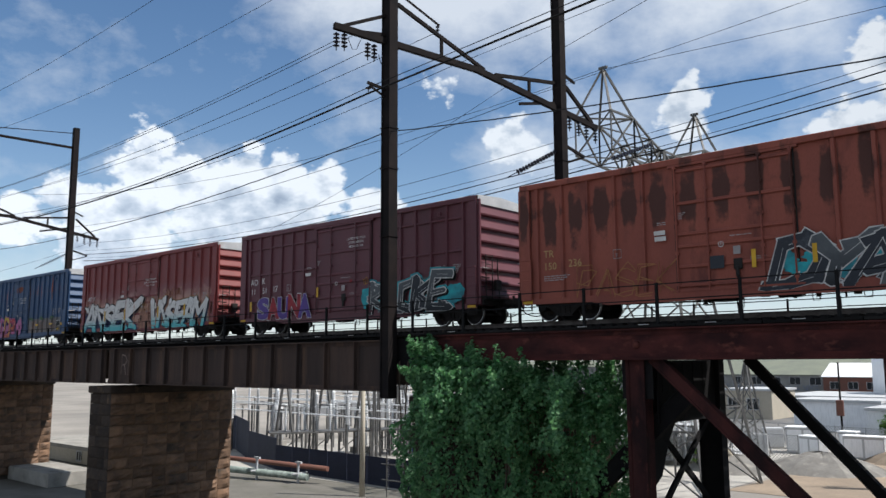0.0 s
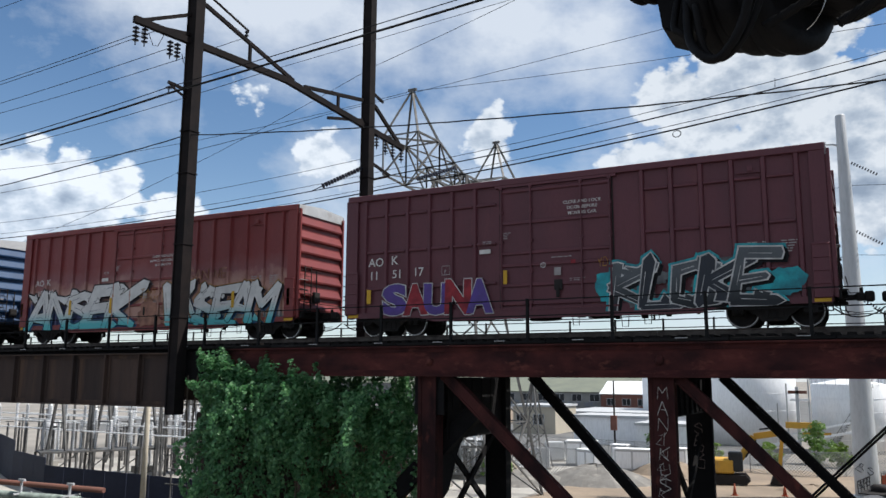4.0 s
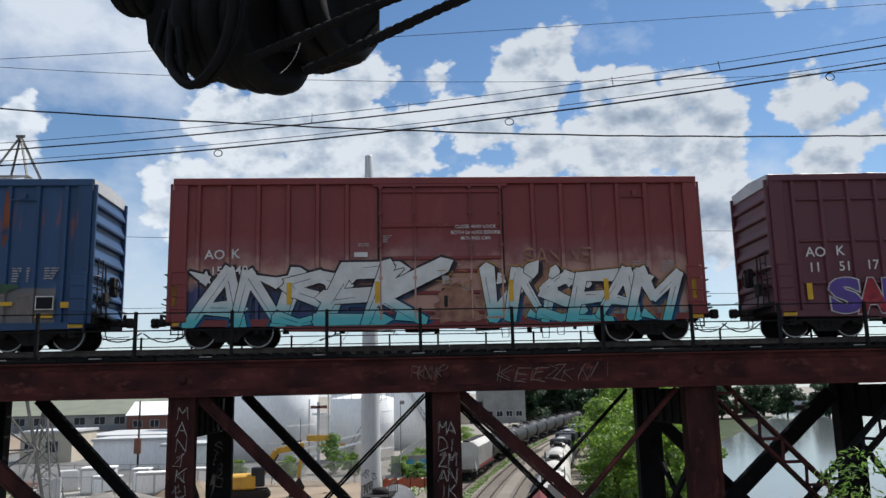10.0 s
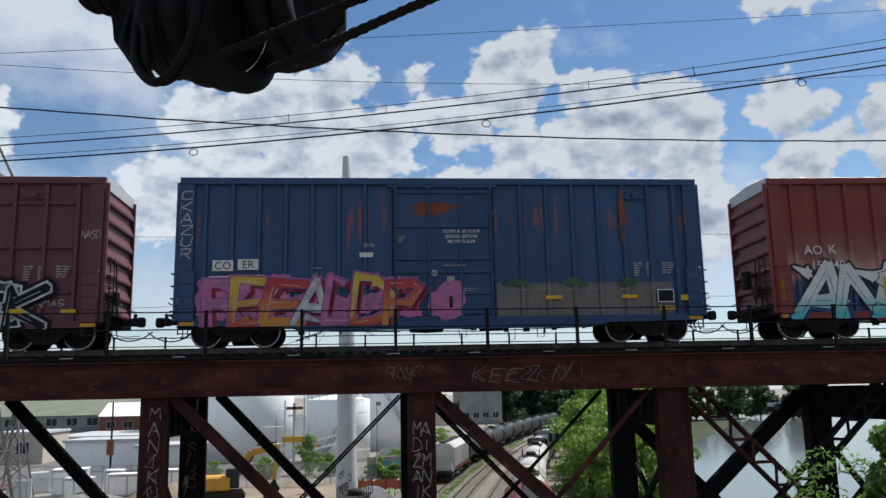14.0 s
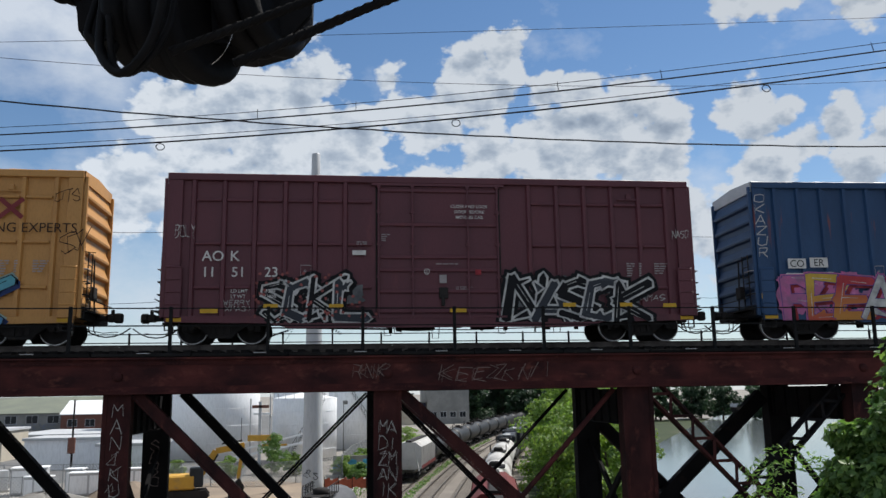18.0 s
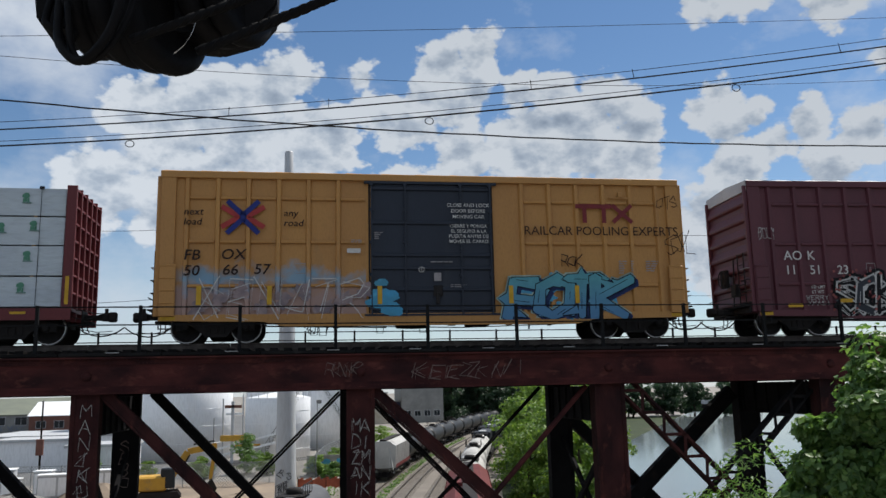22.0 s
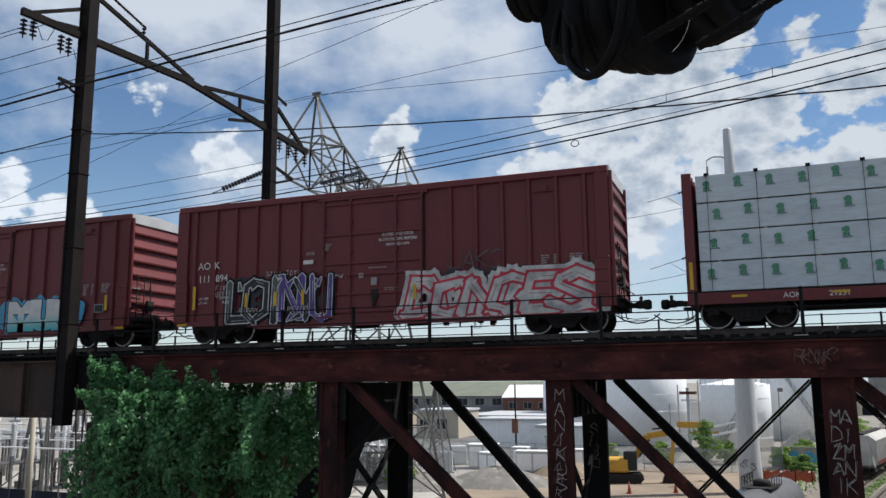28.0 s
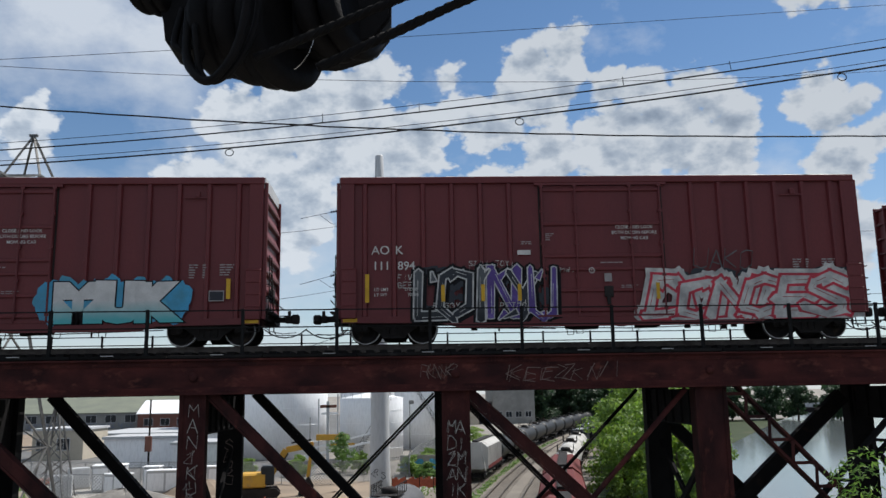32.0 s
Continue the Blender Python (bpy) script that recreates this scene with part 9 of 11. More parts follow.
# loose equipment in the gravel yard
rng = random.Random(61)
BLUE_TARP = plain("blue tarpaulin", (0.06, 0.14, 0.33), 0.6)
for k in range(30):
    x, y = -29 - rng.random() * 34, 56 + rng.random() * 40
    kindof = k % 5
    if kindof == 0:
        t = thing("cable_drum", "weathered wooden cable drum standing on gravel", "cable drum", "cable drums", at=pose(x, y, GROUND_Z + 0.03, 0, 0, rng.uniform(0, 90)))
        for yy in (-0.55, 0.45):
            bm = B()
            lathe(bm, ((0.2, yy), (1.0, yy), (1.0, yy + 0.1), (0.2, yy + 0.1)), (0, 0, 1.0), 18, "Y")
            part("flange", bm, TAN_WALL, t)
        bm = B()
        lathe(bm, ((0.55, -0.45), (0.6, 0.0), (0.55, 0.45)), (0, 0, 1.0), 16, "Y")
        part("cable", bm, INK, t)
    elif kindof == 1:
        t = thing("switch_cabinet", "pale grey switch cabinet on a concrete pad", "cabinet", "switch cabinets", at=pose(x, y, GROUND_Z + 0.03, 0, 0, rng.uniform(-20, 40)))
        bm = B()
        box(bm, -1.0, -0.6, 0.15, 1.0, 0.6, 2.2, 0.05)
        part("body", bm, PALE_GREY, t)
        for xx in (-0.95, 0.03):
            bm = B()
            box(bm, xx, -0.64, 0.3, xx + 0.92, -0.605, 2.05, 0.01)
            part("door", bm, PALE_GREY, t)
        bm = B()
        box(bm, -1.2, -0.8, 0, 1.2, 0.8, 0.15)
        part("pad", bm, CONCRETE, t)
    elif kindof == 2:
        t = thing("pipe_stack", "stack of rusty steel pipes on timber bearers", "pipes", "pipe stacks", at=pose(x, y, GROUND_Z + 0.03, 0, 0, rng.uniform(-30, 60)))
        for j in range(7):
            bm = B()
            rod(bm, ((-2.4, (j % 4) * 0.36 - 0.5 + 0.18 * (j // 4), 0.3 + 0.31 * (j // 4)), (2.4, (j % 4) * 0.36 - 0.5 + 0.18 * (j // 4), 0.3 + 0.31 * (j // 4))), 0.17, 8)
            part("pipe", bm, BRICKRED if k % 2 else PALE_GREY, t)
        for xx in (-1.5, 1.5):
            bm = B()
            box(bm, xx - 0.1, -0.9, 0, xx + 0.1, 0.9, 0.14)
            part("bearer", bm, TIE, t)
    elif kindof == 3:
        t = thing("steel_stand", "galvanised steel stand with ribbed bushings", "steel frame", "steel stands", at=pose(x, y, GROUND_Z + 0.03, 0, 0, rng.uniform(-20, 40)))
        for sx in (-1.0, 1.0):
            bm = B()
            bar(bm, (sx, 0, 0), (sx, 0, 3.6), 0.16, 0.16)
            part("leg", bm, LATTICE, t)
        bm = B()
        bar(bm, (-1.3, 0, 3.6), (1.3, 0, 3.6), 0.18, 0.18)
        part("beam", bm, LATTICE, t)
        for sx in (-0.9, 0.0, 0.9):
            bm = B()
            prof = []
            for j in range(7):
                prof += [(0.06, 3.7 + j * 0.2), (0.17, 3.78 + j * 0.2), (0.06, 3.86 + j * 0.2)]
            lathe(bm, prof, (sx, 0, 0), 8)
            part("bushing", bm, WHITE_STEEL, t)
    else:
        t = thing("crate", "tarpaulin-covered pallet crate on gravel", "crate", "pallet crates", at=pose(x, y, GROUND_Z + 0.03, 0, 0, rng.uniform(0, 90)))
        bm = B()
        box(bm, -0.8, -0.6, 0.14, 0.8, 0.6, 1.1 + 0.5 * rng.random(), 0.06)
        part("load", bm, BLUE_TARP if k % 2 else GREY_WALL, t)
        bm = B()
        box(bm, -0.85, -0.65, 0.0, 0.85, 0.65, 0.13)
        part("pallet", bm, TAN_WALL, t)


# ---- substation behind the piers ----
def frame_portal(x, y, w, h, turn):
    f = thing("substation_portal", "galvanised steel substation portal with braced legs", "steel frame", "substation frames", at=pose(x, y, GROUND_Z + 0.03, 0, 0, turn))
    for s in (-1, 1):
        bm = B()
        bar(bm, (s * w / 2, -0.9, 0), (s * w / 2, 0, h), 0.2, 0.2), bar(bm, (s * w / 2, 0.9, 0), (s * w / 2, 0, h), 0.2, 0.2)
        for k in range(3):
            z = h * (k + 1) / 4
            q = 0.9 * (1 - (k + 1) / 4)
            bar(bm, (s * w / 2, -q, z), (s * w / 2, q, z), 0.08, 0.08)
            bar(bm, (s * w / 2, -q - 0.22, z - h / 4), (s * w / 2, q, z), 0.07, 0.07)
        part("leg", bm, LATTICE, f)
    bm = B()
    for z in (h - 0.5, h):
        bar(bm, (-w / 2, 0, z), (w / 2, 0, z), 0.12, 0.12)
    n = int(w / 0.8)
    for k in range(n):
        bar(bm, (-w / 2 + k * w / n, 0, h - 0.5 if k % 2 else h), (-w / 2 + (k + 1) * w / n, 0, h if k % 2 else h - 0.5), 0.07, 0.07)
    part("beam", bm, LATTICE, f)
    for k in range(3):
        bm = B()
        prof = []
        for j in range(8):
            prof += [(0.06, -j * 0.16), (0.15, -j * 0.16 - 0.06), (0.06, -j * 0.16 - 0.12)]
        lathe(bm, prof, (-w / 3 + k * w / 3, 0, h - 0.55), 8)
        part("insulator", bm, WHITE_STEEL, f)


def post_insulator_mesh():
    bm = B()
    bar(bm, (0, 0, 0), (0, 0, 2.6), 0.18, 0.18)
    prof = [(0.1, 2.6)]
    for j in range(9):
        prof += [(0.08, 2.65 + j * 0.17), (0.17, 2.72 + j * 0.17), (0.08, 2.78 + j * 0.17)]
    prof += [(0.05, 4.3)]
    lathe(bm, prof, (0, 0, 0), 8)
    return mesh_of("column", bm, LATTICE)


rng = random.Random(8)
for k, (x, y, w, h) in enumerate(((-64, 56, 7, 8.5), (-70, 62, 8, 9.0), (-58, 62, 6, 8.2), (-76, 70, 9, 9.2), (-62, 72, 8, 9), (-84, 66, 8, 9), (-90, 76, 9, 9), (-54, 54, 5, 7.5), (-70, 80, 9, 9), (-98, 60, 9, 9), (-110, 66, 9, 9))):
    frame_portal(x, y, w, h, 38 + rng.uniform(-8, 8))
pm = post_insulator_mesh()
for k in range(46):
    x, y = -52 - rng.random() * 46, 50 + rng.random() * 32
    t = thing("post_insulator", "pale ribbed post insulator on a steel stand", "insulator", "post insulators", at=(x, y, GROUND_Z + 0.03))
    part("column", pm, None, t)
    bm = B()
    bar(bm, (-0.5, 0, 4.35), (0.5 + rng.random(), 0.3, 4.35), 0.08, 0.08)
    part("terminal", bm, LATTICE, t)
bb = thing("bus_pipes", "long bright bus pipes across the substation", "bus pipe", at=(0, 0, GROUND_Z))
for k in range(9):
    bm = B()
    y = 52 + k * 3.3
    rod(bm, ((-96, y + 2, 4.5 + 0.4 * (k % 3)), (-50, y - 1, 4.5 + 0.4 * (k % 3))), 0.07, 6)
    part("pipe", bm, WHITE_STEEL, bb)
    bm = B()
    bar(bm, (-95.5, y + 2, 0), (-95.5, y + 2, 4.5 + 0.4 * (k % 3)), 0.14, 0.14), bar(bm, (-50.5, y - 1, 0), (-50.5, y - 1, 4.5 + 0.4 * (k % 3)), 0.14, 0.14)
    part("stand", bm, LATTICE, bb)
for k, (x, y) in enumerate(((-66, 60), (-78, 58))):
    t = thing("oil_breaker", "pale blue-grey circuit breaker vessel", "breaker", "substation frames", at=(x, y, GROUND_Z + 0.03))
    bm = B()
    lathe(bm, ((0.6, 0.6), (0.7, 0.9), (0.7, 4.2), (0.4, 4.8)), (0, 0, 0), 14)
    part("vessel", bm, PALE_GREY, t)
    bm = B()
    box(bm, -0.8, -0.8, 0, 0.8, 0.8, 0.6)
    part("base", bm, CONCRETE, t)
for k in range(44):
    x, y = -50 - rng.random() * 44, 52 + rng.random() * 34
    t = thing("tall_insulator", "tall pale ribbed insulator stack on a steel column", "insulator", "tall insulators", at=(x, y, GROUND_Z + 0.03))
    bm = B()
    bar(bm, (0, 0, 0), (0, 0, 3.4), 0.22, 0.22)
    part("stand", bm, LATTICE, t)
    bm = B()
    prof = [(0.1, 3.4)]
    for j in range(14):
        prof += [(0.1, 3.45 + j * 0.2), (0.23, 3.53 + j * 0.2), (0.1, 3.6 + j * 0.2)]
    prof += [(0.06, 6.5 + 0.1 * (k % 4))]
    lathe(bm, prof, (0, 0, 0), 8)
    part("ribbed_column", bm, WHITE_STEEL if k % 3 else PALE_GREY, t)
    if k % 2:
        bm = B()
        bar(bm, (-1.2, 0.5, 6.4), (1.4, -0.6, 6.5), 0.1, 0.1), bar(bm, (0, 0, 6.3), (0.2, 0, 7.6), 0.07, 0.07)
        part("switch_arm", bm, LATTICE, t)
pf = thing("switch_platform", "raised steel switchgear platform with ribbed insulators", "platform", at=(0, 0, GROUND_Z))
pa, pb = Vector((-68.6, 50.0, 2.6)), Vector((-61.0, 63.0, 2.6))
bm = B()
bar(bm, pa, pb, 3.0, 0.16)
part("deck", bm, LATTICE, pf)
for i in range(6):
    p = pa.lerp(pb, i / 5)
    for sx in (-1.2, 1.2):
        bm = B()
        bar(bm, (p.x + sx, p.y - sx * 0.5, 0), (p.x + sx, p.y - sx * 0.5, 2.5), 0.16, 0.16)
        part("leg", bm, LATTICE, pf)
    bm = B()
    q = pa.lerp(pb, min(1, (i + 1) / 5))
    bar(bm, (p.x + 1.2, p.y - 0.6, 0.1), (q.x + 1.2, q.y - 0.6, 2.4), 0.1, 0.1)
    part("brace", bm, LATTICE, pf)
for i in range(14):
    p = pa.lerp(pb, (i + 0.5) / 14)
    sx = (-0.9, 0.0, 0.9)[i % 3]
    bm = B()
    prof = []
    for j in range(13):
        prof += [(0.08, 2.7 + j * 0.21), (0.2, 2.78 + j * 0.21), (0.08, 2.86 + j * 0.21)]
    lathe(bm, prof, (p.x + sx, p.y - sx * 0.5, 0), 8)
    part("insulator", bm, WHITE_STEEL if i % 2 else PALE_GREY, pf)
for i in range(4):
    p = pa.lerp(pb, 0.1 + i * 0.27)
    bm = B()
    for sx in (-1.3, 1.3):
        bar(bm, (p.x + sx, p.y, 2.7), (p.x + sx * 0.15, p.y, 8.4), 0.2, 0.2)
    bar(bm, (p.x - 0.7, p.y, 5.2), (p.x + 0.7, p.y, 5.2), 0.12, 0.12), bar(bm, (p.x - 2.4, p.y, 8.3), (p.x + 2.4, p.y, 8.3), 0.16, 0.2)
    part("a_frame", bm, LATTICE, pf)
# stepped navy fence
for k, (x0, y0, x1, y1, h) in enumerate(((-79, 53.2, -70, 48.6, 3.7), (-70, 48.6, -61.5, 45.6, 2.8), (-61.5, 45.6, -43.5, 44.6, 2.2), (-104, 58, -79, 53.2, 3.7))):
    f = thing("sheet_fence", "solid navy blue sheet fence", "fence", "sheet fences", at=(0, 0, GROUND_Z))
    n = max(2, int(math.hypot(x1 - x0, y1 - y0) / 2.4))
    for i in range(n):
        bm = B()
        u0, u1 = i / n, (i + 1) / n - 0.004
        bar(bm, (x0 + (x1 - x0) * u0, y0 + (y1 - y0) * u0, h / 2), (x0 + (x1 - x0) * u1, y0 + (y1 - y0) * u1, h / 2), 0.06, h)
        part("panel", bm, NAVY_WALL, f)
pr = thing("pipeline", "red and green pipes on low steel stands", "pipeline", at=(0, 0, GROUND_Z))
for a, b_, r, m in (((-74, 37.6, 1.9), (-51, 42.8, 1.2), 0.2, BRICKRED), ((-74, 36.4, 1.1), (-52.5, 42.0, 0.5), 0.28, spray("pale green pipe paint", (0.30, 0.36, 0.33), (0.24, 0.29, 0.27)))):
    bm = B()
    rod(bm, (a, b_), r, 10)
    part("pipe", bm, m, pr)
for k in range(5):
    x, y = -70 + k * 4.2, 38.4 + k * 0.95
    bm = B()
    bar(bm, (x, y - 0.6, 0), (x, y - 0.6, 2.1 - k * 0.12), 0.14, 0.14), bar(bm, (x, y - 1.2, 0.8), (x, y + 0.3, 0.8), 0.12, 0.12), bar(bm, (x - 0.3, y - 0.6, 2.2 - k * 0.14), (x + 0.4, y - 0.6, 2.2 - k * 0.14), 0.16, 0.16)
    part("stand", bm, PALE_GREY, pr)
sp = thing("timber_pole", "slim weathered timber service pole", "utility pole", at=(-44.6, 40.6, GROUND_Z))
bm = B()
rod(bm, ((0, 0, 0), (0.05, 0, 9.9)), 0.2, 10, 0.15)
part("post", bm, TAN_WALL, sp)
gr = thing("scaffold_rail", "thin galvanised scaffold rails beside the abutment", "railing", at=(0, 0, GROUND_Z))
for k in range(4):
    bm = B()
    rod(bm, ((-43 + k * 1.6, 41.5, 0), (-43 + k * 1.6, 41.5, 3.4 + 0.3 * (k % 2))), 0.05, 6)
    part("upright", bm, LATTICE, gr)
for z in (1.2, 2.3, 3.3):
    bm = B()
    rod(bm, ((-43.5, 41.5, z), (-37.5, 41.5, z)), 0.045, 6)
    part("bar", bm, LATTICE, gr)
building("pump_house", "low tan pump house with a flat lid", -92, 36, -76, 42, 1.35, TAN_WALL, CONCRETE, [(-80, 0.35, 0.9, 0.8)])
bm = B()
box(bm, -84, 27.5, GROUND_Z, -66, 31.2, GROUND_Z + 1.1, 0.05)
tagged(part("concrete_ledge", bm, CONCRETE), "stained broad concrete ledge by the pier", "ledge")


# ---- standing and moving yard trains ----
TANKBLK = mat("dark grey tank car paint", (0.035, 0.036, 0.038), (0.026, 0.027, 0.029), 0.5, 0.5, 0, 0.05, 8.0, (0.12, 0.115, 0.11), 0.5, 0.6)
TANKGREY = mat("weathered grey tank car paint", (0.11, 0.11, 0.115), (0.08, 0.08, 0.085), 0.5, 0.55, 0, 0.05, 8.0, (0.22, 0.21, 0.2), 0.5, 0.6)
HOPPER_W = mat("dirty white hopper paint", (0.50, 0.49, 0.47), (0.42, 0.41, 0.40), 0.6, 0.7, 0, 0.05, 8.0, (0.30, 0.27, 0.25), 0.6, 0.58)
HOPPER_R = mat("oxide red hopper paint", (0.14, 0.026, 0.025), (0.11, 0.022, 0.021), 0.6, 0.7, 0, 0.05, 8.0)
LOCO = mat("dark locomotive paint", (0.022, 0.025, 0.032), (0.03, 0.032, 0.038), 0.6, 0.5, 0, 0.05, 8.0, (0.06, 0.055, 0.05), 0.6, 0.6)


def yard_trucks(c, L):
    for s in (-1, 1):
        t = part("truck", FRAMES, None, c, "", pose(s * (L - 1.7), 0, 0))
        for dx in (-0.86, 0.86):
            part("wheelset", WHEELSET, None, t, at=(dx, 0, 0.457))


def tank_car(label, paint, L=7.6):
    c = thing("tank_car", label, "tank car", "yard trains")
    bm = B()
    lathe(bm, ((0.3, -L + 0.5), (1.1, -L + 0.65), (1.5, -L + 1.1), (1.55, -L + 1.6), (1.55, L - 1.6), (1.5, L - 1.1), (1.1, L - 0.65), (0.3, L - 0.5)), (0, 0, 2.75), 22, "X")
    part("tank", bm, paint, c)
    bm = B()
    box(bm, -L, -1.4, 1.0, -L + 2.2, 1.4, 1.2), box(bm, L - 2.2, -1.4, 1.0, L, 1.4, 1.2), box(bm, -L, -0.3, 0.8, L, 0.3, 1.15)
    part("frame", bm, GRIME, c)
    bm = B()
    lathe(bm, ((0.55, 4.2), (0.55, 4.6), (0.4, 4.72)), (0, 0, 0), 12)
    box(bm, -1.6, -0.9, 4.25, 1.6, 0.9, 4.32)
    part("dome", bm, GRIME, c)
    bm = B()
    for s in (-1, 1):
        for k in range(5):
            bar(bm, (-1.6 + k * 0.8, s * 0.9, 4.3), (-1.6 + k * 0.8, s * 0.9, 5.0), 0.04, 0.04)
        bar(bm, (-1.6, s * 0.9, 5.0), (1.6, s * 0.9, 5.0), 0.05, 0.05)
    for s in (-1, 1):
        for z in (1.6, 2.2):
            bar(bm, (s * (L - 0.1), -1.35, z), (s * (L - 0.1), 1.35, z), 0.05, 0.05)
        bar(bm, (s * (L - 0.1), -1.35, 1.1), (s * (L - 0.1), -1.35, 2.2), 0.05, 0.05), bar(bm, (s * (L - 0.1), 1.35, 1.1), (s * (L - 0.1), 1.35, 2.2), 0.05, 0.05)
    tagged(part("hand_rail", bm, GRIME, c), kind="stuff")
    yard_trucks(c, L)
    return c


def hopper(label, paint, stripe=None, L=7.8):
    c = thing("hopper_car", label, "hopper car", "yard trains")
    bm = B()
    prof = ((-1.55, 1.5), (-1.6, 4.2), (-0.9, 4.75), (0.9, 4.75), (1.6, 4.2), (1.55, 1.5))
    for k in range(1):
        v0 = [bm.verts.new((-L + 0.8, y, z)) for y, z in prof]
        v1 = [bm.verts.new((L - 0.8, y, z)) for y, z in prof]
        bm.faces.new(v0), bm.faces.new(v1[::-1])
        for j in range(6):
            bm.faces.new((v0[j], v1[j], v1[(j + 1) % 6], v0[(j + 1) % 6]))
    part("body", bm, paint, c)
    for k in range(15):
        x = -L + 0.9 + k * (2 * L - 1.8) / 14
        for s in (-1, 1):
            bm = B()
            bar(bm, (x, s * 1.6, 1.5), (x, s * 1.64, 4.2), 0.1, 0.08)
            part("side_post", bm, paint, c)
    for k in range(3):
        bm = B()
        x = -4.2 + k * 4.2
        prof = ((x - 1.9, 1.5), (x + 1.9, 1.5), (x + 0.5, 0.5), (x - 0.5, 0.5))
        v0 = [bm.verts.new((a, -1.0, z)) for a, z in prof]
        v1 = [bm.verts.new((a, 1.0, z)) for a, z in prof]
        bm.faces.new(v0), bm.faces.new(v1[::-1])
        for j in range(4):
            bm.faces.new((v0[j], v1[j], v1[(j + 1) % 4], v0[(j + 1) % 4]))
        part("chute", bm, paint, c)
    bm = B()
    box(bm, -L, -1.4, 1.0, L, -1.2, 1.3), box(bm, -L, 1.2, 1.0, L, 1.4, 1.3), box(bm, -L + 0.8, -0.4, 4.76, L - 0.8, 0.4, 4.95)
    part("frame", bm, GRIME, c)
    bm = B()
    for s in (-1, 1):
        for y in (-0.9, 0.9):
            bar(bm, (s * (L - 0.2), y, 1.2), (s * (L - 0.2), y, 4.6), 0.06, 0.06)
        for k in range(7):
            bar(bm, (s * (L - 0.2), -0.9, 1.5 + k * 0.45), (s * (L - 0.2), 0.9, 1.5 + k * 0.45), 0.05, 0.05)
        bar(bm, (s * (L - 0.2), -1.4, 1.3), (s * (L - 0.9), -0.7, 4.3), 0.12, 0.12), bar(bm, (s * (L - 0.2), 1.4, 1.3), (s * (L - 0.9), 0.7, 4.3), 0.12, 0.12)
    part("end_ladder", bm, paint, c)
    if stripe:
        bm = B()
        box(bm, -L + 0.9, 1.66, 1.5, L - 0.9, 1.70, 1.9), box(bm, -L + 0.9, -1.70, 1.5, L - 0.9, -1.66, 1.9)
        part("stripe", bm, stripe, c)
    yard_trucks(c, L)
    return c


def locomotive():
    L = 10.5
    c = thing("locomotive", "dark diesel locomotive with brown cab end", "locomotive", "yard trains")
    bm = B()
    box(bm, -L, -1.5, 1.2, L, 1.5, 1.6)
    part("deck", bm, GRIME, c)
    bm = B()
    box(bm, -L + 1.0, -0.95, 1.6, L - 4.2, 0.95, 4.3, 0.12)
    part("hood", bm, LOCO, c)
    bm = B()
    box(bm, L - 4.2, -1.5, 1.6, L - 1.9, 1.5, 4.55, 0.15), box(bm, L - 1.9, -0.9, 1.6, L - 0.5, 0.9, 3.1, 0.2)
    part("cab", bm, LOCO, c)
    bm = B()
    box(bm, -L + 0.95, -0.9, 1.7, -L + 0.99, 0.9, 3.6)
    part("end_panel", bm, PEACH_P, c, "brown end panel")
    bm = B()
    box(bm, -L + 1.4, -1.35, 3.6, -L + 4.6, 1.35, 4.5, 0.15)
    part("radiator_wing", bm, LOCO, c)
    for k in range(3):
        bm = B()
        lathe(bm, ((0.6, 4.5), (0.6, 4.62), (0.2, 4.64)), (-L + 2.0 + k * 1.1, 0, 0), 12)
        part("roof_fan", bm, PALE_GREY, c)
    bm = B()
    for s in (-1, 1):
        bar(bm, (-L, s * 1.45, 2.6), (L - 4.2, s * 1.45, 2.6), 0.04, 0.04)
        for k in range(9):
            bar(bm, (-L + k * 2, s * 1.45, 1.6), (-L + k * 2, s * 1.45, 2.6), 0.04, 0.04)
    bar(bm, (-L, -1.45, 2.6), (-L, 1.45, 2.6), 0.04, 0.04)
    part("hand_rail", bm, PALE_GREY, c)
    bm = B()
    box(bm, -3.0, -1.3, 0.4, 3.0, 1.3, 1.2, 0.2)
    part("fuel_tank", bm, GRIME, c)
    yard_trucks(c, L)
    return c


def track_pose(y, off):
    slope = 0.1304 + 0.001104 * y
    return pose(track_x(y, off), y, GROUND_Z + 0.365 - ground_drop(off), 0, 0, math.degrees(math.atan2(1, slope)))


y = 57.5
first = tank_car("weathered grey tank car with a walkway dome", TANKGREY)
first.matrix_basis = track_pose(y, 0.0)
y = 108.0
h1 = hopper("dirty white covered hopper with a red stripe", HOPPER_W, HOPPER_R)
h1.matrix_basis = track_pose(y + 4.0, 0.0)
y = 128.2
tk = tank_car("dark grey tank car in the standing yard train", TANKBLK)
tk.matrix_basis = track_pose(y, 0.0)
for k in range(11):
    y += 15.4 * math.cos(math.atan(0.1304 + 0.001104 * y))
    copy_thing(tk, track_pose(y, 0.0))
# the train that pulls away on the outer track: offset along the track from the brown end
MOVING = []
for k in range(3):
    MOVING.append((locomotive(), 10.5 + 21.6 * k))
for k in range(3):
    MOVING.append((tank_car("pale grey tank car behind the locomotives", HOPPER_W, 8.5), -9.3 - 18.2 * k))
for k in range(3):
    MOVING.append((hopper("oxide red hopper car behind the tank cars", HOPPER_R), -63.0 - 16.2 * k))


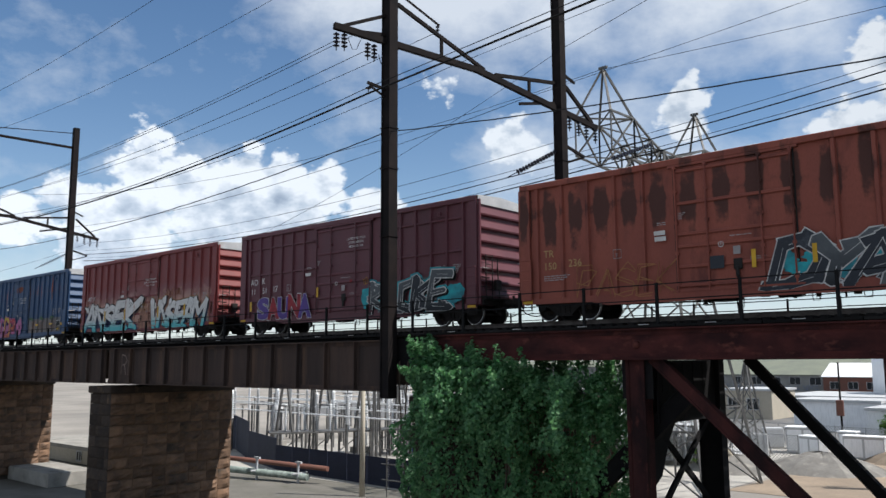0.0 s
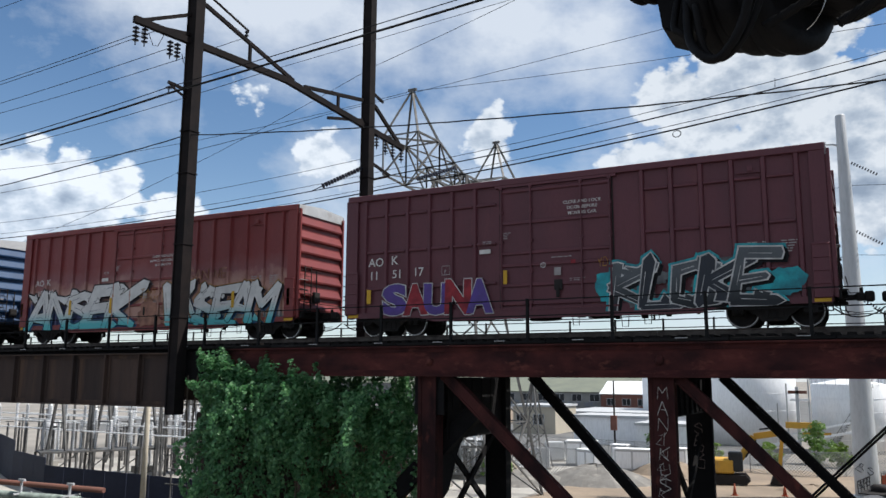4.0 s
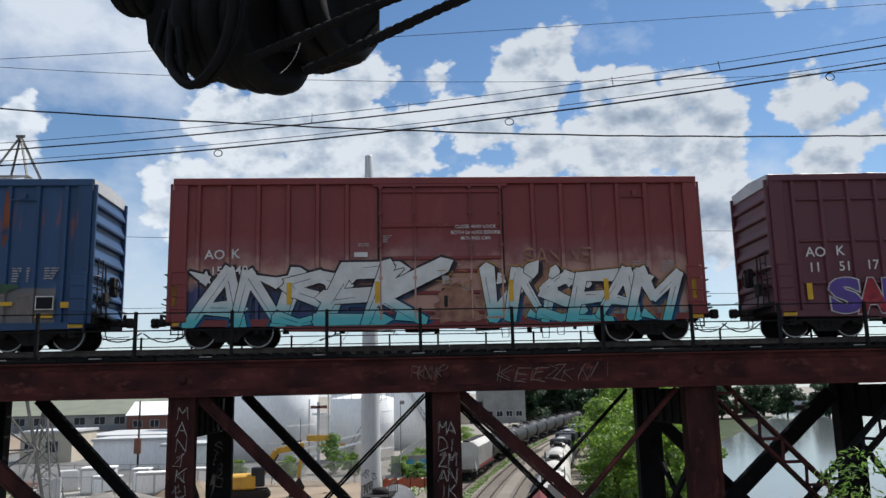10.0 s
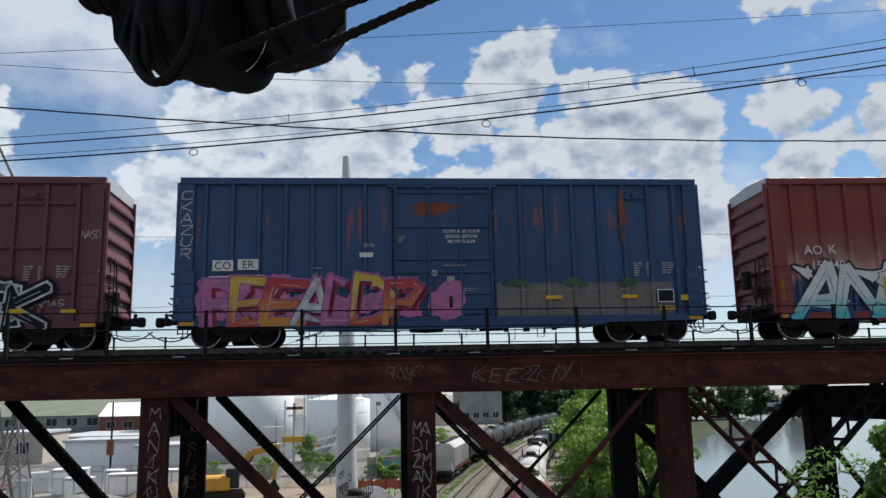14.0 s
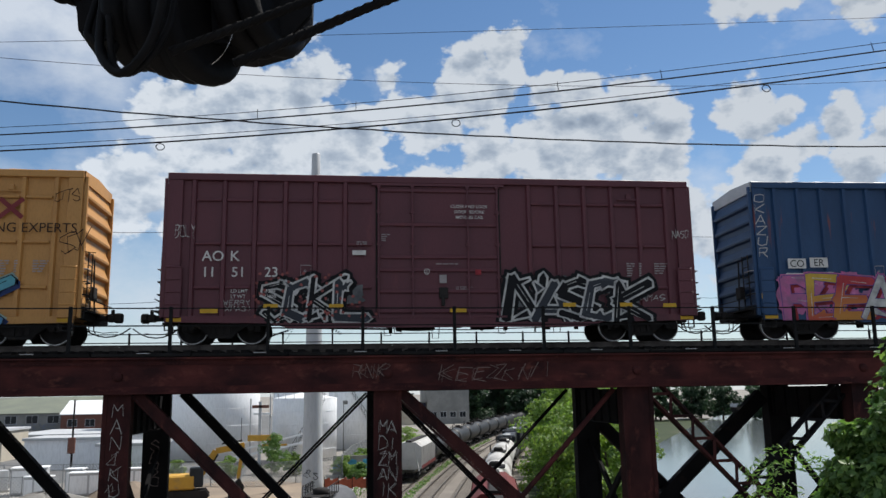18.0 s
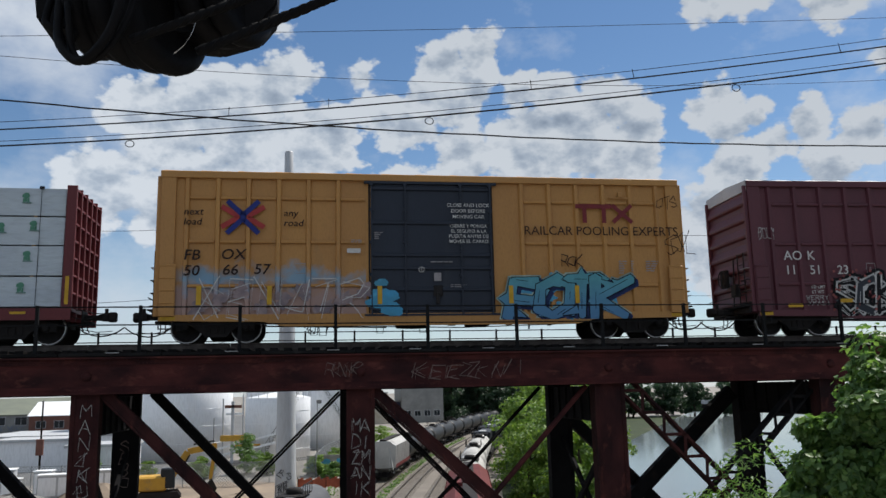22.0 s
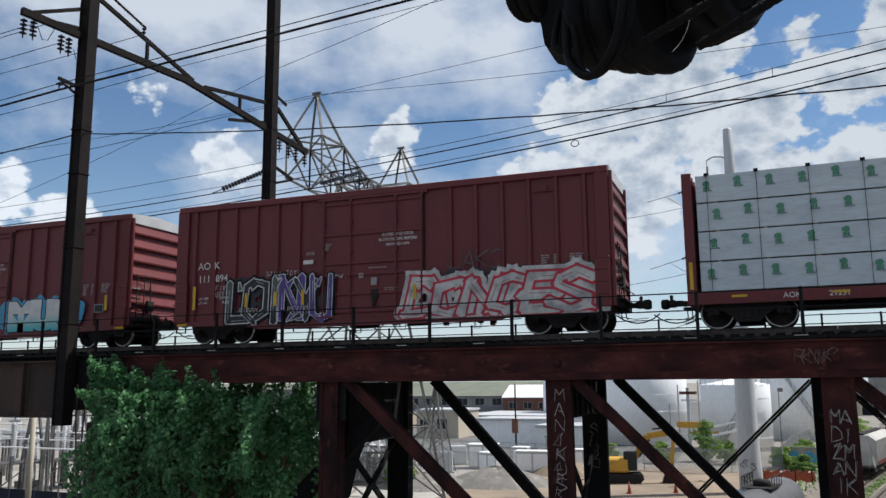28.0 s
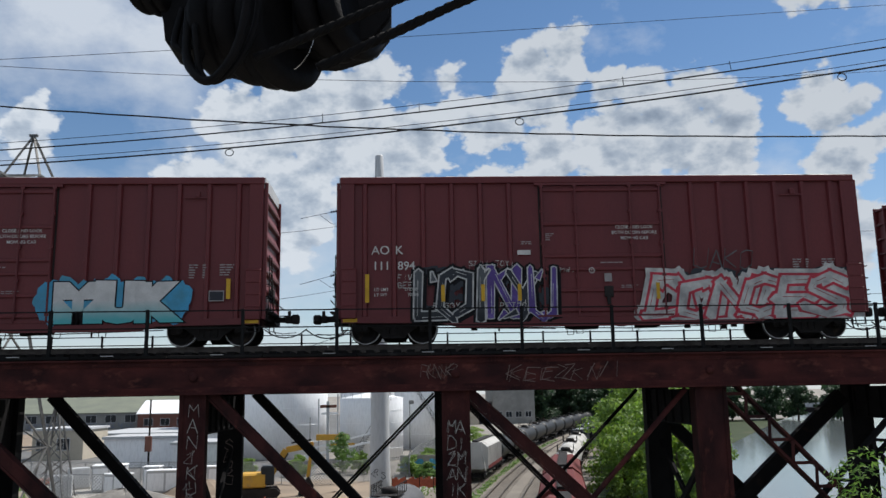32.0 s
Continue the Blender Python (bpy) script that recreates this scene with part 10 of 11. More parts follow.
def along(s0):
    """Position on the outer track, s metres from y = 90 along the curve."""
    y, s = 90.0, 0.0
    step = 0.5 if s0 > 0 else -0.5
    while (s < s0) if s0 > 0 else (s > s0):
        slope = 0.1304 + 0.001104 * y
        y += step / math.sqrt(1 + slope * slope)
        s += step
    return track_pose(y, 12.0)

# ---- foliage ----
def leaf_mat(name, a, b, c):
    m = bpy.data.materials.new(name)
    m.use_nodes = True
    N, L, bs = links_of(m)
    geo = N("ShaderNodeNewGeometry")
    rp = N("ShaderNodeValToRGB")
    e = rp.color_ramp.elements
    e[0].color, e[1].color = (*a, 1), (*c, 1)
    k = e.new(0.55)
    k.color = (*b, 1)
    L(geo.outputs["Random Per Island"], rp.inputs[0])
    L(rp.outputs[0], bs.inputs["Base Color"])
    bs.inputs["Roughness"].default_value = 0.5
    tr = N("ShaderNodeBsdfTranslucent")
    hs = N("ShaderNodeHueSaturation")
    hs.inputs["Saturation"].default_value, hs.inputs["Value"].default_value = 1.1, 1.5
    L(rp.outputs[0], hs.inputs["Color"]), L(hs.outputs[0], tr.inputs["Color"])
    mx = N("ShaderNodeMixShader")
    mx.inputs[0].default_value = 0.42
    out = m.node_tree.nodes["Material Output"]
    L(bs.outputs[0], mx.inputs[1]), L(tr.outputs[0], mx.inputs[2]), L(mx.outputs[0], out.inputs["Surface"])
    return m


IVY = leaf_mat("ivy leaves", (0.040, 0.128, 0.052), (0.080, 0.210, 0.085), (0.16, 0.32, 0.14))
MAPLE = leaf_mat("fresh green leaves", (0.060, 0.125, 0.030), (0.100, 0.185, 0.045), (0.19, 0.29, 0.075))
BRIGHT_LEAF = leaf_mat("sunlit yellow-green leaves", (0.085, 0.155, 0.030), (0.145, 0.235, 0.045), (0.24, 0.34, 0.07))
DARK_LEAF = leaf_mat("dark distant leaves", (0.018, 0.040, 0.020), (0.028, 0.058, 0.028), (0.045, 0.08, 0.035))
BARK = mat("brown bark", (0.09, 0.07, 0.055), (0.06, 0.047, 0.038), 3.0, 0.95, 0, 0.6, 20.0)


def leaves_mesh(name, pts, nrm, size, material, seed, fold=0.25, slim=0.62):
    """Small folded leaves at points, turned loosely along normals."""
    g = np.random.default_rng(seed)
    n = len(pts)
    nrm = nrm + g.normal(0, 0.55, (n, 3))
    nrm /= np.linalg.norm(nrm, axis=1, keepdims=True) + 1e-9
    d = g.normal(0, 1, (n, 3)) + np.array([0, 0, -0.5])
    d -= nrm * np.sum(d * nrm, axis=1, keepdims=True)
    d /= np.linalg.norm(d, axis=1, keepdims=True) + 1e-9
    s = np.cross(nrm, d)
    L = (size * g.uniform(0.65, 1.3, n))[:, None]
    W = L * slim
    base, tip = pts - d * L * 0.5, pts + d * L * 0.5
    l = pts + s * W * 0.5 + nrm * L * fold * 0.35 - d * L * 0.08
    r = pts - s * W * 0.5 + nrm * L * fold * 0.35 - d * L * 0.08
    co = np.stack([base, l, tip, r], 1).reshape(-1, 3)
    faces = [(4 * i, 4 * i + 1, 4 * i + 2) for i in range(n)] + [(4 * i, 4 * i + 2, 4 * i + 3) for i in range(n)]
    me = bpy.data.meshes.new(name)
    me.from_pydata(co.tolist(), [], faces)
    me.materials.append(material)
    return me


def clumps(blobs, per, seed, shell=0.55, rough=0.3):
    """Points scattered in uneven clumps inside ellipsoids."""
    g = np.random.default_rng(seed)
    P, Nn = [], []
    for (cx, cy, cz, rx, ry, rz) in blobs:
        k = max(4, int(14 * (rx * ry * rz) ** (1 / 3) / max(rx, 0.1) + 10))
        dirs = g.normal(0, 1, (k, 3))
        dirs /= np.linalg.norm(dirs, axis=1, keepdims=True)
        rad = g.uniform(shell, 1.05, (k, 1))
        cc = dirs * rad * np.array([rx, ry, rz])
        m = per // k
        for c_, dd in zip(cc, dirs):
            sub = g.normal(0, 1, (m, 3))
            sub /= np.linalg.norm(sub, axis=1, keepdims=True)
            rr = g.uniform(0.3, 1.0, (m, 1)) ** 0.5 * rough
            p = c_ + sub * rr * np.array([rx, ry, rz]) * g.uniform(0.7, 1.4)
            P.append(p + np.array([cx, cy, cz]))
            Nn.append(sub * 0.6 + dd * 0.5 + np.array([0, 0, 0.5]))
    return np.concatenate(P), np.concatenate(Nn)


def tree(x, y, z0, h, blobs, per, size, material, label, seed, name="tree", trunk_r=0.2, slim=0.62):
    t = thing(name, label, "tree", "trees", at=(x, y, z0))
    bm = B()
    rng = random.Random(seed)
    top = [(0.12 * math.sin(i * 1.7), 0.12 * math.cos(i * 2.3), h * 0.75 * i / 6) for i in range(7)]
    rod(bm, top, trunk_r, 8, trunk_r * 0.35)
    part("trunk", bm, BARK, t)
    for k, (cx, cy, cz, rx, ry, rz) in enumerate(blobs):
        bm = B()
        s = Vector(top[min(6, 2 + k % 4)])
        e = Vector((cx, cy, cz))
        mid = s.lerp(e, 0.5) + Vector((rng.uniform(-.2, .2), rng.uniform(-.2, .2), 0.15 * rx))
        rod(bm, (s, mid, e), trunk_r * 0.4, 6, trunk_r * 0.12)
        for j in range(5):
            a = mid.lerp(e, 0.2 + 0.15 * j)
            rod(bm, (a, a + Vector((rng.uniform(-1, 1) * rx, rng.uniform(-1, 1) * ry, rng.uniform(-0.2, 0.9) * rz)) * 0.7), trunk_r * 0.14, 5, trunk_r * 0.04)
        part("limb", bm, BARK, t)
    P, Nn = clumps(blobs, per, seed)
    part("crown", leaves_mesh("crown", P, Nn, size, material, seed, 0.25, slim), None, t)
    return t


# ivy on the abutment pier
g = np.random.default_rng(7)
P, Nn = [], []
for face in ("f", "r", "top", "hang"):
    n = {"f": 17000, "r": 19000, "top": 7000, "hang": 8000}[face]
    u, v = g.random(n), g.random(n)
    if face == "f":
        p = np.stack([-22.2 + 4.9 * u, np.full(n, 22.7), -9.4 + 9.0 * v], 1)
        nn = np.tile([0.1, -1.0, 0.25], (n, 1))
    elif face == "r":
        p = np.stack([np.full(n, -17.9), 22.8 + 7.6 * u, -9.4 + 9.7 * v], 1)
        nn = np.tile([1.0, -0.2, 0.25], (n, 1))
    elif face == "top":
        p = np.stack([-22.1 + 5.4 * u, 22.4 + 1.0 * v, -0.9 + 0.7 * g.random(n)], 1)
        nn = np.tile([0.1, -0.5, 1.0], (n, 1))
    else:
        p = np.stack([-21.6 + 6.6 * u, 22.3 + 0.5 * v, -3.0 + 2.6 * g.random(n) ** 0.7], 1)
        nn = np.tile([0.2, -1.0, 0.3], (n, 1))
    bulge = np.array([noise.noise((q[0] * 0.55, q[1] * 0.55, q[2] * 0.30)) + 0.6 * noise.noise((q[0] * 1.7, q[1] * 1.7, q[2] * 0.8)) + 0.35 * noise.noise((q[0] * 4.0, q[1] * 4.0, q[2] * 2.4)) for q in p])
    p = p + nn * (0.30 + 1.5 * bulge + 0.2 * g.random(n))[:, None]
    keep = bulge > -0.42 - 0.2 * g.random(n)
    P.append(p[keep]), Nn.append(nn[keep])
iv = thing("ivy", "dense dark green ivy hanging over the stone abutment", "ivy", at=(0, 0, 0))
part("leaf_mass", leaves_mesh("leaf_mass", np.concatenate(P), np.concatenate(Nn), 0.145, IVY, 3, 0.35, 0.8), None, iv)
bm = B()
for k in range(26):
    x = -22.8 + k * 0.2
    pts = [(x + 0.3 * math.sin(k + j * 0.8), 22.75 - 0.12 * math.sin(j), -9.4 + j * 1.35) for j in range(8)]
    rod(bm, pts, 0.03, 5)
tagged(part("stem", bm, BARK, iv), kind="stuff")
P, Nn = clumps([(-16.2, 24.4, -6.8, 1.6, 1.4, 2.0), (-15.8, 24.0, -4.0, 1.3, 1.2, 1.6), (-16.6, 23.8, -2.0, 1.3, 1.0, 1.7), (-15.2, 24.6, -8.3, 1.6, 1.4, 1.2), (-14.5, 23.7, -3.0, 1.2, 1.0, 2.0), (-14.3, 23.9, -6.0, 1.3, 1.1, 1.8), (-15.0, 23.4, -1.2, 1.2, 0.9, 1.1), (-14.2, 24.2, -8.4, 1.4, 1.2, 1.2)], 2600, 12)
sh = thing("climbing_shrub", "leafy shrub growing against the abutment", "shrub", at=(0, 0, 0))
part("leaf_mass", leaves_mesh("leaf_mass", P, Nn, 0.14, IVY, 5, 0.3, 0.8), None, sh)
bm = B()
for k in range(5):
    rod(bm, ((-16.0 + 0.2 * k, 24.2, GROUND_Z), (-16.3 + 0.25 * k, 24.0, -5.0), (-16.4 + 0.3 * k, 23.9, -1.0)), 0.05, 6, 0.02)
tagged(part("stem", bm, BARK, sh), kind="stuff")

# foreground trees beside the lookout
tree(7.95, 8.75, GROUND_Z + 0.14, 9.5, [(0, 0, 8.75, 1.2, 1.1, 1.2), (-0.95, 0.2, 7.9, 0.95, 0.9, 1.0), (0.85, 0.15, 7.9, 0.95, 0.9, 0.95), (-0.1, -0.3, 7.2, 1.6, 1.3, 1.1), (0.25, 0.1, 9.85, 0.42, 0.4, 0.5), (-0.35, 0.05, 9.35, 0.75, 0.7, 0.55), (0.65, 0.0, 9.25, 0.7, 0.6, 0.55), (-1.0, 0.1, 8.75, 0.8, 0.7, 0.65), (-0.75, 0.0, 9.0, 0.55, 0.5, 0.65), (0.5, -0.3, 6.0, 1.7, 1.4, 1.1), (-1.55, 0.35, 7.5, 0.9, 0.85, 1.0), (-1.3, 0.3, 8.3, 0.6, 0.6, 0.6), (0.9, -0.2, 8.6, 0.8, 0.7, 0.7)], 6500, 0.105, MAPLE, "leafy green young tree beside the lookout", 21, "tree", 0.09, 0.74)
tree(9.8, 8.0, GROUND_Z, 9.0, [(0, 0, 8.5, 1.0, 1.0, 0.95), (0.9, -0.3, 8.6, 0.9, 0.9, 0.8), (0.2, -0.4, 7.4, 1.5, 1.2, 1.0), (-0.8, -0.3, 7.9, 0.8, 0.8, 0.8), (1.3, -0.8, 7.6, 1.0, 1.0, 1.0), (-1.0, 0.1, 8.3, 0.8, 0.8, 0.7), (1.9, -1.2, 8.5, 0.9, 0.9, 0.8)], 6500, 0.105, MAPLE, "leafy green young tree beside the lookout", 22, "tree", 0.08, 0.74)
tree(6.9, 11.6, GROUND_Z, 8.0, [(0, 0, 7.9, 0.9, 0.8, 0.7), (-0.7, 0, 7.3, 0.8, 0.7, 0.6), (0.4, -0.2, 7.0, 1.1, 0.9, 0.8), (-0.3, -0.1, 6.2, 1.2, 1.0, 0.8)], 900, 0.11, MAPLE, "feathery sapling with narrow leaflets", 23, "sapling", 0.05, 0.3)

# trees along the yard and the river
for k, (x, y, h, r) in enumerate(((25.5, 85, 11.5, 2.6), (29.0, 97, 12.5, 3.0), (27.2, 76, 10.0, 2.5), (32.0, 109, 13.0, 3.2), (38.5, 123, 13.5, 3.4), (45.0, 137, 13.0, 3.6), (52.5, 154, 13.5, 3.8), (23.5, 71, 8.2, 2.1), (62, 172, 13.5, 4.2))):
    rng = random.Random(k)
    bl = [(rng.uniform(-.5, .5) * r, rng.uniform(-.5, .5) * r, h * (0.35 + 0.14 * j), r * rng.uniform(.6, .95), r * rng.uniform(.6, .95), h * 0.17) for j in range(5)]
    tree(x, y, GROUND_Z - ground_drop(x - track_x(y, 0.0)), h + 0.7, bl, 1500, 0.34, BRIGHT_LEAF, "bright green tree between the tracks and the river", 40 + k, "tree", 0.2)
for k in range(13):
    y = 56 + k * 8.5
    x = track_x(y, 20.0 + 2.4 * math.sin(k * 2.3))
    rng = random.Random(300 + k)
    r, h = 2.5 + 0.7 * rng.random(), 8.6 + 2.4 * rng.random()
    bl = [(rng.uniform(-.5, .5) * r, rng.uniform(-.5, .5) * r, h * (0.22 + 0.16 * j), r * rng.uniform(.65, 1), r * rng.uniform(.65, 1), h * 0.18) for j in range(5)]
    tree(x, y, GROUND_Z - 1.86, h, bl, 1500, 0.34, BRIGHT_LEAF, "bright green tree between the tracks and the river", 340 + k, "tree", 0.16)
for k in range(15):
    x, y = 54 + k * 7.5 + (k % 3) * 2, 276 + (k * 37) % 24
    rng = random.Random(70 + k)
    r = 5.5 + 1.5 * rng.random()
    h = 12.5 + 3 * rng.random()
    bl = [(rng.uniform(-.5, .5) * r, rng.uniform(-.5, .5) * r, h * (0.25 + 0.18 * j), r * rng.uniform(.7, 1), r * rng.uniform(.7, 1), h * 0.2) for j in range(4)]
    tree(x, y, GROUND_Z - ground_drop(x - track_x(y, 0.0)), h, bl, 1000, 0.95, DARK_LEAF, "dark green tree of the distant wood", 90 + k, "tree", 0.4)
for k, (x, y, r, h) in enumerate(((-6.6, 104, 1.9, 4.6), (-4.2, 101, 1.3, 2.6), (1.8, 98, 1.6, 2.2), (3.6, 95, 1.5, 1.8), (4.4, 106, 2.2, 2.4), (-11.5, 100, 1.4, 2.4), (-25.8, 108, 1.7, 3.2), (9.5, 128, 3.0, 3.2), (14, 150, 3.6, 3.2), (-31.5, 70, 1.6, 3.0), (-40, 66, 1.8, 3.4), (-17.5, 100, 1.2, 2.2))):
    bl = [(0.3 * r * math.sin(j * 2.1), 0.3 * r * math.cos(j * 2.1), h * (0.25 + 0.2 * j), r * (0.9 - 0.12 * j), r * (0.9 - 0.12 * j), h * 0.2) for j in range(4)]
    tree(x, y, GROUND_Z - ground_drop(x - track_x(y, 0.0)), h, bl, 700, 0.26, BRIGHT_LEAF if k % 3 else MAPLE, "bushy green shrub growing in the yard", 130 + k, "shrub", 0.08)
for k in range(16):
    x, y = 47 + k * 2.6, 262 + (k * 29) % 36
    rng = random.Random(170 + k)
    r, h = 4.6 + 1.2 * rng.random(), 13.0 + 3 * rng.random()
    bl = [(rng.uniform(-.5, .5) * r, rng.uniform(-.5, .5) * r, h * (0.14 + 0.2 * j), r * rng.uniform(.75, 1), r * rng.uniform(.75, 1), h * 0.2) for j in range(5)]
    tree(x, y, GROUND_Z - ground_drop(x - track_x(y, 0.0)), h, bl, 700, 1.0, DARK_LEAF, "dark green tree of the distant wood", 190 + k, "tree", 0.4)
# weeds along the track edge
g = np.random.default_rng(5)
ys_, offs = 60 + 130 * g.random(6000), np.where(g.random(6000) > 0.5, -3.6 + 1.6 * g.random(6000), 1.5 + 1.0 * g.random(6000))
pts = np.array([(track_x(yy, o), yy, GROUND_Z - ground_drop(o) + 0.05 + 0.45 * q * q) for yy, o, q in zip(ys_, offs, g.random(6000))])
tagged(part("weeds", leaves_mesh("weeds", pts, np.tile([0, -0.4, 0.6], (6000, 1)), 0.42, MAPLE, 77, 0.2, 0.35), None), "green weeds along the yard tracks", "weeds", kind="stuff")

# ---- the lookout, its yellow rail and the hanging sheave block ----
# unseen slab added under the camera; carries the rail, blocks ground bounce
bm = B()
box(bm, -4.5, -3.5, -1.8, 6.2, 4.8, -1.55, 0.03)
lookout = thing("lookout_platform", "unseen concrete platform added under the viewpoint, on a column", "platform", kind="structure")
part("slab", bm, CONCRETE, lookout)
bm = B()
box(bm, -0.6, -0.8, GROUND_Z, 1.4, 1.2, -1.8)
part("column", bm, CONCRETE, lookout)
PIPE_Y = mat("chipped yellow pipe paint", (0.60, 0.31, 0.06), (0.52, 0.26, 0.05), 4.0, 0.5, 0, 0.1, 30.0, (0.36, 0.20, 0.08), 5.0, 0.62)
yr = thing("yellow_railing", "chipped yellow tubular guard rail at a corner", "railing")
cx, cy, cz = 3.35, 2.93, -0.345
for name, pts in (("post", ((cx + 0.03, cy, -1.55), (cx + 0.03, cy, cz - 0.02))), ("post", ((cx + 0.17, cy - 0.02, -1.55), (cx + 0.17, cy - 0.02, cz - 0.02))),
                  ("top_rail", ((cx - 0.03, cy - 0.01, cz), (cx + 0.05, cy + 0.03, cz + 0.01), (cx + 2.4, cy + 1.5, cz + 0.01))),
                  ("top_rail", ((cx - 0.02, cy, cz - 0.012), (cx + 0.12, cy - 0.03, cz - 0.02), (cx + 0.2, cy - 0.06, cz - 0.02), (cx + 1.6, cy - 1.2, cz - 0.02))),
                  ("mid_rail", ((cx + 0.03, cy, cz - 0.55), (cx + 2.4, cy + 1.5, cz - 0.55))), ("post", ((cx + 2.4, cy + 1.5, -1.55), (cx + 2.4, cy + 1.5, cz))), ("post", ((cx + 1.6, cy - 1.2, -1.55), (cx + 1.6, cy - 1.2, cz - 0.02)))):
    bm = B()
    rod(bm, pts, 0.028, 12)
    part(name, bm, PIPE_Y, yr)
BLOCK = mat("greasy black sheave steel", (0.004, 0.004, 0.005), (0.007, 0.006, 0.006), 3.0, 0.6, 0.3, 0.2, 18.0, (0.016, 0.010, 0.009), 4.0, 0.66, (1, 1, 1), 0.0, 0.12)
sb = thing("sheave_block", "greasy black multi-wheel pulley block with wire ropes overhead", "pulley block", at=(0, 0, 0))


def sheave(c, axis, r, tube, w):
    bm = B()
    c, axis = Vector(c), Vector(axis).normalized()
    u = axis.cross(Vector((0, 0, 1))).normalized()
    v = axis.cross(u)
    n = 36
    prof = ((-w, r * 0.25), (-w, r * 0.86), (-w * 1.15, r), (-w * 0.75, r + tube * 0.75), (-w * 0.25, r + tube * 0.95), (0.0, r + tube * 0.9), (w * 0.35, r + tube * 0.98), (w * 0.8, r + tube * 0.7), (w * 1.15, r), (w, r * 0.86), (w, r * 0.25))
    rings = []
    for a, rr in prof:
        rings.append([bm.verts.new(c + axis * a + (u * math.cos(2 * math.pi * k / n) + v * math.sin(2 * math.pi * k / n)) * rr) for k in range(n)])
    for r0, r1 in zip(rings, rings[1:]):
        for k in range(n):
            f = bm.faces.new((r0[k], r0[(k + 1) % n], r1[(k + 1) % n], r1[k]))
            f.smooth = True
    bm.faces.new(rings[0]), bm.faces.new(rings[-1][::-1])
    part("sheave", bm, BLOCK, sb)


def facing(phi):
    """Axle direction of a wheel turned phi degrees away from face-on."""
    return (math.sin(radians(phi)), -math.cos(radians(phi)), 0.05)


# centre, radius, half thickness, turn of the axle
for c, r, w, phi in (((-0.72, 3.40, 1.570), 0.160, 0.045, 76), ((-0.645, 3.42, 1.580), 0.165, 0.05, 70), ((-0.575, 3.40, 1.560), 0.180, 0.05, 64), ((-0.50, 3.42, 1.555), 0.185, 0.05, 64),
                     ((-0.43, 3.40, 1.545), 0.192, 0.05, 54), ((-0.22, 3.44, 1.665), 0.165, 0.05, 50), ((-0.125, 3.42, 1.675), 0.170, 0.045, 55),
                     ((-1.035, 3.40, 1.755), 0.055, 0.03, 62), ((-0.985, 3.40, 1.75), 0.058, 0.03, 62), ((-0.94, 3.40, 1.745), 0.05, 0.03, 62)):
    sheave(c, facing(phi), r, 0.055, w)
bm = B()
outline = ((-0.935, 1.507), (-0.85, 1.47), (-0.70, 1.50), (-0.2, 1.47), (-0.03, 1.53), (0.045, 1.63), (0.06, 2.6), (-1.02, 2.6), (-0.99, 1.72), (-0.935, 1.62))
rims = [[bm.verts.new((x, y, z)) for x, z in outline] for y in (3.38, 3.62)]
bm.faces.new(rims[0]), bm.faces.new(rims[1][::-1])
for k in range(len(outline)):
    j = (k + 1) % len(outline)
    bm.faces.new((rims[0][k], rims[1][k], rims[1][j], rims[0][j]))
bmesh.ops.bevel(bm, geom=bm.edges[:], offset=0.012, segments=2, affect="EDGES")
part("cheek_plate", bm, BLOCK, sb)


def curve(points, k=5):
    """Points of a smooth line through the given ones."""
    q = [Vector(v) for v in points]
    line = []
    for i in range(len(q) - 1):
        p0, p1, p2, p3 = q[max(i - 1, 0)], q[i], q[i + 1], q[min(i + 2, len(q) - 1)]
        for n in range(k):
            u = n / k
            line.append(0.5 * (2 * p1 + (p2 - p0) * u + (2 * p0 - 5 * p1 + 4 * p2 - p3) * u * u + (3 * p1 - p0 - 3 * p2 + p3) * u ** 3))
    return line + [q[-1]]


for pts_, r_ in ((((-0.53, 3.12, 1.75), (-0.535, 3.10, 1.52), (-0.565, 3.10, 1.37), (-0.615, 3.10, 1.27), (-0.68, 3.12, 1.225), (-0.745, 3.15, 1.27), (-0.79, 3.2, 1.37), (-0.80, 3.25, 1.6)), 0.018),
                 (((-0.49, 3.16, 1.75), (-0.50, 3.14, 1.5), (-0.54, 3.13, 1.36), (-0.60, 3.13, 1.265), (-0.67, 3.15, 1.235), (-0.73, 3.18, 1.30), (-0.76, 3.2, 1.5)), 0.014),
                 (((-0.84, 3.3, 1.62), (-0.86, 3.27, 1.46), (-0.835, 3.26, 1.42), (-0.80, 3.26, 1.39), (-0.775, 3.26, 1.33), (-0.74, 3.27, 1.42)), 0.016)):
    bm = B()
    rod(bm, curve(pts_), r_, 8)
    part("hose_loop", bm, BLOCK, sb)
# highlight on the wheel rim, drawn as a thin bright metal arc
GLINT = plain("bright metal for the rim glint", (0.55, 0.55, 0.55), 0.25, 1.0)
bm = B()
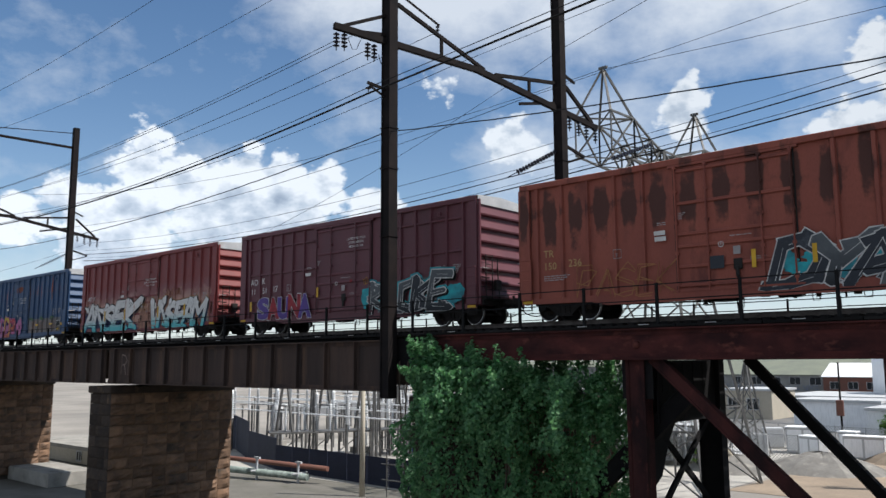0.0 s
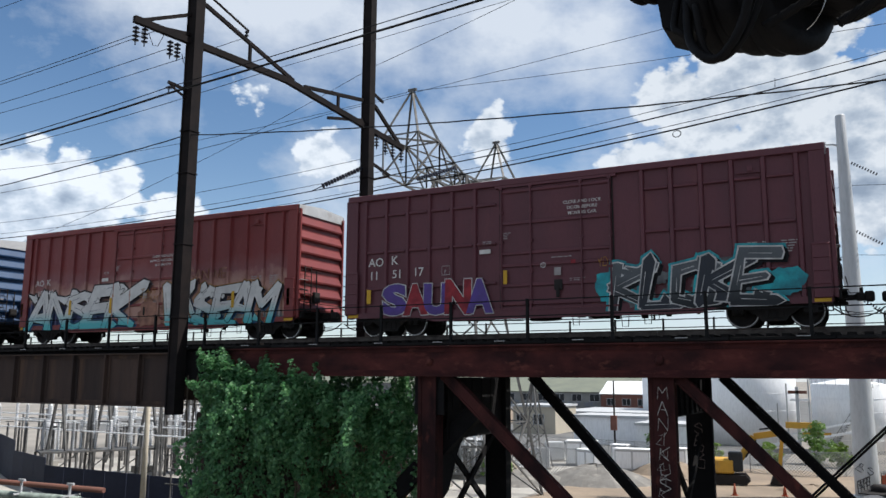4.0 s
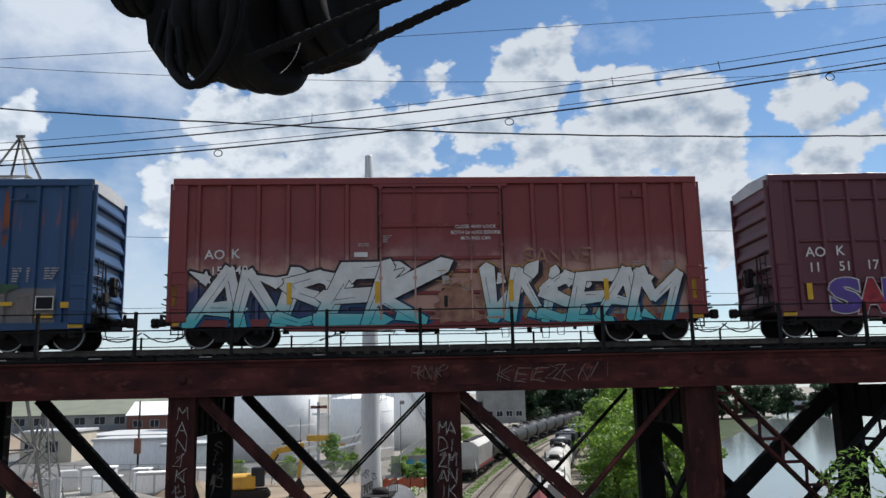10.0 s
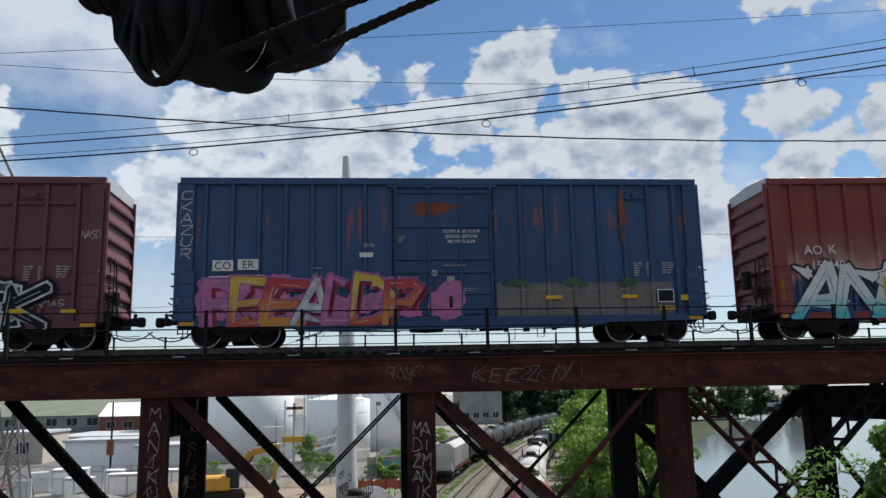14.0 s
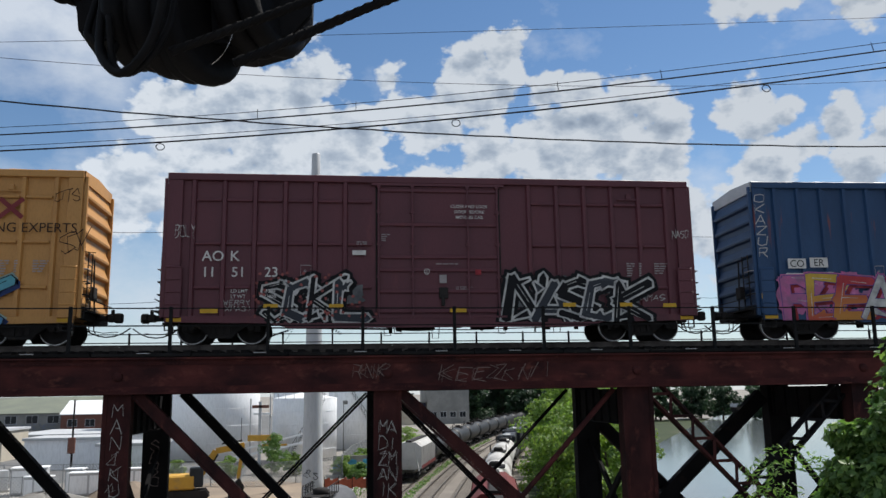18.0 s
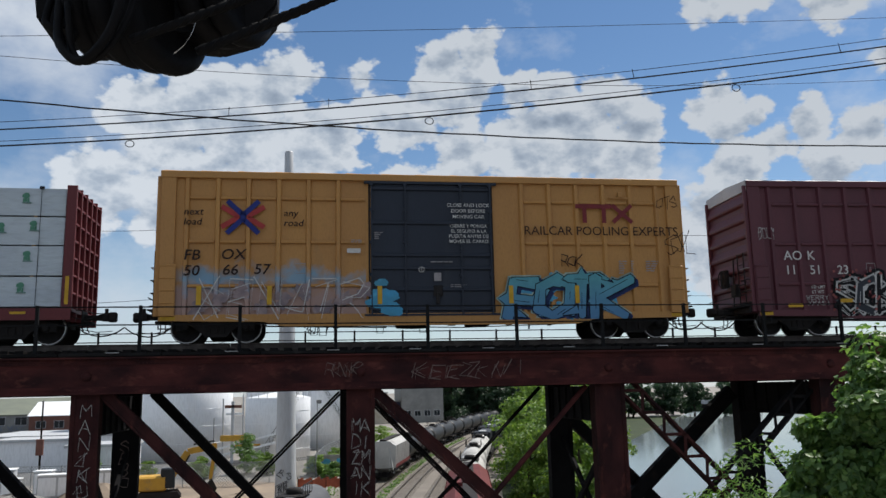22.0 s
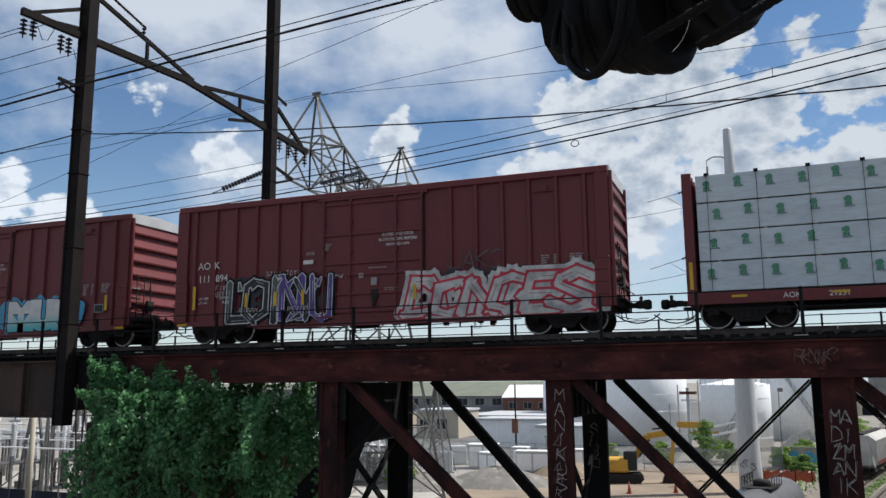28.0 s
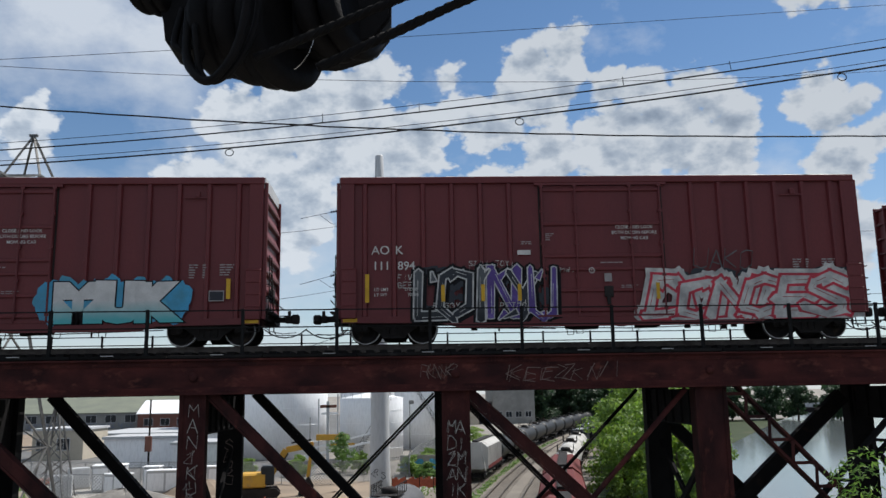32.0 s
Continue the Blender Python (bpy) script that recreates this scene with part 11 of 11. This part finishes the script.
rod(bm, [(-0.43 + 0.62 * 0.248 * math.sin(a), 3.28, 1.545 - 0.225 * math.cos(a)) for a in [0.45 + 0.09 * k for k in range(11)]], 0.0022, 5)
part("rim_edge", bm, GLINT, sb, "thin bright arc drawn as the glint on a wheel rim")


def rope(a, b, r):
    bm = B()
    a, b = Vector(a), Vector(b)
    n = max(10, int((b - a).length / 0.03))
    rod(bm, [a.lerp(b, i / n) for i in range(n + 1)], r, 8)
    d = (b - a).normalized()
    s = d.cross(Vector((0, 0, 1))).normalized()
    u = s.cross(d)
    for st in range(4):
        pts = []
        for i in range(n * 2 + 1):
            t = i * 0.55 + st * math.pi / 2
            pts.append(a.lerp(b, i / (n * 2)) + (s * math.cos(t) + u * math.sin(t)) * r * 0.75)
        rod(bm, pts, r * 0.42, 4, cap=False)
    part("wire_rope", bm, BLOCK, sb)


rope((-0.249, 3.1, 1.274), (0.80, 3.1, 1.80), 0.019)
rope((-0.50, 3.12, 1.32), (0.55, 3.12, 1.80), 0.018)
bm = B()
bar(bm, (-0.5, 3.68, 2.7), (-0.5, 3.68, 3.3), 0.2, 0.2)
part("hanger", bm, BLOCK, sb)
bf = thing("overhead_frame", "dark steel overhead frame of the lookout", "steel frame", kind="structure")
for a, b_, w in (((-0.5, 4.0, 3.4), (-0.5, -2.8, 3.4), 0.24), ((-0.5, -2.6, -1.55), (-0.5, -2.6, 3.3), 0.28), ((-0.6, 3.3, 3.4), (3.4, 3.3, 3.4), 0.2)):
    bm = B()
    bar(bm, a, b_, w, w)
    part("beam", bm, BLACK_STEEL, bf)

def motions():
    for c, (a, b) in zip(TRAIN, CARS):
        walk(c, [(t, on_track((a + b) / 2 + run_at(t), (b - a) / 2 - 1.6)) for t in [k * 0.5 for k in range(65)]])
    steps = [k * 0.128 for k in range(251)]
    for w, dx in SPINNERS:
        walk(w, [(t, pose(dx, 0, 0.457, 0, math.degrees(run_at(t) / 0.457) % 360, 0)) for t in steps])
    for c, s in MOVING:
        walk(c, [(t, along(s + 6.5 + 1.32 * t)) for t in (0, 4, 8, 12, 16, 20, 24, 28, 32)])


motions()
